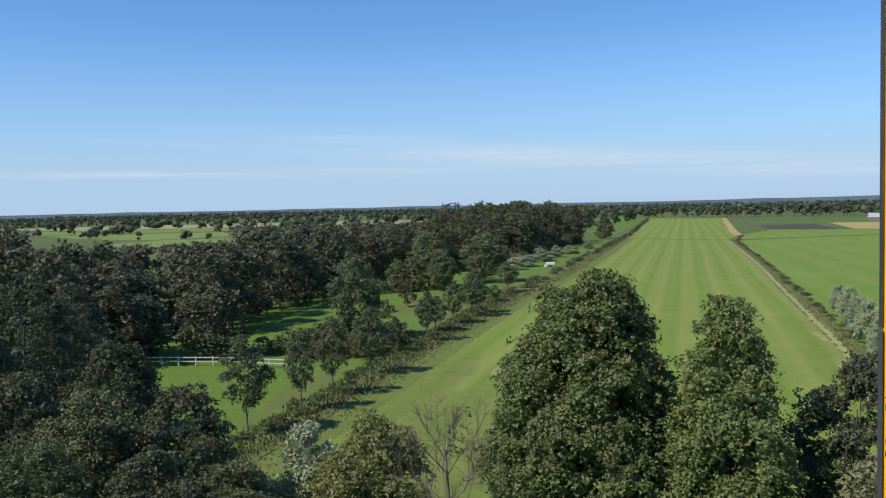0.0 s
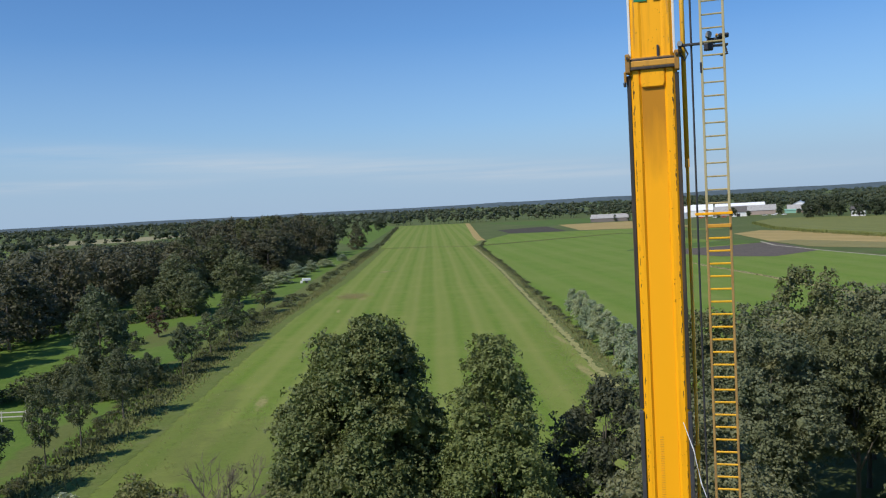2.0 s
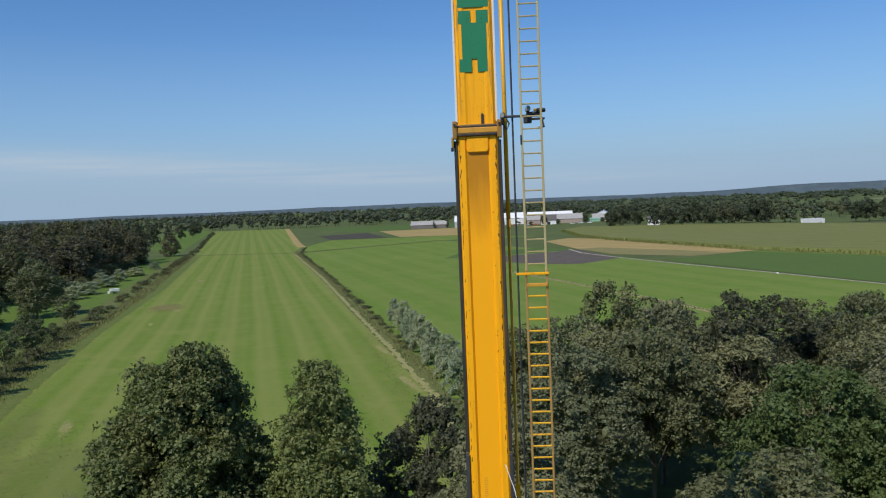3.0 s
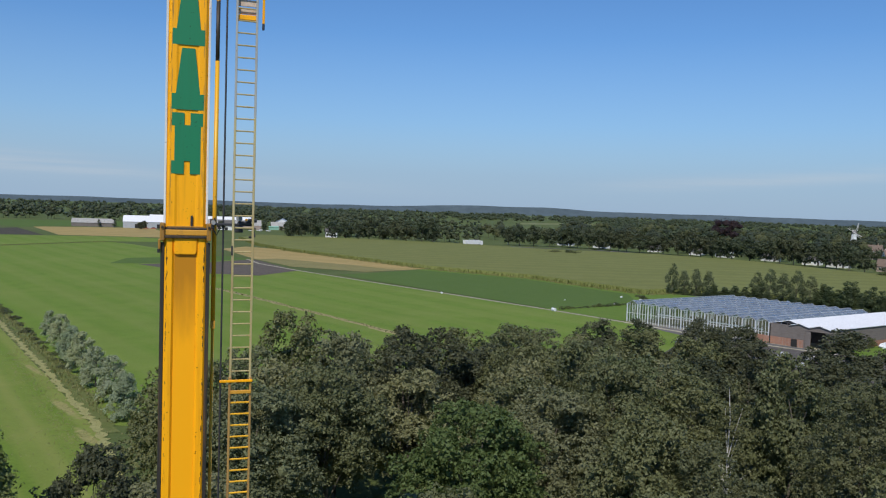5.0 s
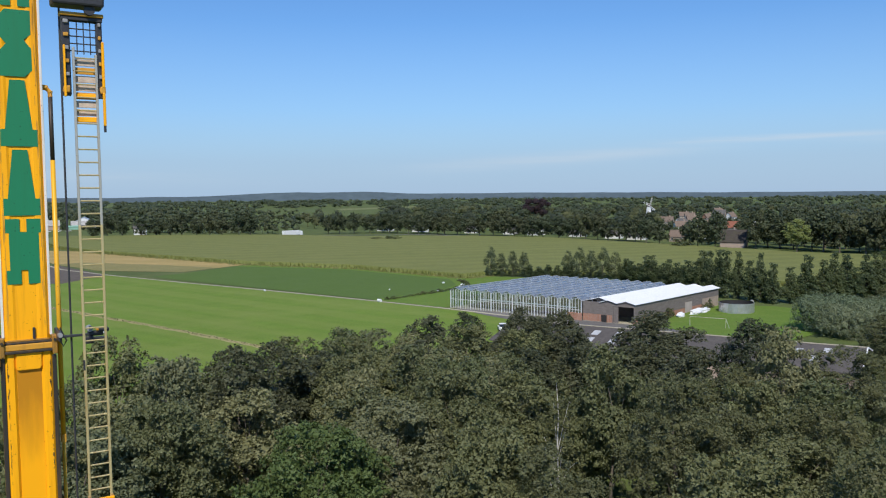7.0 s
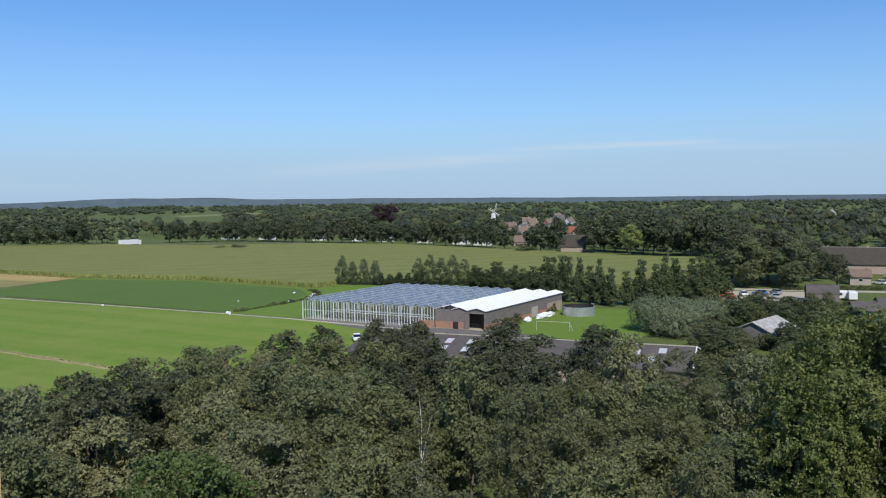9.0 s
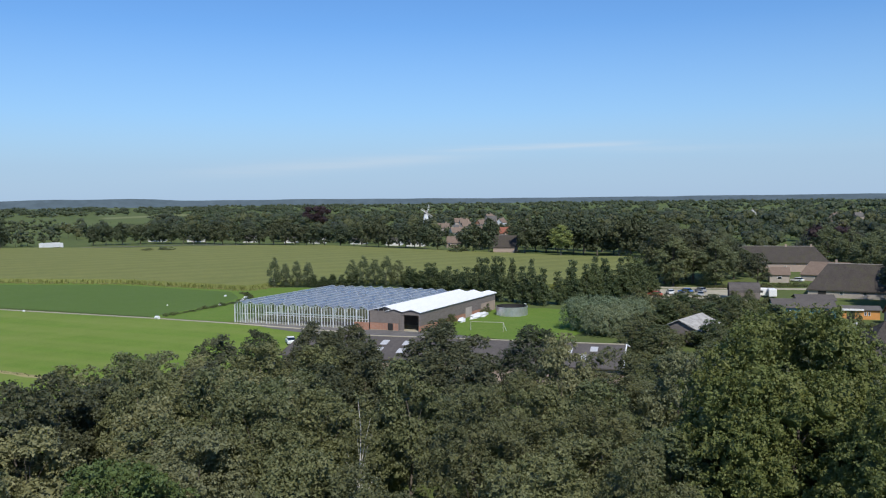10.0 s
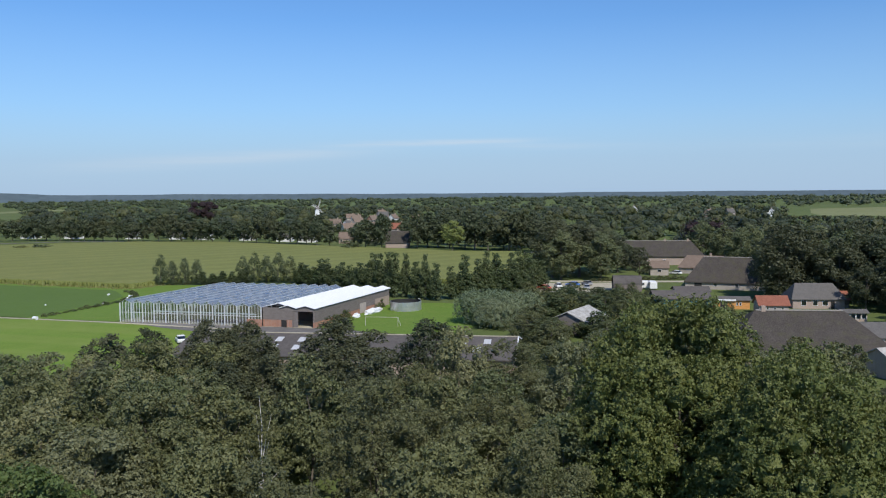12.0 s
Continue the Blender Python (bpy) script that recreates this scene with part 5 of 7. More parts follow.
# front and back glazing with posts
for x, name in ((GX0, "front_glazing"), (GX1, "back_glazing")):
    for k in range(BAYS):
        y0, y1 = GY0 + k * bay, GY0 + (k + 1) * bay
        bm = bmesh.new()
        bm.faces.new([bm.verts.new(v) for v in ((x, y0 + .04, .12), (x, y1 - .04, .12), (x, y1 - .04, EAVE), (x, (y0 + y1) / 2, PEAK), (x, y0 + .04, EAVE))])
        part(name, bm, M_GLASS, gh).visible_shadow = False
for y, name in ((GY0, "side_glazing"), (GY1, "side_glazing")):
    for k in range(9):
        xa, xb = GX0 + (GX1 - GX0) * k / 9 + 0.04, GX0 + (GX1 - GX0) * (k + 1) / 9 - 0.04
        bm = bmesh.new()
        bm.faces.new([bm.verts.new(v) for v in ((xa, y, .12), (xb, y, .12), (xb, y, EAVE - .12), (xa, y, EAVE - .12))])
        part(name, bm, M_GLASS, gh).visible_shadow = False
post = part("post", box(-0.09, 0.09, -0.11, 0.11, 0, EAVE), M_ALU, gh)
thin = part("glazing_bar", box(-0.04, 0.04, -0.045, 0.045, 0.1, EAVE + 0.2), M_ALU, gh)
post.location, thin.location = (GX0 - 0.05, GY0, 0), (GX0 - 0.04, GY0 + bay / 4, 0)
for x in (GX0 - 0.05, GX1 + 0.05):
    for k in range(BAYS + 1):
        if (x, k) != (GX0 - 0.05, 0):
            share(post, Matrix.Translation((x, GY0 + k * bay, 0)))
        if k < BAYS:
            for q in (1, 2, 3):
                if not (x < GX1 and k == 0 and q == 1):
                    share(thin, Matrix.Translation((x, GY0 + (k + q / 4) * bay, 0)))
for y in (GY0, GY1):
    for k in range(1, 18):
        share(thin if k % 2 else post, Matrix.Translation((GX0 + (GX1 - GX0) * k / 18, y, 0)))
for k in range(1, 4):
    for j in range(1, BAYS):
        share(post, Matrix.Translation((GX0 + (GX1 - GX0) * k / 4, GY0 + j * bay, 0)))
part("heating_pipe", box(GX0 + 1.0, GX0 + 1.2, GY0 + 2, GY1 - 8, 2.5, 2.75), M_ALU, gh)
part("middle_rail", box(GX0 - 0.03, GX0 + 0.03, GY0, GY1, 2.25, 2.35), M_ALU, gh)
part("bench", box(GX0 + 3, GX1 - 3, GY0 + 2, GY1 - 3, 0.12, 0.7), M_SOIL, gh, "dark planting beds")

shed = thing("shed", NURSERY, "long timber and brick shed with white ridged roofs", "shed")
SX0, SX1, SY0, SY1 = 0.3, 41.2, -49.2, -36.8
part("wall", box(SX0, SX1 - 9, SY0, SY0 + 0.25, 1.3, 4.4), M_DARKWOOD, shed)
part("wall", box(SX0, SX1 - 9, SY0 + 0.02, SY0 + 0.27, 0, 1.3), M_BRICK, shed)
part("wall", box(SX1 - 9, SX1, SY0, SY0 + 0.25, 2.6, 4.4), M_DARKWOOD, shed)
part("wall", box(SX1 - 9, SX1, SY0 + 0.02, SY0 + 0.27, 0, 2.6), M_BRICK_PALE, shed)
part("wall", box(SX1 - 0.25, SX1, SY0 + 0.25, SY1, 0, 4.4), M_BRICK, shed)
part("wall", box(SX0, SX0 + 0.25, SY0 + 5.2, SY1, 1.7, 4.4), M_DARKWOOD, shed)
part("wall", box(SX0 + 0.02, SX0 + 0.27, SY0 + 5.2, SY1, 0, 1.7), M_BRICK, shed)
part("wall", box(-0.42, -0.16, SY1, SY1 + 3.6, 0, 1.7), M_BRICK, shed)
part("wall", box(SX0, SX0 + 0.25, SY0 + 0.25, SY0 + 5.2, 3.7, 4.4), M_DARKWOOD, shed)
part("door_post", box(SX0 - 0.02, SX0 + 0.28, SY0 + 5.05, SY0 + 5.25, 0, 3.7), M_DARKWOOD, shed)
part("floor", box(SX0, SX1, SY0, SY1, 0, 0.1), M_CONCRETE, shed)
part("inner_wall", box(SX0 + 9, SX0 + 9.2, SY0 + 0.3, SY1, 0.1, 4.4), M_DARKWOOD, shed)
part("door", box(SX0 + 0.08, SX0 + 0.18, SY0 + 3.9, SY0 + 5.0, 0.1, 3.7), M_DARKWOOD, shed)
part("small_door", box(SX0 - 0.03, SX0 + 0.02, SY0 + 6.6, SY0 + 7.9, 0.1, 1.65), M_DARK, shed)
part("side_door", box(SX0 + 23, SX0 + 26.5, SY0 - 0.05, SY0 + 0.02, 0.1, 2.6), M_BRICK_PALE, shed, "pinkish walled-up side door")
for z in range(7):
    part("board", box(SX0 + 0.1, SX1 - 9.1, SY0 - 0.03, SY0 - 0.004, 1.36 + z * 0.43, 1.74 + z * 0.43), M_DARKWOOD, shed)
RW = (SY1 - SY0) / 3
for k in range(3):
    y0, y1 = SY0 - (0.3 if k == 0 else 0) + k * RW, SY0 + (k + 1) * RW
    ym = (y0 + y1) / 2
    bm = bmesh.new()
    xe = SX1 + 0.4
    xs = SX0 - 0.3 if k < 2 else SX0 + 3.0
    outline = [(y0, 4.35), (ym, 4.95), (y1, 4.35), (y1, 4.47), (ym, 5.08), (y0, 4.47)]
    a = [bm.verts.new((xs, y, zz)) for y, zz in outline]
    b = [bm.verts.new((xe, y, zz)) for y, zz in outline]
    for i in range(6):
        bm.faces.new((a[i], a[(i + 1) % 6], b[(i + 1) % 6], b[i]))
    for r in (a, b):
        bm.faces.new((r[0], r[1], r[4], r[5]))
        bm.faces.new((r[1], r[2], r[3], r[4]))
    part("roof", bm, M_WHITEROOF, shed, "white ribbed sheet roof")
    for x in (xs + 0.35, xe - 0.6):
        bm = bmesh.new()
        vs = [bm.verts.new((x, y, zz)) for y, zz in ((y0, 4.3), (y1, 4.3), (ym, 4.95))]
        ex = bmesh.ops.extrude_face_region(bm, geom=[bm.faces.new(vs)])
        for v in ex["geom"]:
            if isinstance(v, bmesh.types.BMVert):
                v.co.x += 0.2
        part("gable", bm, M_DARKWOOD, shed)

# the plan is not square: the front runs askew to the long sides
for c in list(gh.children) + list(shed.children):
    if c.data.users > 1:
        c.location.x -= 0.09 * c.location.y
    else:
        for v in c.data.vertices:
            v.co.x -= 0.09 * (v.co.y + c.location.y)

tank = thing("water_tank", pose(193.8, 64.7, 0), "round corrugated zinc water tank with an open top", "tank")
bm = bmesh.new()
seg = 48
profile = [(4.0, 0), (4.0, 2.3), (3.9, 2.3), (3.9, 1.6), (0.01, 1.6)]
rr = [[bm.verts.new(((r + (0.03 if (i % 2 and 0 < j < 2) else 0)) * math.cos(2 * math.pi * i / seg), (r + (0.03 if (i % 2 and 0 < j < 2) else 0)) * math.sin(2 * math.pi * i / seg), zz)) for i in range(seg)] for j, (r, zz) in enumerate(profile)]
for r, s in zip(rr, rr[1:]):
    for i in range(seg):
        bm.faces.new((r[i], r[(i + 1) % seg], s[(i + 1) % seg], s[i]))
part("wall", bm, M_TANK, tank)
part("water", tube([(0, 0, 1.2), (0, 0, 1.63)], [3.85, 3.85], 48), M_DARK, tank, "dark water surface")
bm = bmesh.new()
for i in range(48):
    a, b = 2 * math.pi * i / 48, 2 * math.pi * (i + 1) / 48
    bm.faces.new([bm.verts.new((r * math.cos(t), r * math.sin(t), zz)) for r, t, zz in ((3.87, a, 1.5), (3.87, b, 1.5), (3.87, b, 2.34), (3.87, a, 2.34))])
part("liner", bm, M_DARK, tank, "black pond liner")
for k in range(3):
    part("hoop", tube([(4.04 * math.cos(a), 4.04 * math.sin(a), 0.35 + 0.85 * k) for a in np.linspace(0, 2 * math.pi, 33)], [0.03] * 33, 4), M_ZINC, tank)
part("pipe", tube([(3.0, -2.9, 0), (3.0, -2.9, 2.6), (2.6, -2.5, 2.6)], [0.08] * 3, 8), M_WHITE, tank)

goal = thing("football_goal", pose(167.8, 58.2, 0, 0, 0, 6.6), "white football goal on the lawn", "goal")
part("post", tube([(0, 0, 0), (0, 0, 2.1)], [0.045, 0.045]), M_FENCE, goal)
part("post", tube([(0, 7.4, 0), (0, 7.4, 2.1)], [0.045, 0.045]), M_FENCE, goal)
part("crossbar", tube([(0, 0, 2.1), (0, 7.4, 2.1)], [0.045, 0.045]), M_FENCE, goal)
part("stay", tube([(0, 0, 2.1), (1.0, -0.5, 0)], [0.04, 0.04]), M_WHITE, goal)
part("stay", tube([(0, 7.4, 2.1), (1.0, 7.7, 0)], [0.04, 0.04]), M_WHITE, goal)

def mound(x, y, turn, rx, ry, rz, seed, label):
    bm = bmesh.new()
    bmesh.ops.create_icosphere(bm, subdivisions=4, radius=1.0)
    for v in bm.verts:
        q = 1 + 0.3 * noise.noise(v.co * 2.2 + Vector((seed, 1, 0))) + 0.12 * noise.noise(v.co * 7 + Vector((0, seed, 2)))
        v.co = Vector((v.co.x * rx * q, v.co.y * ry * q, max(-0.02, v.co.z * rz * q + 0.2)))
    tagged(part("covered_mound", bm, M_PLASTIC), label, "mound").matrix_basis = pose(x, y, 0.02, 0, 0, turn)


mound(187.6, 71.2, -6, 4.3, 1.1, 0.85, 0.0, "long low mound under a white plastic sheet beside the shed")
mound(178.8, 72.4, 0, 1.5, 0.8, 0.8, 4.0, "small crumpled mound of pale plastic beside the shed")

# low grey building in front of the greenhouse
def gable_roof(bm, L, W, e, r, over=0.4, t=0.16, hip=0.0):
    """A roof along x over a plan of L by W, eaves at e, ridge at r; hip: how far the ridge stops short of each end."""
    h = L / 2 + over
    w = W / 2 + over
    ez = e - over * (r - e) / (W / 2)
    for dz in (0,):
        top = [(-h, -w, ez), (h, -w, ez), (h, w, ez), (-h, w, ez), (-h + hip, 0, r), (h - hip, 0, r)]
        a = [bm.verts.new((x, y, z + t)) for x, y, z in top]
        b = [bm.verts.new((x, y, z)) for x, y, z in top]
        faces = [(0, 1, 5, 4), (2, 3, 4, 5)]
        ends = [(1, 2, 5), (3, 0, 4)]
        for f in faces + (ends if hip > 0.05 else []):
            bm.faces.new([a[i] for i in f])
            bm.faces.new([b[i] for i in reversed(f)])
        for i, j in ((0, 1), (1, 2), (2, 3), (3, 0)) if hip > 0.05 else ((0, 1), (2, 3)):
            bm.faces.new((b[i], b[j], a[j], a[i]))
        if hip <= 0.05:
            for i, j in ((1, 5), (5, 2), (3, 4), (4, 0)):
                bm.faces.new((b[i], b[j], a[j], a[i]))


def house(name, x, y, turn, L, W, eave, ridge, wall, roof, label, category="house", hip=0.0, windows=(), doors=(), chimneys=(), gable=None, over=0.4, thick=0.16, group=""):
    """Windows and doors: side (0 to 3: -y, +x, +y, -x), place along it, width, height, sill."""
    t = thing(name, pose(x, y, 0, 0, 0, turn), label, category, group)
    bm = bmesh.new()
    h, w = L / 2, W / 2
    if hip > 0.05:
        add_box(bm, -h, h, -w, w, 0, eave)
    else:
        lo = [bm.verts.new(v) for v in ((-h, -w, 0), (h, -w, 0), (h, w, 0), (-h, w, 0))]
        hi = [bm.verts.new(v) for v in ((-h, -w, eave), (h, -w, eave), (h, w, eave), (-h, w, eave))]
        pk = [bm.verts.new((-h, 0, ridge - 0.02)), bm.verts.new((h, 0, ridge - 0.02))]
        bm.faces.new((lo[0], lo[1], hi[1], hi[0]))
        bm.faces.new((lo[2], lo[3], hi[3], hi[2]))
        bm.faces.new((lo[1], lo[2], hi[2], pk[1], hi[1]))
        bm.faces.new((lo[3], lo[0], hi[0], pk[0], hi[3]))
        bm.faces.new(list(reversed(lo)))
        bm.faces.new((hi[0], hi[1], pk[1], pk[0]))
        bm.faces.new((hi[2], hi[3], pk[0], pk[1]))
    part("wall", bm, wall, t)
    bm = bmesh.new()
    gable_roof(bm, L, W, eave, ridge, over, thick, hip)
    part("roof", bm, roof, t)
    spots = ((0, -1, 0), (1, 0, 90), (0, 1, 180), (-1, 0, 270))
    for kind, items in (("window", windows), ("door", doors)):
        for side, at, ww, hh, sill in items:
            nx, ny, rz = spots[side]
            m = pose(nx * h if nx else (at if side == 0 else -at), ny * w if ny else (at if side == 1 else -at), sill, 0, 0, rz)
            fr = part(kind, box(-ww / 2, ww / 2, -0.06, 0.02, 0, hh, 0.01), M_WHITE if kind == "window" else M_DARKWOOD, t)
            fr.matrix_basis = m
            if kind == "window":
                part("pane", box(-ww / 2 + 0.08, ww / 2 - 0.08, -0.075, -0.05, 0.08, hh - 0.08), M_PANE, fr)
            else:
                part("leaf", box(-ww / 2 + 0.08, ww / 2 - 0.08, -0.085, -0.05, 0.0, hh - 0.1), M_DARK, fr)
    if thick > 0.3:
        part("ridge_cap", box(-h + hip - 0.3, h - hip + 0.3, -0.3, 0.3, ridge + thick - 0.12, ridge + thick + 0.1, 0.05), M_RIDGE, t, "pale ridge capping")
    for cx in chimneys:
        part("chimney", box(cx - 0.35, cx + 0.35, -0.35, 0.35, ridge - 0.5, ridge + 1.1, 0.03), M_BRICK_PALE, t)
    return t


# ---- farm buildings ----
grey = house("farm_shed", 127.6, 53.3, -83, 57, 19, 3.2, 5.2, M_BRICK, M_FIBRE, "long low shed with grey corrugated roof and skylights", "shed", windows=(), over=0.5)
for x, y in ((-8, -3.0), (-12, -3.0), (-8, -6.4), (20, -3.6), (22.5, -6.0), (-20, -4.0), (-12, -6.2), (18, -7.2), (24, -2.6)):
    z = 5.2 - 2.0 * abs(y) / 9.5 + 0.19
    sl = math.degrees(math.atan2(2.0, 9.5))
    s = part("skylight", box(-0.6, 0.6, -1.0, 1.0, -0.03, 0.04), M_SKYLIGHT, grey, "pale translucent roof sheet")
    s.matrix_basis = pose(x, y, z, sl, 0, 0)
for s in (-1, 1):
    bm = bmesh.new()
    add_tube(bm, [(29.05, s * 10.0, 3.2), (29.05, 0, 5.32)], [0.14, 0.14], 4)
    part("verge_board", bm, M_WHITE, grey, "white gable trim")
part("ridge_cap", box(-29, 29, -0.2, 0.2, 5.3, 5.42, 0.02), M_CONCRETE, grey)

W1 = ((0, -3, 1.0, 1.2, 1.0), (0, 3, 1.0, 1.2, 1.0), (3, -2, 1.0, 1.2, 1.0), (3, 2, 1.0, 1.2, 1.0))
house("farmhouse", 147.2, -21.8, -81, 27, 18, 2.6, 8.6, M_BRICK, M_THATCH, "big farmhouse with a grey thatched hip roof", "house", hip=6.5, windows=W1, chimneys=(-6.0,), thick=0.35)
house("farmhouse", 262.5, -17.6, -96, 23.5, 18, 2.2, 8.8, M_BRICK_PALE, M_THATCH, "old farmhouse with a dark thatched roof", "house", hip=5.0, windows=W1, doors=((0, -8, 2.2, 2.4, 0.0),), thick=0.35)
house("farmhouse", 343.5, 5.6, -82, 37, 16, 3.5, 9.0, M_BRICK, M_THATCH, "long thatched farmhouse with two chimneys", "house", hip=4.5, windows=W1, chimneys=(4.2, 13.3), thick=0.35)
house("barn", 307, -12.8, -103, 16, 12, 2.2, 6.0, M_BRICK_PALE, M_BROWNTILE, "low barn with a pale brown roof", "barn", hip=2.0, windows=W1, chimneys=(2.0,), thick=0.25)
house("outbuilding", 296.5, 3.4, -82, 6.2, 6.0, 2.8, 4.9, M_BRICK_PALE, M_BROWNTILE, "small pale brick outbuilding", "shed", windows=((0, 0, 1.4, 0.9, 1.2),), doors=((3, 1, 1.0, 2.0, 0),))
house("bungalow", 220.5, -35.6, -80, 12.5, 8, 2.6, 5.9, M_BRICK, M_GREYTILE, "brick house with a dull grey tiled roof", "house", hip=2.0, windows=((0, -3.6, 1.2, 1.4, 0.8), (0, -0.8, 1.2, 1.4, 0.8), (0, 1.6, 1.4, 1.4, 0.8)), doors=((0, 3.4, 1.0, 2.1, 0),))
house("tiled_shed", 206.3, -24.0, -80, 6.8, 5.0, 2.4, 4.2, M_BRICK_PALE, M_REDTILE, "small shed with a bright red tile roof", "shed", windows=((0, -1.5, 0.6, 1.0, 0.8), (0, 0.2, 0.6, 1.0, 0.8), (0, 2, 0.6, 1.0, 0.8)))
house("tiled_shed", 222, -41.0, -80, 5.0, 5.0, 2.2, 3.9, M_DARKWOOD, M_REDTILE, "dark shed with a red tile roof in tree shade", "shed", windows=((0, -1.5, 0.6, 1.0, 0.8),))
orange = house("garden_shed", 213.5, -15.4, -82, 8.2, 4.0, 2.3, 2.9, M_ORANGEWOOD, M_GREYTILE, "orange-stained wooden garden shed", "shed", windows=((0, 1.0, 0.5, 0.9, 0.9), (0, 1.8, 0.5, 0.9, 0.9)), doors=((0, -2.2, 1.8, 2.0, 0.0),))
part("fascia", box(-4.2, 0.6, -2.5, -2.38, 2.1, 2.55, 0.01), M_WHITE, orange)
# white walls given the pale brick tone: their shade is put into the colour
house("conservatory", 198, -40.4, -80, 5.2, 3.2, 2.0, 2.5, M_BRICK_PALE, M_GREYTILE, "small annexe with wide white-framed windows", "annexe", windows=((0, -1.7, 1.1, 1.3, 0.6), (0, -0.5, 1.1, 1.3, 0.6), (0, 0.7, 1.1, 1.3, 0.6), (0, 1.9, 1.1, 1.3, 0.6)))
house("workshop", 211.0, -2.8, -80, 13.5, 8, 2.9, 4.4, M_TEAL, M_FIBRE, "long teal-walled workshop with a dark grey roof", "workshop", doors=((0, 4.6, 2.4, 2.4, 0.0),), windows=((0, -3, 1.6, 1.0, 1.2),))
house("garage", 232, -6, -80, 9, 7, 2.2, 3.2, M_BRICK, M_FIBRE, "low garage with a dark grey roof", "garage", doors=((0, 0, 2.4, 2.2, 0.0),))
house("open_shed", 170.5, 18.6, -16, 11.5, 8.6, 2.8, 4.8, M_DARKWOOD, M_OLDROOF, "small shed with a weathered pale sheet roof", "shed", doors=((1, 0, 2.0, 2.0, 0.0),))
house("open_shed", 139, -36, -60, 9, 8, 2.6, 4.6, M_BRICK_PALE, M_OLDROOF, "small shed with a pale ribbed roof", "shed", windows=((0, 0, 1.2, 1.0, 1.0),))
house("lean_to", 165, -40, -80, 14, 9, 2.6, 4.6, M_BRICK, M_GREYTILE, "dark tiled house behind a thatched farm", "house", windows=W1)

hay = thing("hay_shed", pose(246, 12.0, 0, 0, 0, -82), "small shed with a rounded grey sheet roof", "shed")
bm = bmesh.new()
arc = [(3.4 * math.cos(a), 2.0 + 2.6 * math.sin(a)) for a in np.linspace(0, math.pi, 13)]
outer = [[bm.verts.new((x, y, z)) for y, z in arc] for x in (-4.2, 4.2)]
inner = [[bm.verts.new((x, y * 0.97, z - 0.1)) for y, z in arc] for x in (-4.2, 4.2)]
for ring in (outer, inner):
    for i in range(12):
        bm.faces.new((ring[0][i], ring[0][i + 1], ring[1][i + 1], ring[1][i]))
for k in (0, 1):
    for i in range(12):
        bm.faces.new((outer[k][i], outer[k][i + 1], inner[k][i + 1], inner[k][i]))
part("roof", bm, M_FIBRE, hay)
for s in (-1, 1):
    part("wall", box(-4.1, 4.1, s * 3.3 - 0.08, s * 3.3 + 0.08, 0, 2.05), M_DARKWOOD, hay)
part("back_wall", box(3.9, 4.05, -3.2, 3.2, 0, 3.6), M_DARKWOOD, hay)

gate = thing("garden_gate", pose(188.5, -12.5, 0, 0, 0, -82), "white painted garden arch beside a thatched farm", "gate")
for s in (-1, 1):
    part("post", box(s * 0.8 - 0.08, s * 0.8 + 0.08, -0.08, 0.08, 0, 2.3, 0.01), M_WHITE, gate)
part("top_rail", box(-0.95, 0.95, -0.09, 0.09, 2.3, 2.45, 0.01), M_WHITE, gate)

# barns beyond the fields
house("barn", 262, 724, -22, 44, 22, 5.6, 10.6, M_ZINC, M_WHITEROOF, "long grey-walled farm barn with a white roof", "barn", doors=((0, -10, 5, 3.6, 0), (0, 8, 5, 3.6, 0)))
house("barn", 296, 752, -22, 46, 20, 6.0, 11.0, M_WHITE, M_WHITEROOF, "long white farm barn behind another", "barn", doors=((0, 0, 5, 3.6, 0),))
house("barn", 338, 722, -24, 52, 18, 3.8, 8.4, M_BRICK, M_OLDROOF, "long brick farm barn with a pale roof", "barn", doors=((0, 0, 5, 3.6, 0),))
house("barn", 350, 758, -24, 44, 18, 6.0, 10.4, M_WHITE, M_WHITEROOF, "long white-roofed farm barn", "barn")
house("barn", 222, 752, -22, 34, 14, 3.4, 6.8, M_DARKWOOD, M_OLDROOF, "low farm barn with a pale roof among trees", "barn")
house("barn", 398, 736, 60, 24, 20, 5.0, 10.0, M_WHITE, M_ZINC, "white gabled farm barn", "barn", doors=((3, 0, 4, 3.2, 0),), windows=((3, -4, 1.5, 1.2, 1.0),))
house("container_shed", 372, 705, -24, 9, 5, 2.6, 3.4, M_GREENPAINT, M_GREENPAINT, "small pale green shed beside barns", "shed")
house("village_house", 346, 560, -35, 9, 9, 4.6, 8.4, M_WHITE, M_GREYTILE, "white house with a grey gabled roof", "house", windows=W1, doors=((3, 0, 1.0, 2.1, 0),))

house("village_barn", 424, 143, -80, 12, 11, 3.0, 8.8, M_BRICK, M_THATCH, "old brick barn with a broad grey thatched roof", "barn", doors=((3, 0, 3.0, 2.8, 0),))
RV = np.random.default_rng(5)
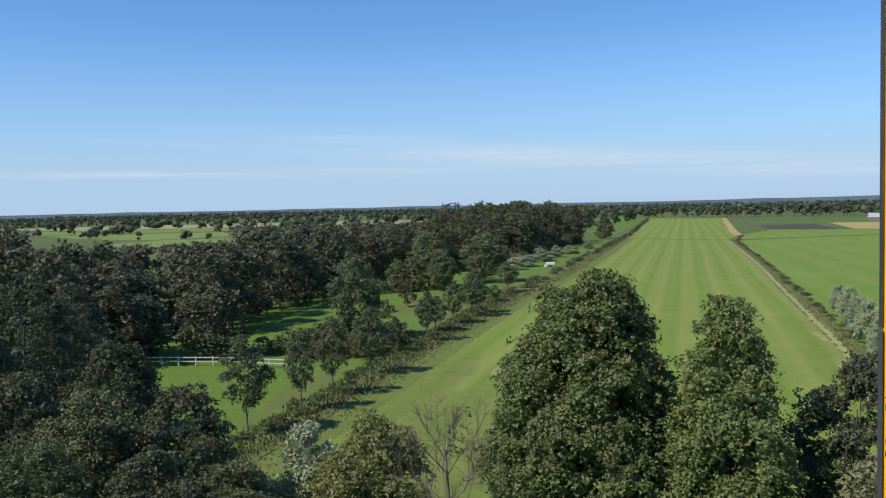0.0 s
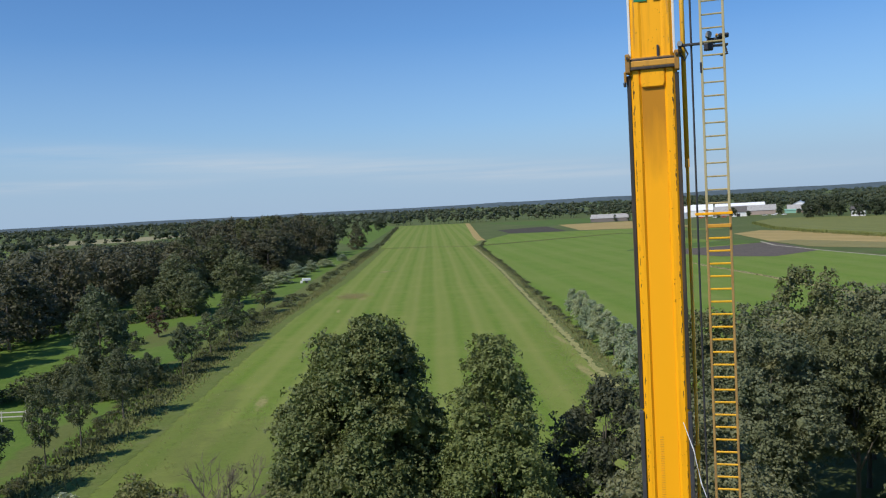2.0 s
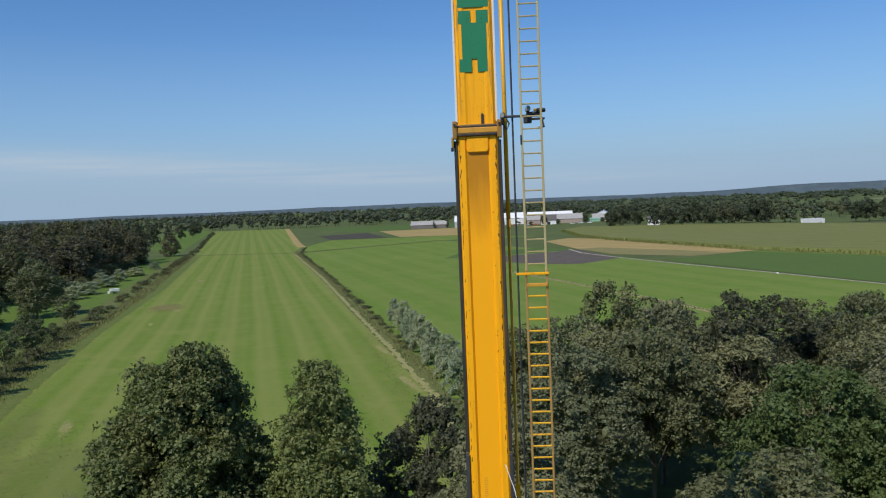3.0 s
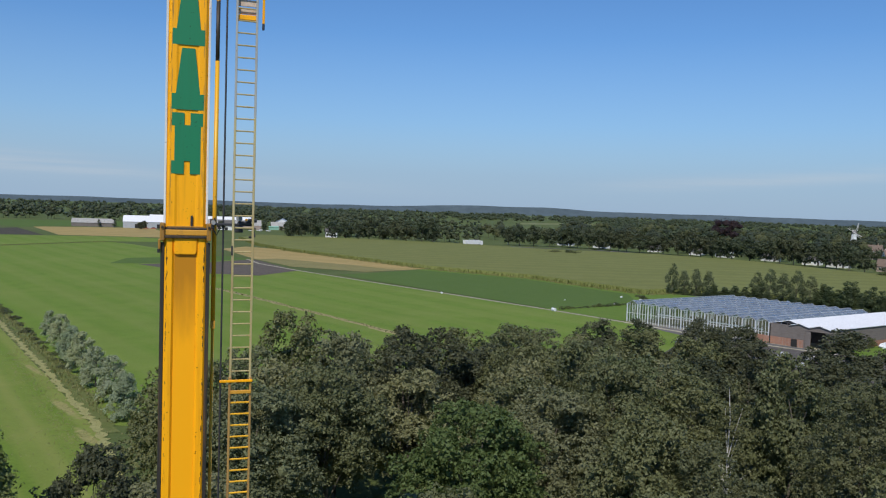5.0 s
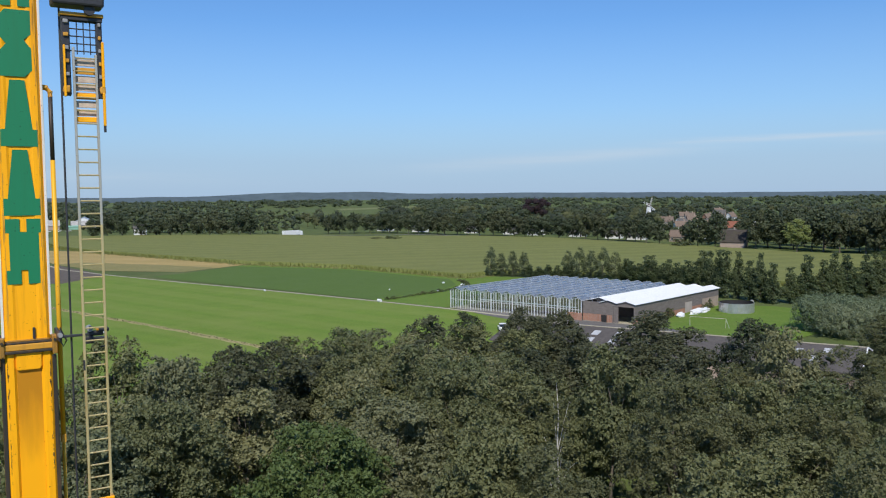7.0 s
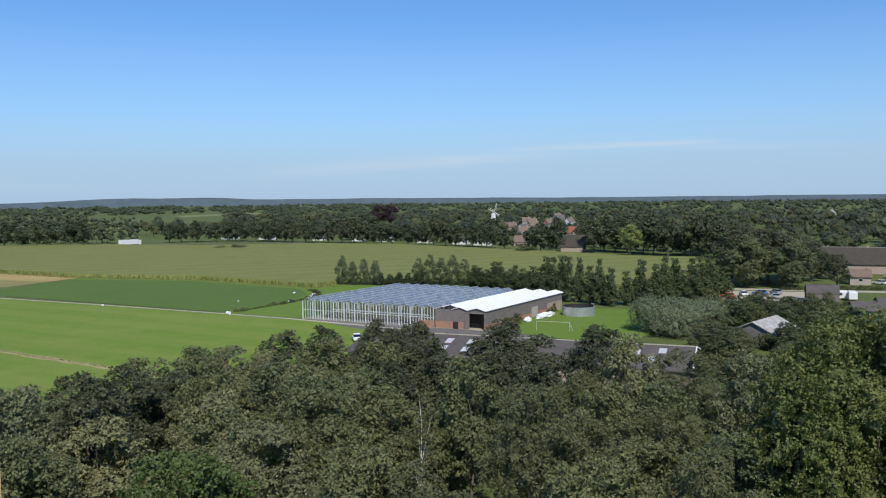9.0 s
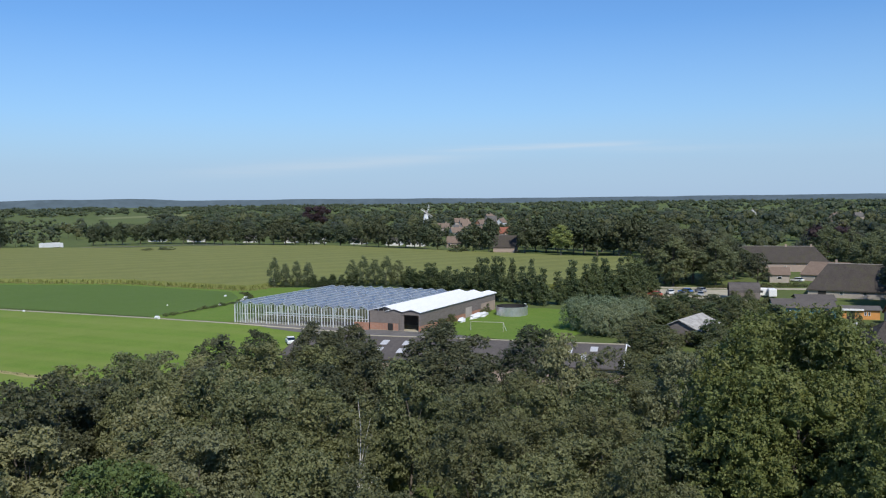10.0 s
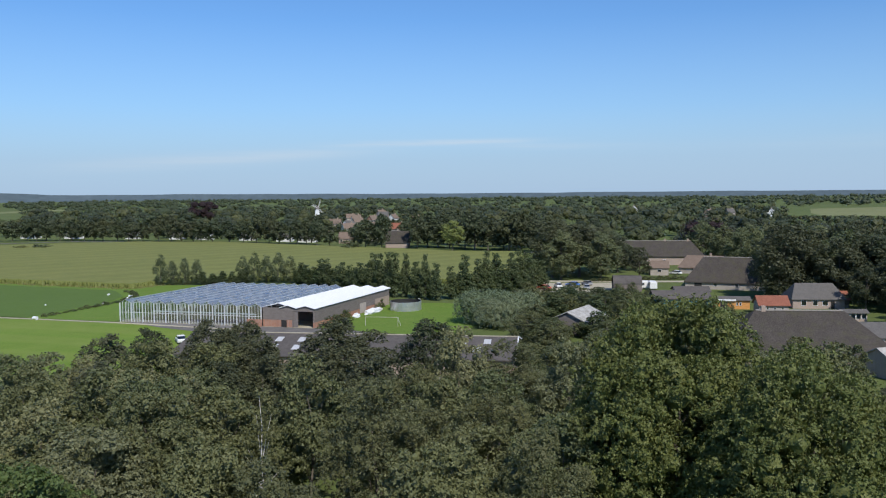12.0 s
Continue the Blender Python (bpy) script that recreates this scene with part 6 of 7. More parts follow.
# houses of the village, half hidden by trees
for x, y, tr, roof, wall, H in ((498, 167, -75, M_REDTILE, M_BRICK_PALE, 12.0), (505, 190, -20, M_BROWNTILE, M_WHITE, 10.5), (540, 198, -75, M_BROWNTILE, M_BRICK_PALE, 11.0), (610, 238, -50, M_BROWNTILE, M_BRICK_PALE, 12.0), (575, 212, -70, M_GREYTILE, M_BRICK_PALE, 11.0), (650, 240, -25, M_BROWNTILE, M_BRICK, 12.5), (700, 280, -60, M_BROWNTILE, M_BRICK_PALE, 12.5), (470, 160, -30, M_GREYTILE, M_BRICK_PALE, 8.6), (874, 35, -10, M_OLDROOF, M_WHITE, 14.2), (770, -87, -10, M_OLDROOF, M_WHITE, 13.2), (794, -36, -30, M_BROWNTILE, M_BRICK_PALE, 12.4), (806, -55, -60, M_GREYTILE, M_BRICK_PALE, 12.6), (520, 179, -40, M_BROWNTILE, M_WHITE, 9.6), (560, 226, -15, M_GREYTILE, M_WHITE, 11.4), (592, 250, -80, M_BROWNTILE, M_BRICK_PALE, 11.5), (625, 222, -35, M_GREYTILE, M_WHITE, 12.2), (668, 262, -60, M_BROWNTILE, M_WHITE, 12.6), (486, 179, -65, M_GREYTILE, M_WHITE, 8.8), (530, 214, -50, M_BROWNTILE, M_WHITE, 10.6), (680, 232, -20, M_BROWNTILE, M_WHITE, 12.8), (456, 186, -80, M_BROWNTILE, M_BRICK, 8.0), (800, 286, -40, M_BROWNTILE, M_BRICK_PALE, 12.5), (740, 262, -80, M_GREYTILE, M_BRICK_PALE, 12.0), (690, 214, -65, M_BROWNTILE, M_WHITE, 11.0)):
    H -= 1.5 if x < 720 else 0
    house("village_house", x, y, tr, RV.uniform(6.5, 9.5), 6.5, H - 3.4, H, wall, roof, "village house with a steep tiled roof among trees", "house", windows=((0, -2.5, 1.2, 1.4, 0.9), (0, 2.5, 1.2, 1.4, 0.9), (3, 0, 1.2, 1.4, 3.0)), chimneys=(2.0,), group="village houses")
for y, x in ((432, 478), (398, 480), (352, 482), (318, 482), (296, 480), (262, 476), (232, 468), (214, 462)):
    house("roadside_house", x, y, -90 + RV.uniform(-8, 8), RV.uniform(8, 12), 7, 2.6, 4.8, M_WHITE, M_GREYTILE, "white-walled house behind roadside trees", "house", windows=((0, -3, 1.4, 1.3, 0.9), (0, 0, 1.4, 1.3, 0.9), (0, 3, 1.4, 1.3, 0.9)), doors=((0, 4.6, 1.0, 2.1, 0),), group="houses along the village road")

# windmill
mill = thing("windmill", pose(629.5, 281.5, 0, 0, 0, -52), "tall windmill with a pale tower and white sails", "windmill")
mill.scale = (0.58, 0.58, 0.82)
part("base", tube([(0, 0, 0), (0, 0, 8)], [6.5, 5.6], 8), M_BRICK, mill)
part("tower", tube([(0, 0, 8), (0, 0, 13), (0, 0, 20)], [5.4, 3.9, 2.9], 8), M_WHITE, mill, "pale tapered tower")
part("stage", tube([(0, 0, 7.6), (0, 0, 8.1)], [7.4, 7.4], 16), M_DARKWOOD, mill)
part("cap", tube([(0, 0, 20), (0, 0, 21.6), (0, 0, 23.2), (0, 0, 24)], [3.3, 3.2, 2.0, 0.3], 12), M_DARKWOOD, mill)
for k in range(4):
    bm = bmesh.new()
    add_box(bm, -0.18, 0.18, -0.15, 0.15, 0, 9.5)
    for i in range(10):
        add_box(bm, 0.1, 1.8, -0.04, 0.04, 1.5 + i * 0.75, 1.62 + i * 0.75)
    add_box(bm, 1.72, 1.84, -0.05, 0.05, 1.5, 8.5)
    sail = part("sail", bm, M_WHITE, mill, "white lattice sail")
    sail.matrix_basis = pose(0, -4.0, 21.2) @ pose(0, 0, 0, 0, 22 + 90 * k, 0)
part("shaft", tube([(0, -4.2, 21.2), (0, 0, 21.4)], [0.4, 0.4], 8), M_DARKWOOD, mill)


# smaller sheds and trees in front of the barns
house("barn", 318, 692, -24, 14, 9, 4.0, 8.6, M_WHITE, M_GREYTILE, "small white-walled barn with a grey roof", "barn", doors=((0, 0, 3, 2.6, 0),))
house("barn", 384, 716, -24, 16, 10, 3.4, 7.0, M_BRICK, M_OLDROOF, "small farm barn with a pale roof", "barn")

# ---- vehicles ----
def wheel(parent, x, y, r, w=0.25):
    t = part("wheel", tube([(x, y - w / 2, r), (x, y + w / 2, r)], [r, r], 14), M_TYRE, parent)
    part("rim", tube([(x, y - w / 2 - 0.01, r), (x, y + w / 2 + 0.01, r)], [r * 0.55, r * 0.55], 10), M_GREY, t)


def car(x, y, turn, mat, label):
    t = thing("car", pose(x, y, 0.07, 0, 0, turn), label, "car", "cars parked in the yard")
    bm = bmesh.new()
    add_prism(bm, [(-2.1, 0.35), (2.1, 0.35), (2.15, 0.75), (1.2, 0.9), (-1.9, 0.95), (-2.15, 0.8)], -0.85, 0.85)
    for v in bm.verts:
        v.co = Vector((v.co.x, v.co.z, v.co.y))
    part("body", bm, mat, t)
    bm = bmesh.new()
    add_prism(bm, [(-1.8, 0.93), (1.15, 0.9), (0.5, 1.42), (-1.3, 1.45)], -0.74, 0.74)
    for v in bm.verts:
        v.co = Vector((v.co.x, v.co.z, v.co.y))
    part("cabin", bm, M_PANE, t)
    part("roof", box(-1.25, 0.45, -0.7, 0.7, 1.43, 1.48, 0.02), mat, t)
    for sx in (-1.3, 1.35):
        for sy in (-0.78, 0.78):
            wheel(t, sx, sy, 0.32, 0.2)
    return t


car(250, 33, 20, M_WHITE, "white car parked in a yard")
car(254, 29, 70, M_BLUE, "blue car parked in a yard")
car(247, 24, 10, M_ZINC, "silver car parked in a yard")
car(243.5, 36.5, 60, M_RED, "red car half hidden by bushes")
car(258, 25, 40, M_GREY, "grey car parked in a yard")
car(298, -2.5, 60, M_WHITE, "white car beside an outbuilding")
car(139.5, 95, 40, M_WHITE, "white car half hidden behind trees")["group"] = ""
for x, y, tr, L in ((249.5, 4.6, 10, 4.6), (250.5, 7.8, 96, 5.0)):
    t = thing("caravan", pose(x, y, 0.07, 0, 0, tr), "white caravan parked beside a hedge", "caravan")
    part("body", box(-L / 2, L / 2, -1.1, 1.1, 0.45, 2.55, 0.18), M_WHITE, t)
    for s in (-1, 1):
        part("window", box(-0.7, 0.7, s * 1.11 - 0.015, s * 1.11 + 0.015, 1.3, 1.95), M_PANE, t)
        wheel(t, -0.2, s * 0.95, 0.32, 0.2)
    part("tow_bar", tube([(L / 2, 0, 0.5), (L / 2 + 1.0, 0, 0.45)], [0.06, 0.05]), M_GREY, t)
    part("jockey_wheel", tube([(L / 2 + 0.8, 0, 0), (L / 2 + 0.8, 0, 0.5)], [0.07, 0.05]), M_TYRE, t)

for x, y, tr, mt, lab in ((250, 702, -24, M_RED, "red farm vehicle beside a barn"), (256, 700, -10, M_RED, "red farm vehicle beside a barn"), (268, 697, -24, M_RED, "red farm vehicle beside a barn"), (276, 694, -30, M_GREY, "grey farm vehicle beside a barn"), (284, 690, -24, M_RED, "red farm vehicle beside a barn"), (330, 668, -24, M_WHITE, "white van beside a barn"), (337, 666, -20, M_WHITE, "white van beside a barn"), (345, 664, -24, M_WHITE, "white van beside a barn"), (294, 684, -20, M_WHITE, "white farm vehicle beside a barn"), (300, 680, -30, M_RED, "red farm vehicle beside a barn"), (352, 690, -24, M_WHITE, "white van beside a barn")):
    car(x, y, tr, mt, lab)["group"] = "vehicles at the barns"

truck = thing("truck", pose(386.3, 436.5, 0.07, 0, 0, -5), "white box lorry standing on the village road", "lorry")
part("trailer", box(-8.0, 5.4, -1.25, 1.25, 1.0, 4.0, 0.06), M_WHITE, truck)
part("cab", box(5.9, 8.0, -1.2, 1.2, 0.6, 3.5, 0.15), M_WHITE, truck)
part("windscreen", box(7.99, 8.05, -1.0, 1.0, 1.9, 2.9), M_PANE, truck)
part("chassis", box(-7.8, 7.6, -0.5, 0.5, 0.6, 0.98), M_BLACK, truck)
for x in (-6.6, -5.2, 3.4, 6.9):
    for s in (-1, 1):
        wheel(truck, x, s * 1.0, 0.5, 0.35)

trailer = thing("livestock_trailer", pose(-22.4, 272.5, 0.03, 0, 0, 15), "small white trailer standing in a meadow", "trailer")
part("body", box(-1.2, 1.5, -0.75, 0.75, 0.75, 1.55, 0.1), M_WHITE, trailer)
part("ramp", box(-1.75, -1.24, -0.7, 0.7, 0.1, 0.8, 0.03), M_WHITE, trailer)
for s in (-1, 1):
    wheel(trailer, 0.2, s * 0.95, 0.34, 0.2)

# white water troughs and covers beside the crop field
for x, y, s in ((158.8, 147.2, 0.8), (204.3, 161.1, 0.5), (186.5, 149.4, 0.45), (201.1, 151.2, 0.7), (197.0, 149.6, 0.6), (158.4, 193.3, 0.45), (181.1, 163.5, 0.35)):
    t = tagged(part("white_bale", tube([(-0.7 * s, 0, 0.5 * s), (0.7 * s, 0, 0.5 * s)], [0.55 * s, 0.55 * s], 16), M_PLASTIC), "bale wrapped in white plastic at a field edge", "bale", "wrapped bales")
    t.matrix_basis = pose(x, y, 0.05 * s, 0, 0, 30 * x)

# paddock fence
fence = thing("fence", pose(0, 0, 0), "pale wooden post and rail paddock fence", "fence")
FP = along([(-68, 99.5), (-63.6, 101), (-51.4, 102), (-42.6, 101)], 2.4)
fpost = part("post", box(-0.07, 0.07, -0.07, 0.07, -0.1, 1.3, 0.015), M_FENCE, fence)
fpost.location = (*FP[0], 0)
for p in FP[1:]:
    share(fpost, Matrix.Translation((*p, 0)))
for p, q in zip(FP, FP[1:]):
    for z in (0.62, 1.15):
        part("rail", tube([(*p, z), (*q, z)], [0.085, 0.085], 4), M_FENCE, fence)
fence2 = thing("fence", pose(0, 0, 0), "dark wooden fence along a meadow ditch", "fence")
FP = along([(-42.6, 101), (-39, 95), (-36, 88)], 3.0)
for p in FP:
    part("post", box(p[0] - 0.06, p[0] + 0.06, p[1] - 0.06, p[1] + 0.06, -0.1, 1.1, 0.01), M_BARK, fence2)
for p, q in zip(FP, FP[1:]):
    part("rail", tube([(*p, 0.9), (*q, 0.9)], [0.05, 0.05], 4), M_BARK, fence2)

# ---- trees: single ones ----
plant("chestnut", -1.85, 42.4, 17.3, 4.95, 0)
plant("ash", 4.8, 40.2, 16.4, 3.5, 40)
plant("dark", 11.3, 43.5, 13.2, 3.6, 10, "trees of the near wood")
plant("yellow", -13.6, 43.5, 9.2, 3.9)
plant("silver", -18.6, 46.8, 7.8, 2.5, label="small grey-leaved willow below the meadow")
for x, y, H, R in ((-33.9, 70.2, 9.4, 2.6), (-32.3, 79.5, 8.4, 1.8), (-31.5, 86.7, 8.6, 2.0), (-30.6, 98.4, 8.4, 2.4), (-31.9, 114, 5.2, 1.6), (-29.3, 123.5, 7.8, 1.8), (-30.0, 133.0, 6.0, 2.4), (-28.8, 142.5, 7.0, 2.3), (-27.2, 151.5, 8.2, 2.6), (-26.6, 157.0, 7.6, 2.2), (-26.2, 195.5, 7.0, 2.9), (-26.4, 175.3, 3.6, 1.6)):
    plant("young", x, y, H, R, group="row of young trees along the field")
plant("copper", -43.3, 166.2, 6.0, 2.1)
for x, y, H, R, k in ((-41.5, 125.5, 13.6, 4.3, "meadow"), (-47.5, 204, 14.2, 6.2, "meadow"), (-42.5, 198, 10.0, 4.0, "meadow"), (-36, 220, 14.0, 6.4, "meadow"), (-57, 108, 11.8, 5.2, "wood_a"), (-68, 99, 13.0, 5.4, "wood_b"), (-76, 101, 17.0, 6.2, "wood_a"), (-85, 106, 18.6, 6.6, "wood_b"), (-93, 112, 19.2, 6.8, "wood_a"), (-80, 117, 16.6, 6.0, "wood_b"), (-101, 118, 19.6, 7.0, "wood_a"), (-90, 96, 18.4, 6.4, "wood_b"), (-53.4, 196, 8.0, 3.2, "meadow")):
    plant(k, x, y, H, R, label="broad grey-green tree standing in a meadow")
plant("wood_b", -8.7, 487, 12.5, 6.0, label="lone round tree in a meadow")
for x, y, H in ((-22, 640, 14), (-12, 700, 12), (-34, 690, 15), (-3, 760, 13), (8, 830, 12), (14, 900, 13), (-28, 760, 13), (-60, 600, 14)):
    plant("mid", x, y, H, H * 0.36)
# dark trees close below, beside the meadow
for x, y, H, R, k in ((-45, 55, 16.5, 5.2, "weep"), (-34, 50.5, 12.2, 3.8, "dark"), (-24.2, 41.5, 11.2, 3.6, "dark"), (-28.5, 39.5, 11.3, 3.6, "alder_b"), (-33.5, 40, 12.0, 3.7, "dark"), (-39.5, 44, 13.5, 4.0, "dark"), (-22, 35, 9.5, 3.3, "dark"), (-27.5, 33, 10.4, 3.4, "alder_a"), (-35, 33.5, 12.0, 3.8, "dark"), (-19.5, 38.5, 8.0, 2.8, "alder_b"), (-50, 66, 13.5, 4.6, "weep"), (-57, 76, 13.5, 4.5, "dark"), (-52, 48, 15, 4.6, "dark"), (-63, 62, 15, 4.8, "dark"), (-44, 38, 14, 4.4, "dark"), (-24, 29, 9, 3.2, "alder_a"), (-15.5, 33.5, 6.0, 2.4, "alder_a"), (-72, 82, 15, 5, "dark"), (-11, 38.5, 5.5, 2.2, "alder_b")):
    plant(k, x, y, H, R, group="trees below the meadow")

# leafless dying tree
RD = np.random.default_rng(3)
dead = thing("bare_tree", pose(-8.9, 41.5, 0), "nearly leafless brown dying tree", "tree")
bm = bmesh.new()
add_tube(bm, [(0, 0, -0.1), (0.1, 0, 4), (-0.1, 0.1, 8.2)], [0.16, 0.12, 0.05], 7)


def twig(bm, a, d, length, r, depth):
    b = a + d * length
    m = a.lerp(b, 0.5) + Vector(RD.normal(size=3)) * 0.06 * length
    add_tube(bm, [a, m, b], [r * 1.5, r * 1.15, r * 0.7], 3)
    if depth:
        for _ in range(5):
            s = RD.uniform(0.35, 1.0)
            q = (d + Vector(RD.normal(size=3)) * 0.5 + Vector((0, 0, 0.18))).normalized()
            twig(bm, a.lerp(b, s), q, length * RD.uniform(0.4, 0.62), r * 0.5, depth - 1)


for k in range(11):
    a = k * 2.4
    h = 2.5 + 0.55 * k
    twig(bm, Vector((0.0, 0.05, h)), Vector((math.cos(a), math.sin(a), 1.3)).normalized(), 3.7 - 0.12 * k, 0.036, 3)
part("trunk", bm, M_DEAD, dead)
cs = np.array([(RD.uniform(-1.8, 1.8), RD.uniform(-1.8, 1.8), RD.uniform(4, 10)) for _ in range(14)])
v, f = crown_mesh(cs, np.full((14, 3), 0.9), 700, 0.12, RD, core=0)
link_mesh("crown", v, f, L_BROWN, dead)

# ---- the near wood ----
NEAR = [(7.5, 34), (13, 45.5), (19, 58), (28, 65), (49, 75), (68, 74), (86, 66), (100, 67), (104, 58), (99, 42), (93, 28), (92, 18), (108, 10), (118, -2), (112, -14), (97, -22), (88, -34), (44, -26), (38, -2), (34, 9), (28, 22), (15, 30)]
RN = np.random.default_rng(21)
DARKS = ((97, 57, 12.0, 4.4, "dark"), (92, 40.2, 13.8, 6.9, "dark"), (92.5, 28.6, 14.0, 5.0, "dark"), (77, 16, 14.6, 5.0, "brown"), (79, 66, 12.6, 4.8, "dark_f"), (85, 54, 13.2, 5.2, "dark"), (70, 24, 13.2, 4.4, "brown"))
for x, y in scatter(NEAR, 8.0, RN, 0.34):
    far = math.hypot(x, y)
    edge = y > 0.35 * x + 36
    if any(math.hypot(x - d[0], y - d[1]) < d[3] * 0.9 for d in DARKS) or math.hypot(x - 12, y - 43) < 4 or math.hypot(x - 51.8, y + .5) < 8 or math.hypot(x - 43, y + 7.3) < 7.5 or math.hypot(x - 23.2, y - 38.5) < 5.0 or math.hypot(x - 32.6, y - 37.4) < 6.0 or math.hypot(x - 28, y - 31) < 4.5 or math.hypot(x - 50.5, y - 30.2) < 4.2:
        continue
    k = RN.choice(["alder_a", "alder_b", "grey_a", "dark", "brown", "bright"], p=[0.34, 0.24, 0.24, 0.12, 0.06, 0.0] if y > 0.3 * x + 12 else [0.22, 0.22, 0.13, 0.2, 0.22, 0.01])
    H = RN.uniform(12.4, 16.6) if far < 82 else RN.uniform(8.8, 10.6)
    bearing = math.degrees(math.atan2(x + 6, y))
    if far > 80 and bearing < 71:
        H = RN.uniform(11.2, 13.0)
        if bearing > 54 and RN.uniform() < 0.8:
            k = "dark"
    if far > 72 and (abs(bearing - 63.9) < 1.3 or abs(bearing - 72.2) < 1.6 or abs(bearing - 78.2) < 1.8):
        k, H = "alder_b", 6.0
    if math.hypot(x - 44, y - 27) < 7:
        H = 9.5
    if y < 8 and x > 70:
        H *= 0.85
    k = str(k)
    if far > 62:
        k = {"dark": "dark_f", "grey_a": "grey_f", "brown": "grey_f", "bright": "dark_f"}.get(k, "alder_f")
    plant(k, x, y, H, RN.uniform(3.8, 5.0), group="trees of the near wood")
plant("bright", 33.6, 38.2, 13.7, 5.0, group="trees of the near wood", label="fresh green round-crowned tree standing out of the wood")
for x, y, H, R, k in DARKS:
    plant(k, x, y, H, R, group="trees of the near wood")
plant("lime", 51.8, -0.5, 22.3, 7.8, 20)
plant("lime", 43.5, -8.0, 20.6, 7.0, 130)

# birch with a white stem
RB = np.random.default_rng(9)
birch = thing("birch_tree", pose(51.5, 30.7, 0), "slender birch with a white stem and thin brown crown", "tree")
cs, rs = make_lobes(15.0, 1.9, TALL, 26, RB, lobe=0.3, low=0.3)
part("trunk", stem_bm(15.0, 0.12, cs, RB, 12, 0.25, 0.94), M_BIRCH, birch, "white peeling bark")
v, f = crown_mesh(cs, rs, 5200, 0.15, RB, core=0, droop=1.2, rag=0.5)
link_mesh("crown", v, f, L_BROWN, birch)

# ---- wood behind the meadow ----
WOOD = [(-65, 126), (-67, 151), (-69, 180), (-66, 214), (-52, 262), (-38, 325), (-21, 440), (-28, 470), (-70, 470), (-120, 380), (-150, 280), (-165, 200), (-150, 130), (-110, 96), (-80, 96), (-66, 108)]
RF = np.random.default_rng(33)
inner = []
for x, y in scatter(WOOD, 12.2, RF, 0.35):
    e = 1.0 if y > 200 else 0.94
    bearing, away = math.degrees(math.atan2(x, y)), math.hypot(x, y)
    if bearing < -24 and away > 330:
        continue
    if y > 330:
        e = 1.25
    if x < -74 - 0.08 * (y - 120) + 0.16 * max(0, y - 240) and not (y < 135 and x > -112):
        H = RF.uniform(14.5, 18.5) * (0.72 if y < 200 else 0.86)
        H = (21.85 - 0.0195 * away) * RF.uniform(0.9, 1.02) if bearing > -26.3 else min(H, 21.0 - 0.036 * away)
        inner.append((x, y, H, H * RF.uniform(0.34, 0.42)))
        continue
    if x < -70 and y < 190:
        e = 0.78
    H = RF.uniform(14.5, 18.0) * e
    if bearing < -26.3:
        H = min(H, 21.4 - 0.038 * away)
    elif bearing < -13:
        H = (21.85 - 0.0195 * away) * RF.uniform(0.84, 1.0)
    plant(str(RF.choice(["wood_a", "wood_b", "wood_c"], p=[0.5, 0.36, 0.14])), x, y, H, RF.uniform(5.6, 7.4), group="trees of the wood behind the meadow")
clumps("wood_interior", inner, 420, 0.9, L_WOOD, "dark canopy of a dense wood", 12)
for x, y in along([(-50, 262), (-44, 290), (-37, 325), (-22, 436)], 11):
    plant("bush", x + RF.uniform(0, 3), y, RF.uniform(3, 5), RF.uniform(2.4, 3.6), group="shrubs along the wood")

# silvery willows
for x, y, H, R in ((38.6, 160, 5.8, 2.1), (37.2, 148, 6.8, 2.4), (35.6, 136, 6.4, 2.6), (34.4, 126, 7.0, 2.8), (33.4, 116, 6.4, 2.5), (32.6, 106, 6.8, 2.6), (31.0, 97, 6.2, 2.4)):
    plant("silver", x, y, H * 0.88, R * 0.82, group="willows along the footpath")
for x, y in ((-33, 262), (-30, 275), (-36, 290), (-27, 300), (-24, 322), (-34, 335), (-20, 345), (-14, 380), (-30, 315)):
    plant("silver", x, y, RF.uniform(3, 4.6), RF.uniform(2.6, 4), group="willows in the meadow")
for x, y in along([(-26, 160), (-21.5, 202), (-14, 284), (2, 455), (12, 600), (31, 930)], 12):
    plant("bush", x - 1.5 + RF.uniform(-1, 1), y + RF.uniform(-4, 4), RF.uniform(0.8, 2.2), RF.uniform(1.2, 2.8), group="shrubs along the ditch")
for x, y in along([(-51, 112), (-46, 120), (-49, 135), (-44, 150), (-46, 158)], 4.5):
    plant("bush", x, y, RF.uniform(1.6, 2.8), RF.uniform(1.4, 2.2), group="shrubs in the meadow")
for x, y in along([(-64, 178), (-58, 190), (-52, 195), (-44, 202)], 3.4) + along([(-40, 232), (-37, 262), (-37, 300), (-34, 340), (-27, 400)], 5.0):
    plant("bush", x + RF.uniform(-1.6, 1.6), y, RF.uniform(2.0, 3.2), RF.uniform(2.2, 3.4), group="shrubs along the wood")
for x, y in scatter([(-48, 112), (-46, 132), (-38, 130), (-33, 124), (-32.4, 108), (-38, 106)], 3.6, RF, 0.4):
    plant("bush", x, y, RF.uniform(1.6, 3.4), RF.uniform(1.8, 2.8), group="shrubs in the meadow")
for x, y in along([(33, 130), (38, 192), (46, 286), (57, 440), (68, 500)], 4.5):
    plant("bush", x + 0.8 + RF.uniform(-0.6, 0.6), y + RF.uniform(-2, 2), RF.uniform(0.3, 0.8), RF.uniform(0.6, 1.5), group="shrubs along the footpath ditch")
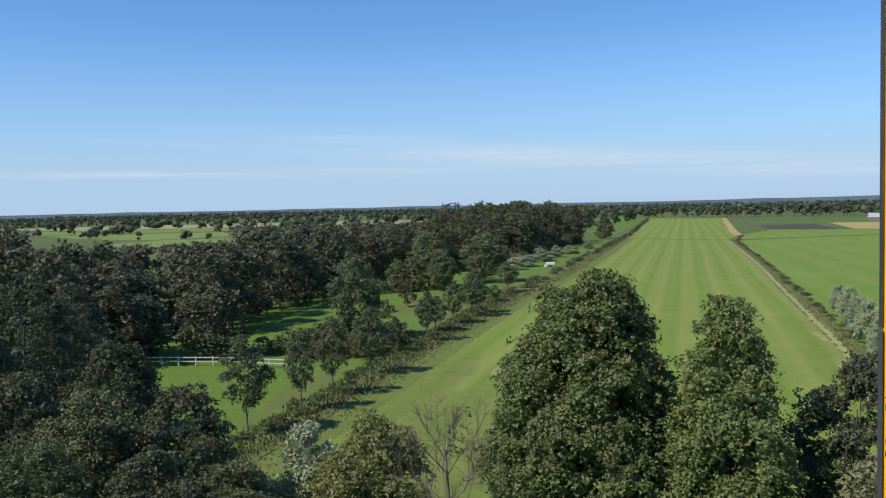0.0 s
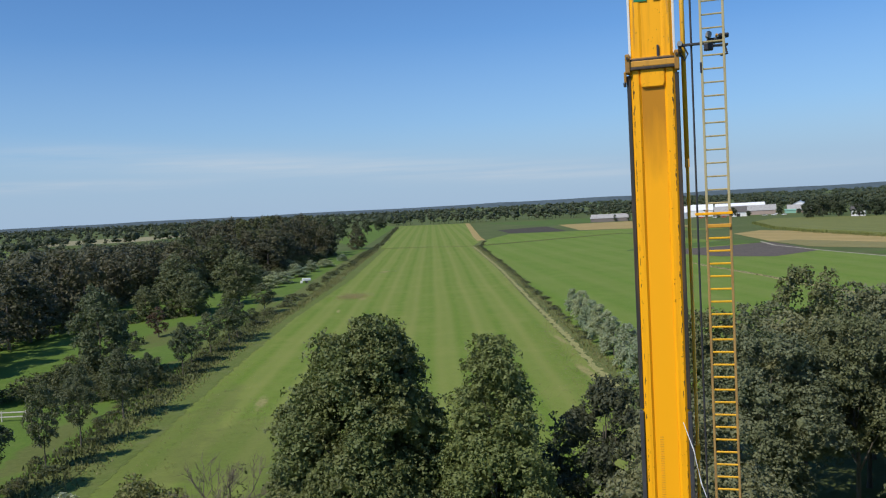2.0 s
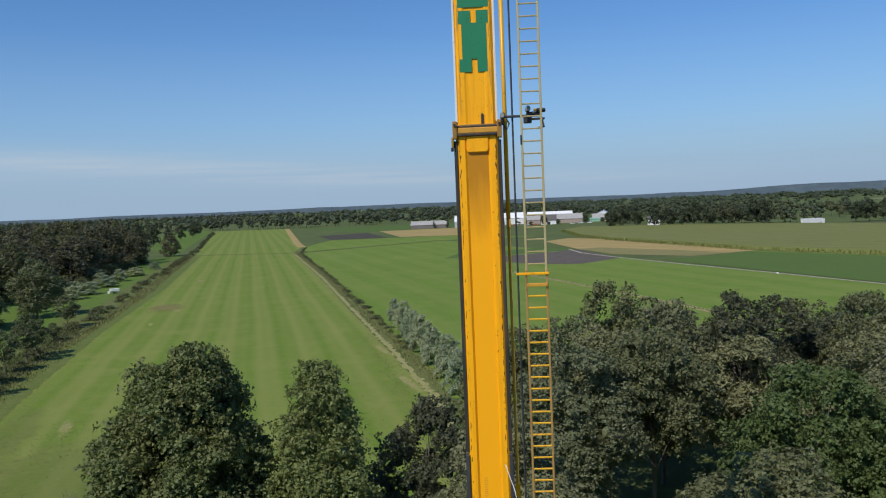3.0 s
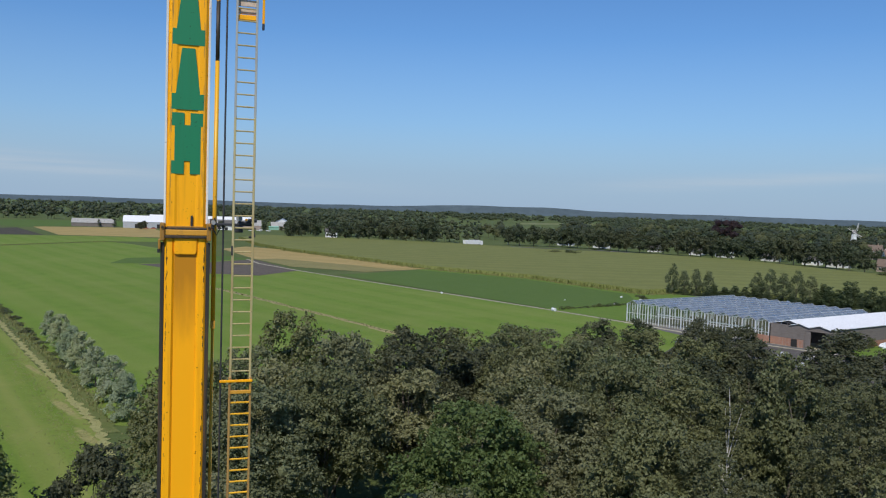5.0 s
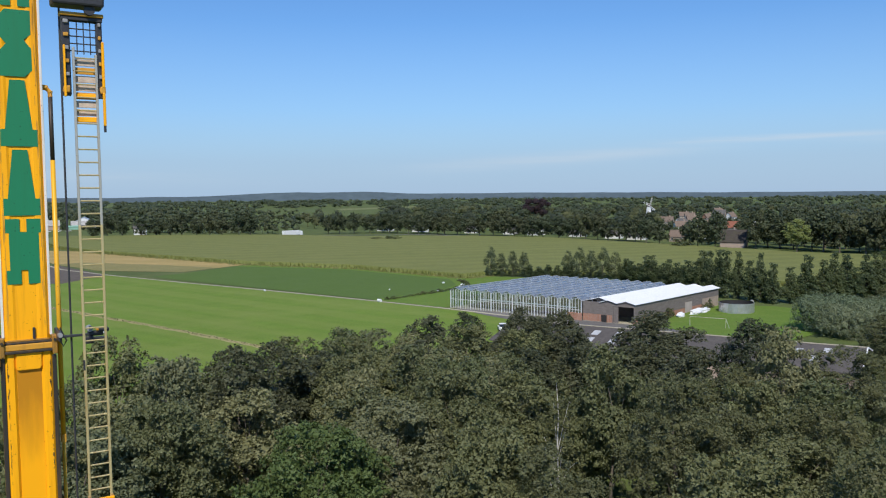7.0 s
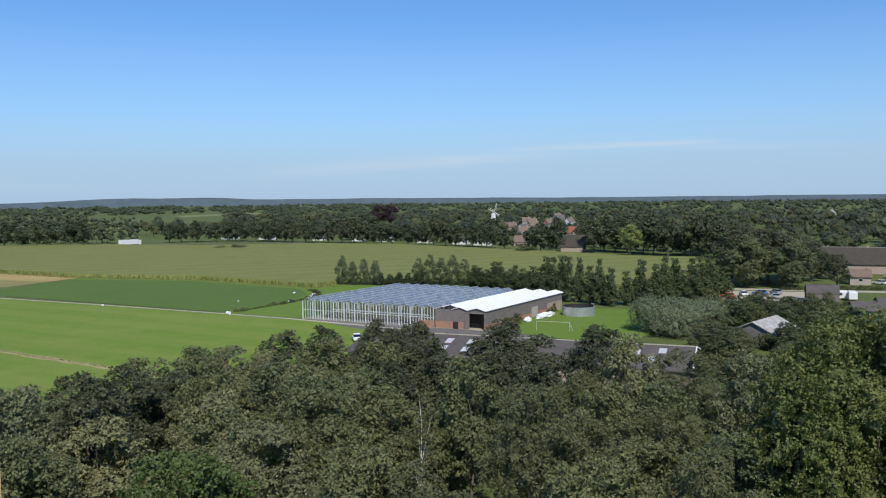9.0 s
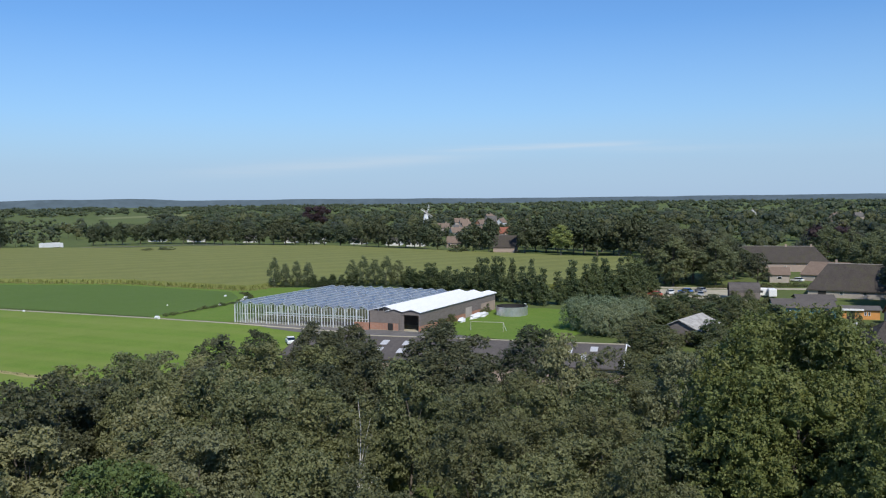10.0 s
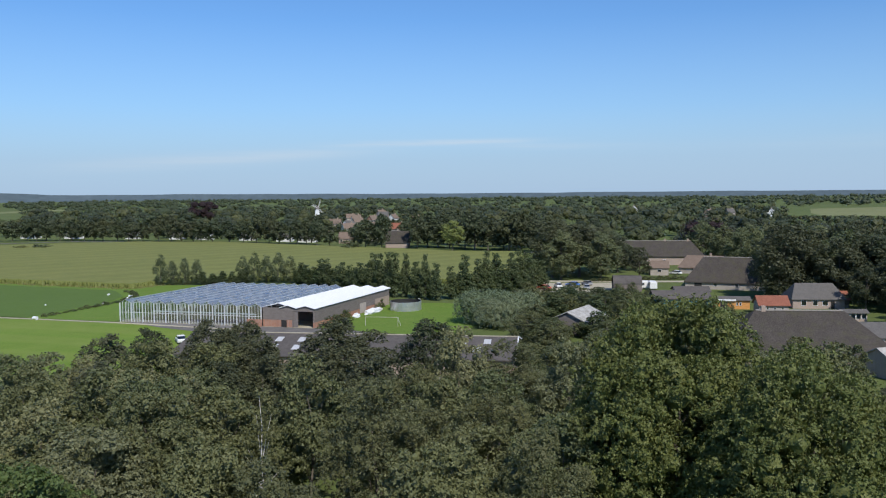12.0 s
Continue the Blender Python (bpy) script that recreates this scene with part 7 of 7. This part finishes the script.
for x, y in along([(-35, 66), (-32.5, 92), (-31.5, 112), (-30.5, 132), (-27, 165)], 3.2):
    plant("bush", x + RF.uniform(-1.4, 2.0), y + RF.uniform(-1, 1), RF.uniform(0.4, 1.0), RF.uniform(0.7, 1.4), group="shrubs under the row of young trees")

# windbreak behind the greenhouse
for x, y in along([(232, 162), (236, 151)], 3.4) + along([(243, 138), (246, 122)], 3.4):
    plant("windbreak", x, y, RF.uniform(7.8, 10.4), RF.uniform(2.2, 2.9), group="windbreak trees")
for x, y in along([(246, 118), (240, 106), (228, 90), (219, 76), (214, 62), (222, 52), (236, 45), (250, 38)], 3.3):
    plant("hedge", x + RF.uniform(-.8, .8), y, RF.uniform(8.0, 12.5) * (0.72 if y > 88 else 1.05), RF.uniform(2.0, 3.0), group="windbreak trees")
for x, y in along([(236, 149), (243, 138)], 3.0):
    plant("hedge", x, y, RF.uniform(3.5, 5.0), RF.uniform(1.8, 2.4), group="windbreak trees")
plant("willow_low", 177, 40.5, 7.0, 6.6, 0)
plant("willow_low", 171.5, 35.5, 6.0, 5.6, 90)
plant("willow_low", 181, 33.5, 6.4, 6.0, 200)
for x, y in ((177, 129), (180, 127.5), (184, 129), (188, 128), (193, 128.5), (175, 132)):
    plant("bush", x, y, 1.6, 2.2, group="shrubs beside the greenhouse")
for x, y in along([(163, 148.5), (178, 148), (192, 147.5), (205, 152), (214, 162)], 2.2):
    plant("bush", x + RF.uniform(-.4, .4), y, RF.uniform(0.5, 1.1), RF.uniform(0.7, 1.3), group="shrubs along the crop field")
for x in (170.5, 172.2, 173.8, 175.6, 177.0, 193.5, 195.2, 197.0):
    plant("bush", x, 74.6 - 0.075 * (x - 170), RF.uniform(1.4, 2.4), RF.uniform(0.9, 1.3), group="shrubs along the shed wall")
plant("bush", 377, 337, 3.0, 7.0, label="clump of shrubs in the maize field")
plant("bush", 371, 344, 2.6, 5.0, label="clump of shrubs in the maize field")

# shrubs and small trees between the wood and the yard
SCRUB = [(104, 22), (120, 20), (136, 22), (150, 30), (162, 32), (196, 34), (232, 44), (236, 12), (204, 12), (192, 4), (170, -4), (138, -6), (120, 2)]
for x, y in scatter(SCRUB, 7.6, RF, 0.4):
    if math.hypot(x - 170.5, y - 18.8) < 9 or math.hypot(x - 177, y - 39) < 8:
        continue
    plant(str(RF.choice(["wood_c", "bush", "hedge"], p=[0.62, 0.2, 0.18])), x, y, RF.uniform(4.0, 6.6) * (0.6 if x > 205 else 1.0), RF.uniform(2.8, 4.2), group="scrub behind the wood")
for x, y, H in ((130, -12, 8), (122, -18, 8.5), (112, -22, 9.5), (104, -30, 10), (136, -36, 7), (120, -34, 8), (128, -27, 6.5), (196, -6, 4), (200, -14, 3.4), (190, -12, 3), (183, -16, 3.0)):
    plant("wood_c", x, y, H, H * 0.42, group="scrub behind the wood")

plant("meadow", 254.1, -31.2, 15.5, 7.0, group="trees among the farms", label="broad olive-green tree beside farm buildings")
plant("meadow", 237.4, -46.2, 8.5, 3.4, group="trees among the farms", label="olive-green tree beside farm buildings")

for x, y, H, R in ((137.3, 23.0, 3.2, 2.6), (142.3, 21.0, 3.2, 2.6), (133.3, 26.0, 3.2, 2.6), (140.3, 27.0, 3.2, 2.6), (146.3, 24.0, 3.2, 2.6), (131.3, 20.0, 3.2, 2.6), (206.0, 10.0, 2.6, 2.3), (207.2, 8.6, 3.0, 2.3), (208.4, 5.2, 3.4, 2.3), (209.6, 3.8, 2.6, 2.3), (210.8, 0.4, 3.0, 2.3), (164.0, 13.5, 2.8, 2.4), (162.6, 17.5, 3.2, 2.6), (163.4, 21.5, 2.6, 2.4), (168, 11.5, 3.0, 2.4), (166.5, 25.5, 2.6, 2.2), (240.6, 10.2, 3.2, 1.7), (240.9, 14.2, 2.6, 1.8), (221.0, 14.0, 2.4, 2.2), (224.0, 9.0, 3.0, 2.4), (228.0, 5.0, 2.6, 2.0), (226.0, 1.0, 2.2, 2.0)):
    plant("bush", x, y, H, R, group="shrubs among the sheds")

# clipped hedges between the farms
for pts, h in (([(276, 14), (281, -2), (284, -14)], 1.3), ([(270, 24), (275, 6)], 1.1), ([(232, 8), (236, -4)], 1.5), ([(197, -10), (200, -22)], 1.2)):
    for x, y in along(pts, 2.2):
        plant("bush", x, y, h * RF.uniform(0.9, 1.2), 1.5, group="hedges between the farms")
# trees among the farms
for x, y, H in ((235, -30.5, 17), (240, -46, 15), (229, -53, 14.5), (273, 35, 13.5), (281, 39, 15), (284, 30, 15), (276, 22, 13), (290, 40, 16), (292, 24, 14), (300, 34, 15), (302, 18, 12), (308, 26, 14), (318, 16, 9), (310, 12, 7), (256, -40, 15), (262, -50, 16), (246, -46, 13), (240, -54, 14), (250, -60, 15), (232, -58, 13), (226, -66, 12), (222, -54, 8), (236, -70, 14), (215, -62, 12), (206, -60, 11), (268, -36, 14), (276, -46, 15), (288, -34, 13), (300, -30, 14), (318, -26, 14), (330, -30, 15), (345, -22, 14), (360, -14, 15), (238, -38, 11), (196, -56, 10), (188, -50, 9), (310, -46, 15), (330, -50, 15), (290, -60, 16), (270, -70, 15), (250, -80, 15)):
    H *= 1.22 if x < 300 else 1.1
    plant("meadow" if int(x) % 3 == 0 else "farm", x, y, H, H * 0.44, group="trees among the farms")

plant("weep", 233, -29, 19, 7.2, label="broad olive-green tree shading a farmyard")
for x, y, H in ((229, -43, 17), (231, -50, 18), (214, -46.5, 11), (236, -57, 17), (227, -36.5, 7), (221, -56, 15), (213, -52, 13), (284, 9.5, 10.5)):
    plant("farm", x, y, H, H * 0.42, group="trees among the farms")
for x, y, H in ((262, 678, 5), (244, 690, 7), (290, 668, 4), (306, 676, 8), (316, 668, 5), (345, 672, 6.5), (360, 668, 4.5), (372, 678, 9), (236, 676, 6), (392, 690, 8)):
    plant("mid", x, y, H, H * 0.42, group="trees at the barns")
# trees along the village road
for x, y in along([(300, 545), (331, 516), (358, 492), (376, 466)], 9) + along([(424, 440), (450, 412), (454, 362), (455, 315), (449, 270), (444, 231), (440, 205), (425, 186)], 8.2):
    plant("mid", x + RF.uniform(-2, 2), y + RF.uniform(-2, 2), RF.uniform(11.5, 16.5), RF.uniform(4.4, 6.2), group="trees along the village road")
for x, y, H, R in ((408, 147, 18.0, 4.6), (407, 155.5, 15.2, 6.0), (416, 129.5, 18.0, 5.2), (428, 168, 12.5, 5.0), (434, 160, 9.0, 3.6), (455, 164, 10.5, 4.0), (462, 150, 12.0, 4.5), (441, 156, 15.5, 4.2), (447, 161, 13.0, 3.6), (484, 160, 11.0, 4.0), (598, 268, 12.6, 6.0), (590, 260, 11.5, 5.0), (604, 276, 11.5, 5.0), (520, 170, 11.5, 4.2), (545, 186, 11.0, 4.0)):
    plant("mid", x, y, H, R, group="trees along the village road")
for x, y in along([(428, 128), (410, 96), (398, 62)], 7.6) + along([(446, 122), (425, 70)], 11):
    plant("mid", x + RF.uniform(-2, 2), y + RF.uniform(-2, 2), RF.uniform(14.5, 20.5), RF.uniform(5.0, 7.2), group="tall trees at the village edge")
plant("pale", 397, 105, 15.5, 6.8, label="yellow-green tree at the edge of a village")
plant("bush", 401, 162.5, 5, 6, label="round shrub at the edge of a field")

# ---- standing maize ----
CORN = [(227, 449), (220, 400), (217, 273), (228, 222), (222, 166), (236, 164), (250, 140), (252, 118), (256, 60), (300, 52), (385, 68), (382, 97), (408, 168), (436, 259), (432, 315), (389, 376), (378, 440), (329, 512), (288, 568), (255, 530)]
RC = np.random.default_rng(8)
bm = bmesh.new()
CX, CY = sum(p[0] for p in CORN) / len(CORN), sum(p[1] for p in CORN) / len(CORN)
base = [bm.verts.new((x + 1.5 * (x - CX) / math.hypot(x - CX, y - CY), y + 1.5 * (y - CY) / math.hypot(x - CX, y - CY), 0.0)) for x, y in CORN]
tops = [bm.verts.new((x, y, 1.5)) for x, y in CORN]
for i in range(len(CORN)):
    j = (i + 1) % len(CORN)
    bm.faces.new((base[i], base[j], tops[j], tops[i]))
cap = bm.faces.new(tops)
bmesh.ops.triangulate(bm, faces=[cap])
corn = tagged(part("maize_field", bm, M_CORN), "tall olive-green standing maize field with tan tassels", "maize", kind="stuff")
corn.data.materials.append(M_CORN_SIDE)
for p in corn.data.polygons:
    if abs(p.normal.z) < 0.9:
        p.material_index = 1
edge = along(CORN + CORN[:1], 0.4)
tufts("maize_edge", edge, 1.3, L_MAIZE, "outermost plants of standing maize", 5, "maize", 5, 0.9)
tufts("maize_weeds", [(x + 2.4 * (x - CX) / math.hypot(x - CX, y - CY) + RC.normal() * 1.3, y + 2.4 * (y - CY) / math.hypot(x - CX, y - CY) + RC.normal() * 1.3) for x, y in along(CORN[1:7], 0.2)], 0.45, L_WEED, "tall weeds at the foot of standing maize", 25, "weeds", 5, 0.35)

# rough grass and weeds
VERGE = [(-36, 56), (-35, 70), (-33, 100), (-31, 140), (-28.5, 195), (-22.5, 190), (-26.8, 121), (-28.3, 91), (-30, 68), (-31, 56)]
tufts("verge_grass", scatter(VERGE, 0.6, RC, 0.5), 0.4, L_SCRUB, "tall grass and weeds under young trees", 6, blades=3)
tufts("edge_grass", scatter(strip([(-29.6, 58), (-29, 68), (-27.4, 91), (-26, 121), (-21.6, 180), (-11, 279)], 2.6), 0.75, RC, 0.5), 0.26, L_WEED, "long grass at the edge of a mown field", 15, blades=3)
tufts("ditch_grass", scatter(strip([(30, 97), (32.6, 130), (38, 192), (46, 286), (56.8, 444)], 2.2), 0.9, RC, 0.5), 0.38, L_WEED, "dry weeds along a field ditch", 7, blades=3)
tufts("hedge_grass", scatter(strip([(-24, 165), (-19.5, 202), (-12.5, 284), (3, 470)], 3.0), 1.0, RC, 0.5), 0.45, L_WEED, "rough weeds along a ditch", 8, blades=3)
tufts("cross_ditch_grass", scatter(strip([(4, 477), (54, 446), (155, 499)], 2.0), 1.1, RC, 0.5), 0.5, L_WEED, "weeds along a cross ditch", 9, blades=2)

tufts("drain_grass", scatter(strip([(103, 262), (102.3, 221), (100.9, 180), (99.8, 150), (97.5, 118)], 0.9), 0.7, RC, 0.5), 0.24, L_SCRUB, "tall weeds along a field drain", 14, blades=3, spread=0.15)
tufts("bare_patch", [(-6.3 + RC.normal() * 2.2, 221 + RC.normal() * 4.0) for _ in range(1100)], 0.14, L_DRY, "patch of dried yellow grass", 10, blades=3, spread=0.5)
tufts("dry_spots", [(4 + RC.normal() * 2.0, 300 + RC.normal() * 3) for _ in range(120)] + [(-15 + RC.normal() * 1.6, 96 + RC.normal() * 5) for _ in range(160)] + [(16 + 10 * RC.uniform(), 70 + 40 * RC.uniform()) for _ in range(120)] + [(22.5 + 0.11 * (v - 80) + RC.normal() * 1.1, v) for v in RC.uniform(72, 150, 900)] + [(-22 + RC.normal() * 1.5, v) for v in RC.uniform(75, 130, 200)], 0.1, L_DRY, "scattered spots of dried grass", 11, blades=3, spread=0.5)
PATH_EDGE = [(x + RC.normal() * 0.8, y) for x, y in along([(24.5, 80), (27.6, 97), (30.6, 130), (35.8, 192), (43.8, 286), (54.6, 444)], 0.45)]
tufts("path_grass", PATH_EDGE, 0.16, L_DRY, "dried grass along a footpath", 13, blades=3, spread=0.35)

# ---- far woods and hedgerows ----
RW_ = np.random.default_rng(77)


def belt(pts, width, step, h0, h1):
    out = []
    for x, y in along(pts, step):
        for _ in range(max(1, int(width / step))):
            H = RW_.uniform(h0, h1)
            out.append((x + RW_.uniform(-.5, .5) * width, y + RW_.uniform(-.5, .5) * width, H, H * RW_.uniform(0.34, 0.46)))
    return out


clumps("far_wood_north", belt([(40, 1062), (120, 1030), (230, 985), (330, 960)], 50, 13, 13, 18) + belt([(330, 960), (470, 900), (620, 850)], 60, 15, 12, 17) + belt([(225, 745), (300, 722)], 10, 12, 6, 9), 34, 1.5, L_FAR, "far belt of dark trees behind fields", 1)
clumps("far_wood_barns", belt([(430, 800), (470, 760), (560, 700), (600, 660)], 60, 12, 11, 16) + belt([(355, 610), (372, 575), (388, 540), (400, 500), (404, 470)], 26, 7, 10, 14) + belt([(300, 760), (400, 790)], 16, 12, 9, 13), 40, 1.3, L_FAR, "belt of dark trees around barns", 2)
VILL = [(462, 470), (474, 300), (460, 210), (440, 110), (395, 60), (380, -60), (330, -90), (420, -260), (900, -330), (1100, -120), (1100, 500), (800, 780), (560, 700)]
spots = []
for x, y in scatter(VILL, 24, RW_, 0.48):
    if any(math.hypot(x - hx, y - hy) < 9 for hx, hy in ((418, 145), (436, 141), (505, 190), (540, 205), (600, 242), (640, 250), (700, 280), (628, 285), (470, 158))):
        continue
    d = math.hypot(x, y)
    H = RW_.uniform(7.5, 13.5) * (1.25 if RW_.uniform() < 0.15 else 1.0) + (1.5 if d > 700 else 0)
    if 38 < math.degrees(math.atan2(x, y)) < 48 and d > 800:
        continue
    if math.degrees(math.atan2(x, y)) > 97.2 and d > 560:
        H = min(H, 29.9 - 0.0288 * d)
        if H < 3:
            continue
    if 67.2 < math.degrees(math.atan2(x, y)) < 74.2 and 480 < d < 1020:
        H = min(H, 7.6)
    spots.append((x, y, H, H * RW_.uniform(0.5, 0.75)))
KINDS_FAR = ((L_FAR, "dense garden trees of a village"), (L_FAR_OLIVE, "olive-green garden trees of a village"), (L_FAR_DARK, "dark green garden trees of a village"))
for k, (mat, lab) in enumerate(KINDS_FAR):
    some = [s for i, s in enumerate(spots) if i % 3 == k]
    clumps("village_trees", [s for s in some if math.hypot(s[0], s[1]) < 620], 420, 0.8, mat, lab, 3 + 10 * k, lobes=7)
    clumps("village_trees", [s for s in some if math.hypot(s[0], s[1]) >= 620], 110, 1.35, mat, lab, 4 + 10 * k, lobes=4)
far = []
for _ in range(1700):
    a = radians(RW_.uniform(-62, 30) if _ % 3 == 0 else RW_.uniform(25, 120))
    d = RW_.uniform(1100, 3600)
    x, y = d * math.sin(a), d * math.cos(a)
    if 0.67 < a < 0.84 and d < 1750:
        continue
    if a < 0.0 and (d < 1500 or RW_.uniform() < 0.3):
        continue
    H = RW_.uniform(9, 15)
    for k in range(3 if d > 1800 else 2):
        if a > 1.69 and d < 1500:
            continue
        far.append((x + RW_.normal() * 26, y + RW_.normal() * 14, H * RW_.uniform(0.8, 1.1), H * RW_.uniform(0.8, 1.5)))
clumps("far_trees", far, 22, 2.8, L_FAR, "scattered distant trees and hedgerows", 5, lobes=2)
rows = []
# nearer hedgerows with gaps, then closed ones farther off
for p, q, h, gap in (((-345, 545), (-215, 575), 8, 0.6), ((-300, 640), (-190, 610), 9, 0.45), ((-560, 700), (-250, 790), 10, 0.5), ((-420, 590), (-520, 800), 8, 0.6), ((-700, 880), (-210, 960), 12, 0.3), ((-330, 800), (-420, 1180), 9, 0.5), ((-180, 560), (-70, 640), 9, 0.3), ((-150, 700), (-60, 760), 10, 0.2), ((-760, 620), (-600, 700), 12, 0.1)):
    rows += [(x, y, H, H * RW_.uniform(0.5, 0.9)) for x, y, H, _ in belt([p, q], 12, 7, h * 0.5, h * 1.25) if RW_.uniform() > gap]
for p, q, h in (((-1100, 1100), (20, 1350), 12), ((-1600, 1400), (-100, 1800), 13), ((-300, 1200), (250, 1250), 12), ((250, 1250), (800, 1050), 12), ((-2200, 1700), (-200, 2300), 13), ((-1500, 900), (-800, 1050), 11), ((-1400, 760), (-800, 720), 11), ((-200, 2100), (600, 1900), 13), ((-2000, 2600), (300, 2900), 14)):
    rows += belt([p, q], 22, 10, h * 0.7, h * 1.25)
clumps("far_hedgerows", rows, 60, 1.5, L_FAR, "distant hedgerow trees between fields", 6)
clumps("copper_beeches", [(392, -12, 17.5, 8), (398, -20, 17, 8), (388, -22, 16, 7)], 700, 0.8, L_COPPER, "dark purple-leaved trees behind a farmhouse", 17, "trees")
clumps("copper_beeches", [(704, 434, 26.5, 13.5), (710, 430, 25, 11.5), (700, 440, 25, 11.5)], 520, 1.0, L_COPPER, "big dark copper beech above village trees", 7, "trees")
sheet("field_west", [(-205, 420), (-140, 520), (-200, 605), (-330, 560), (-330, 470)], 0.05, M_PASTURE, "pale green field between hedgerows")
sheet("field_west_two", [(-205, 622), (-300, 650), (-345, 560), (-430, 600), (-540, 700), (-250, 780), (-180, 700)], 0.055, M_PASTURE, "pale green field between hedgerows")
sheet("field_west_three", [(-330, 815), (-560, 720), (-700, 860), (-420, 920)], 0.06, M_FIELD_R, "green field behind a hedgerow")
sheet("field_west_far", [(-1000, 1080), (-640, 900), (-260, 980), (-240, 1260), (-700, 1180)], 0.055, M_STUBBLE_PALE, "pale stubble field far off")
sheet("field_west_side", [(-150, 420), (-110, 520), (-50, 600), (-60, 680), (-170, 590), (-200, 520)], 0.06, M_FIELD_R, "green field behind a wood")
sheet("field_hill", [(1080, 1080), (1420, 1150), (1480, 1250), (1180, 1200)], 0.055, M_PALE, "pale green clearing far off")
